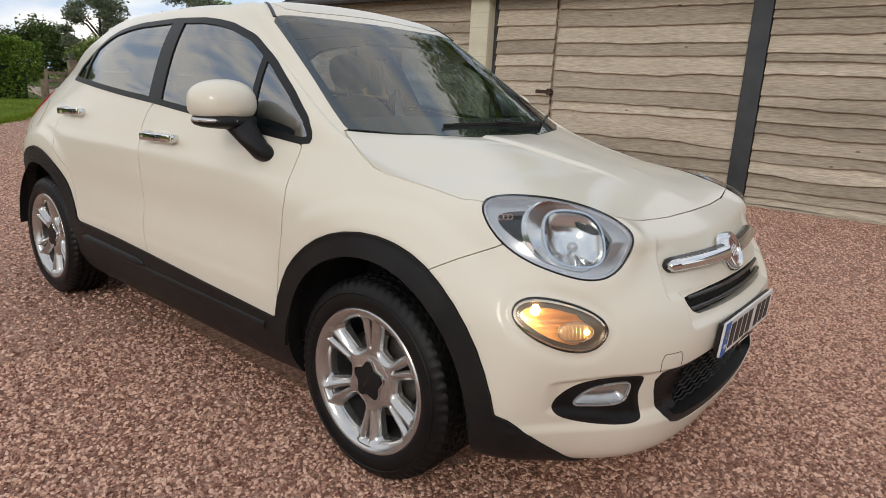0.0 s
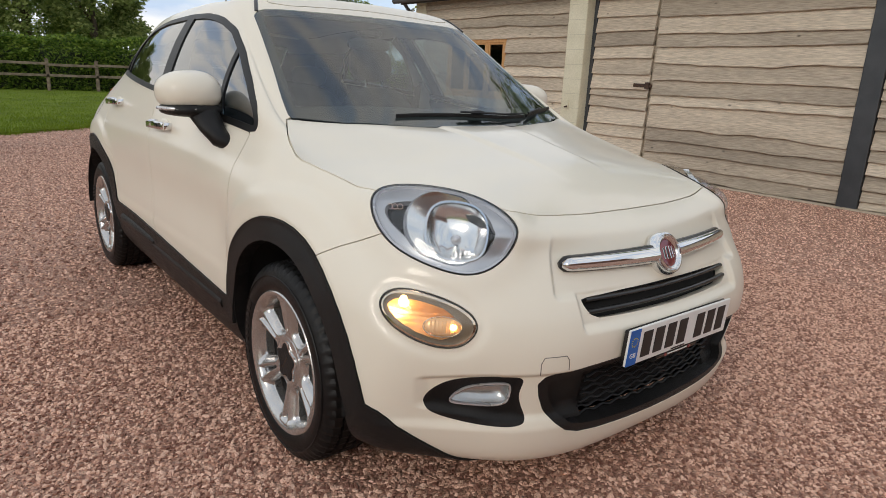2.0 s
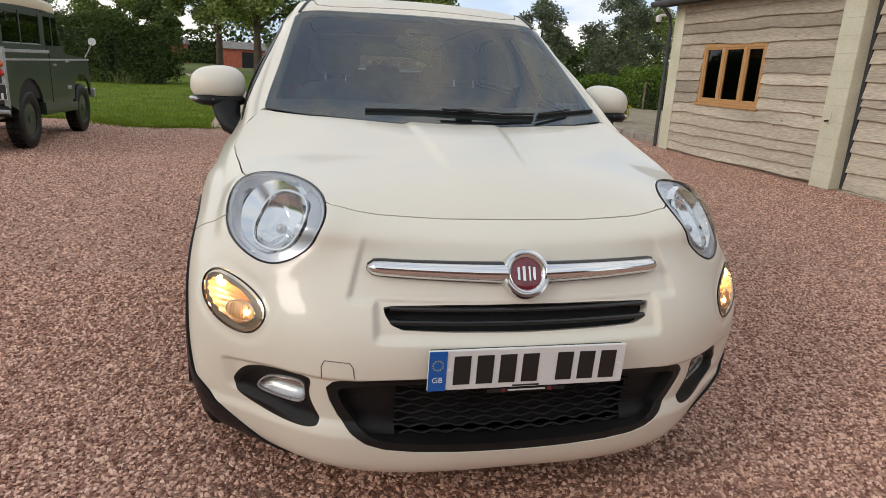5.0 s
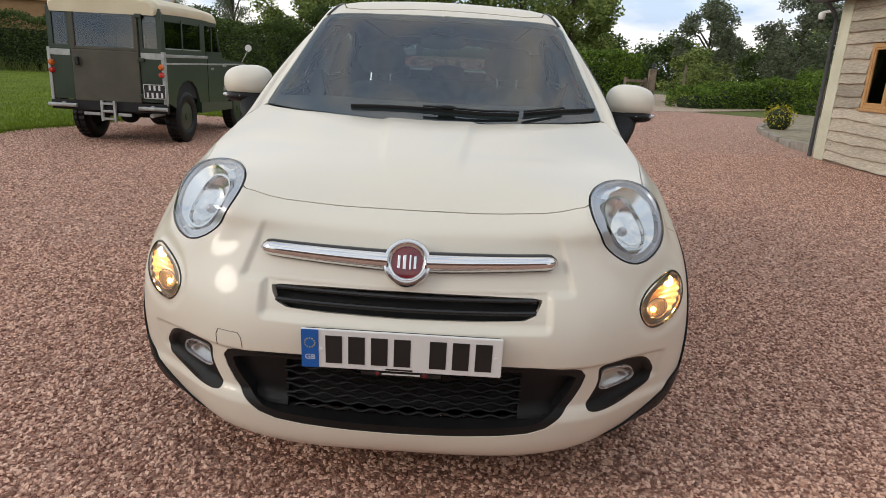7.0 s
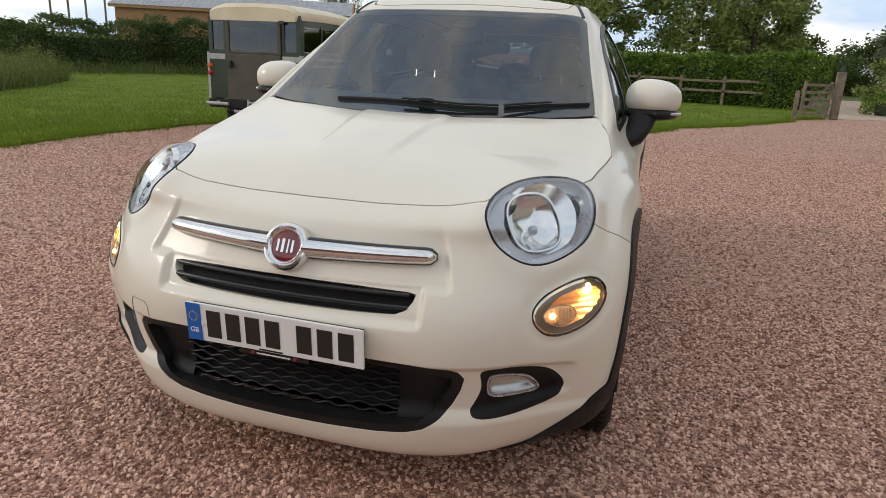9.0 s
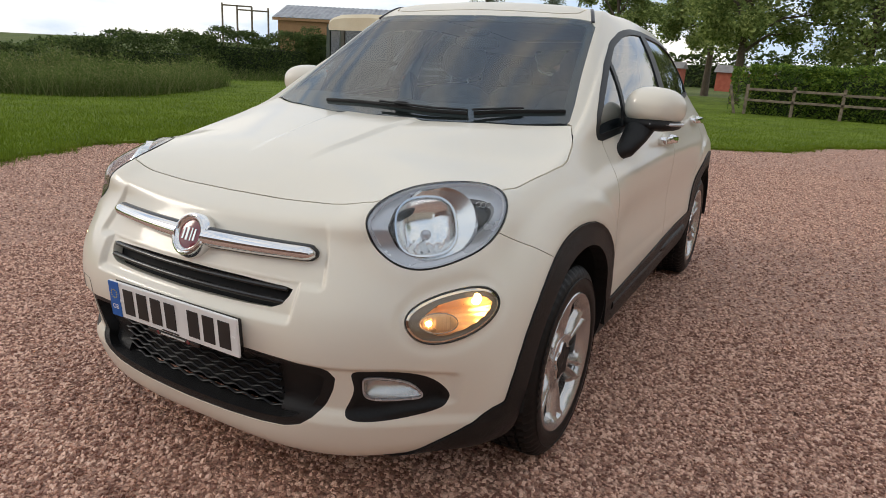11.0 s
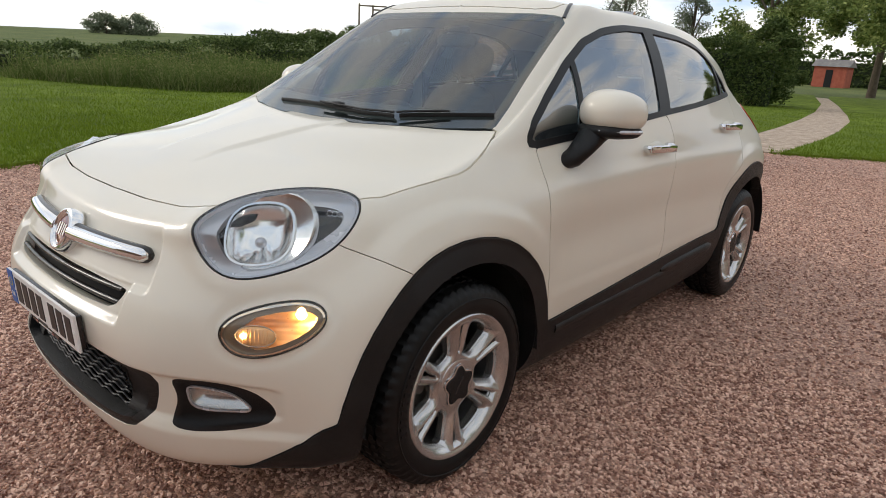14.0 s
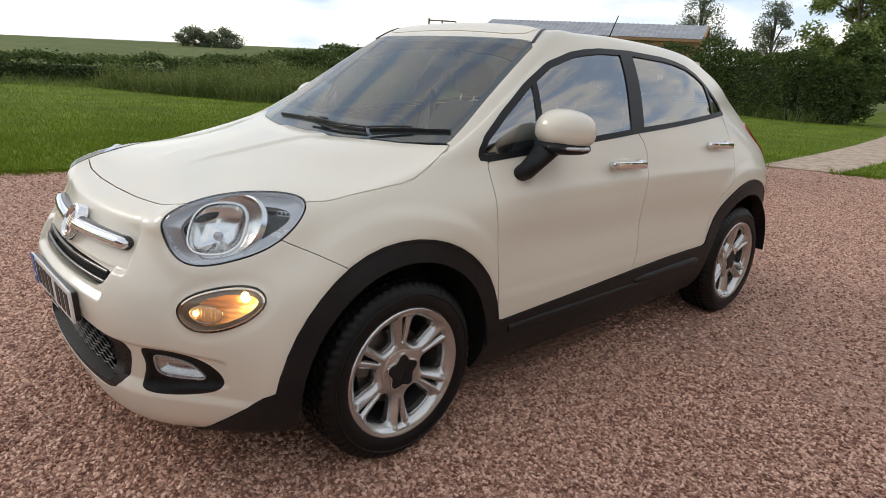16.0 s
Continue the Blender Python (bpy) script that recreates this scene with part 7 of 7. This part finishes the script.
def hut(x, y, w, d, h, label):
    z0 = float(hill(np.array(x), np.array(y)))
    t = thing("outbuilding", label, "outbuilding", pose(x, y, z0 - .05))
    part("wall", box_bm(-d, 0, -w / 2, w / 2, 0, h), HUT, t, "red painted wall")
    bm = bmesh.new()
    v = [bm.verts.new(c) for c in ((.3, -w / 2 - .3, h), (.3, w / 2 + .3, h), (-d - .3, w / 2 + .3, h), (-d - .3, -w / 2 - .3, h), (.3 - d * .5, -w / 2 - .3, h + d * .22), (.3 - d * .5, w / 2 + .3, h + d * .22))]
    for f in ((0, 1, 5, 4), (2, 3, 4, 5), (0, 4, 3), (1, 2, 5), (0, 3, 2, 1)):
        bm.faces.new([v[k] for k in f])
    part("roof", bm, HUT_ROOF, t, "grey roof")
    part("door", box_bm(.0, .06, -w * .12, w * .10, 0, h * .85), DARK, t, "dark doorway")
    return t


hut(-84, -6.4, 6.4, 4, 2.2, "low red outbuilding under the trees")
hut(-92, -17.0, 3.6, 4, 2.5, "small red outbuilding beyond the lawn")

# ---- grass, weeds and gravel ----
def scatter(n, x0, x1, y0, y1, outline):
    q = np.stack([rng.uniform(x0, x1, n), rng.uniform(y0, y1, n)], 1)
    return q[inside2(q, np.array(outline, float)) < 0]


def blades(name, q, z, h, w, mat, label, category, lean=.45):
    n = len(q)
    a = rng.uniform(0, 2 * np.pi, n)
    hh = h * rng.uniform(.45, 1.3, n)
    side = np.stack([np.cos(a), np.sin(a), 0 * a], 1) * (w * rng.uniform(.6, 1.3, n))[:, None]
    tipv = np.stack([rng.normal(size=n) * lean * hh, rng.normal(size=n) * lean * hh, hh], 1)
    base = np.stack([q[:, 0], q[:, 1], np.broadcast_to(z, n)], 1)
    pts = np.stack([base - side, base + side, base + tipv], 1).reshape(-1, 3)
    ob = fast_mesh(name, pts, np.arange(3 * n).reshape(-1, 3), mat)
    return tagged(ob, label, category, kind="stuff")


LAWN_A = EDGE_A + PATH_L[1:] + [(-75, -15), (-75, -41), (30, -41)]
LAWN_B = EDGE_B + [(-29.5, 8), (-60, 9), (-75, 5), (-75, -13)] + PATH_R[:0:-1]
turf = np.stack([rng.uniform(-30, 6, 1500000), rng.uniform(-26, 8, 1500000)], 1)
turf = turf[rng.uniform(0, 1, len(turf)) < np.clip(7.5 / np.hypot(turf[:, 0] + 2, turf[:, 1]), 0, 1) ** 2.2]
turf = np.concatenate([turf[inside2(turf, np.array(o, float)) < 0] for o in (LAWN_A, LAWN_B)])
blades("grass", turf, .033, .055, .006, BLADES, "short green lawn grass", "grass")
edge_pts = np.array(EDGE_A[40:] + EDGE_B)
tuft = edge_pts[rng.integers(0, len(edge_pts), 16000)] + rng.normal(size=(16000, 2)) * np.array((.10, .10))
blades("edge_grass", tuft, .0, .10, .006, BLADES, "longer ragged grass along the gravel edge", "grass", lean=.6)
low_wild = scatter(14000, -16, 12, -26, -20, [(12, -22.5), (-2, -20.8), (-10, -19.2), (-16, -21.5), (-16, -26), (12, -27)])
blades("rough_grass", low_wild, .0, .30, .014, WEEDS, "rough dry grass along the field hedge", "weeds", lean=.5)
wild = np.concatenate([
                       scatter(16000, -17, -4.5, -21, -13.5, [(-4.6, -20.2), (-6.0, -17.0), (-7.6, -14.6), (-9.5, -14.2), (-13.5, -16.4), (-17, -19), (-14, -22), (-8, -22)]),
                       scatter(9000, -33, -14, -27, -17, [(-14, -21), (-20, -23.5), (-27, -22), (-28.5, -18), (-33, -19), (-30, -27), (-14, -25.5)]),
                       scatter(6000, -31, -25, -18, -4, [(-26.4, -7.4), (-28.2, -11.5), (-29.6, -17.8), (-31, -17.8), (-29.8, -11), (-28, -6.2)])])
nettles = scatter(9000, -17, -4.5, -21, -13.5, [(-4.6, -20.2), (-6.0, -17.0), (-7.6, -14.6), (-9.5, -14.2), (-13.5, -16.4), (-17, -19), (-14, -22), (-8, -22)])
patchy = lambda q: np.array([.78 + .75 * noise.noise((float(x) * .55, float(y) * .55, 5)) + .25 * noise.noise((float(x) * 2.1, float(y) * 2.1, 8)) for x, y in q])
blades("tall_nettles", nettles, .0, .98 * patchy(nettles), .016, WEEDS, "tall pale nettles and seed heads before the hedge", "weeds", lean=.22)
blades("wild_grass", wild, .0, .62, .016, WEEDS, "tall wild grass and weeds before the hedges", "weeds", lean=.45)
weed = np.concatenate([clumps(0, [(float(x), float(y), .28) for x, y in wild[::60]], [np.array((.35, .35, .38))] * len(wild[::60]), 26),
                       clumps(0, [(float(x), float(y), .52 * float(h)) for (x, y), h in zip(nettles[::9], patchy(nettles[::9]))], [np.array((.24, .24, .62 * float(h))) for h in patchy(nettles[::9])], 42)])
tagged(leaves("weed_leaves", weed, .085, WEEDS), "leafy weeds among the wild grass", "weeds", kind="stuff")


def stones(name, q, size, label, blunt=False):
    """Angular chips lying on the yard: blunt ones have a flat top, the others a ridge."""
    n = len(q)
    if blunt:
        o = np.array([(1, 0, -.3), (0, 1, -.3), (-1, 0, -.3), (0, -1, -.3), (.55, .35, .62), (-.35, .55, .7), (-.55, -.35, .6), (.35, -.55, .7)])
        f = np.array([(0, 1, 4), (1, 5, 4), (1, 2, 5), (2, 6, 5), (2, 3, 6), (3, 7, 6), (3, 0, 7), (0, 4, 7), (4, 5, 6), (4, 6, 7)])
    else:
        o = np.array([(1, 0, -.3), (0, 1, -.3), (-1, 0, -.3), (0, -1, -.3), (.3, .05, .75), (-.3, -.05, .8)])
        f = np.array([(0, 1, 4), (1, 2, 5), (1, 5, 4), (2, 3, 5), (3, 0, 4), (3, 4, 5)])
    k = len(o)
    s = size * rng.uniform(.45, 1.3, (n, 1, 1)) * rng.uniform(.6, 1.2, (n, k, 1))
    a = rng.uniform(0, 2 * np.pi, n)
    p = o[None] * s * np.array((1.25, .95, .75))
    tilt = rng.normal(size=n) * .4
    x = p[:, :, 0] * np.cos(a)[:, None] - p[:, :, 1] * np.sin(a)[:, None]
    y = p[:, :, 0] * np.sin(a)[:, None] + p[:, :, 1] * np.cos(a)[:, None]
    z = p[:, :, 2] + x * np.sin(tilt)[:, None]
    pts = np.stack([x + q[:, :1], y + q[:, 1:], z + .3 * size], -1).reshape(-1, 3)
    ob = fast_mesh(name, pts, (np.arange(n)[:, None, None] * k + f[None]).reshape(-1, 3), STONES)
    return tagged(ob, label, "gravel", kind="stuff")


near = np.stack([rng.uniform(-1.7, 1.5, 138000), rng.uniform(-2.9, 3.1, 138000)], 1)
near = near[~((np.abs(near[:, 1]) < .62) & (near[:, 0] < .2) & (near[:, 0] > -3.0))]
stones("gravel_chips", near, .0080, "red and grey angular gravel chips", True)
mid = np.stack([rng.uniform(-9, 1.6, 245000), rng.uniform(-7.0, 6.4, 245000)], 1)
mid = mid[~((mid[:, 0] > -1.7) & (mid[:, 0] < 1.5) & (np.abs(mid[:, 1] - .1) < 3.0))]
stones("gravel_chips_beyond", mid, .0102, "red and grey angular gravel chips further off")
far = np.stack([-9 - 13 * rng.uniform(0, 1, 46000) ** 1.8, rng.uniform(-5.6, 9, 46000)], 1)
far = far[inside2(far, np.array([(-8.9, -5.4), (-12.2, -5.2), (-12.3, 1.5), (-14.5, 2.2), (-20, 5.7), (-22.5, 7.2), (-22.3, 9.0), (-18, 8.6), (-15, 7.6), (-11.2, 6.8), (-9.7, 6.4), (-8.9, 6.4)], float)) < 0]
stones("gravel_chips_far", far, .0125, "red and grey angular gravel chips by the lawn")
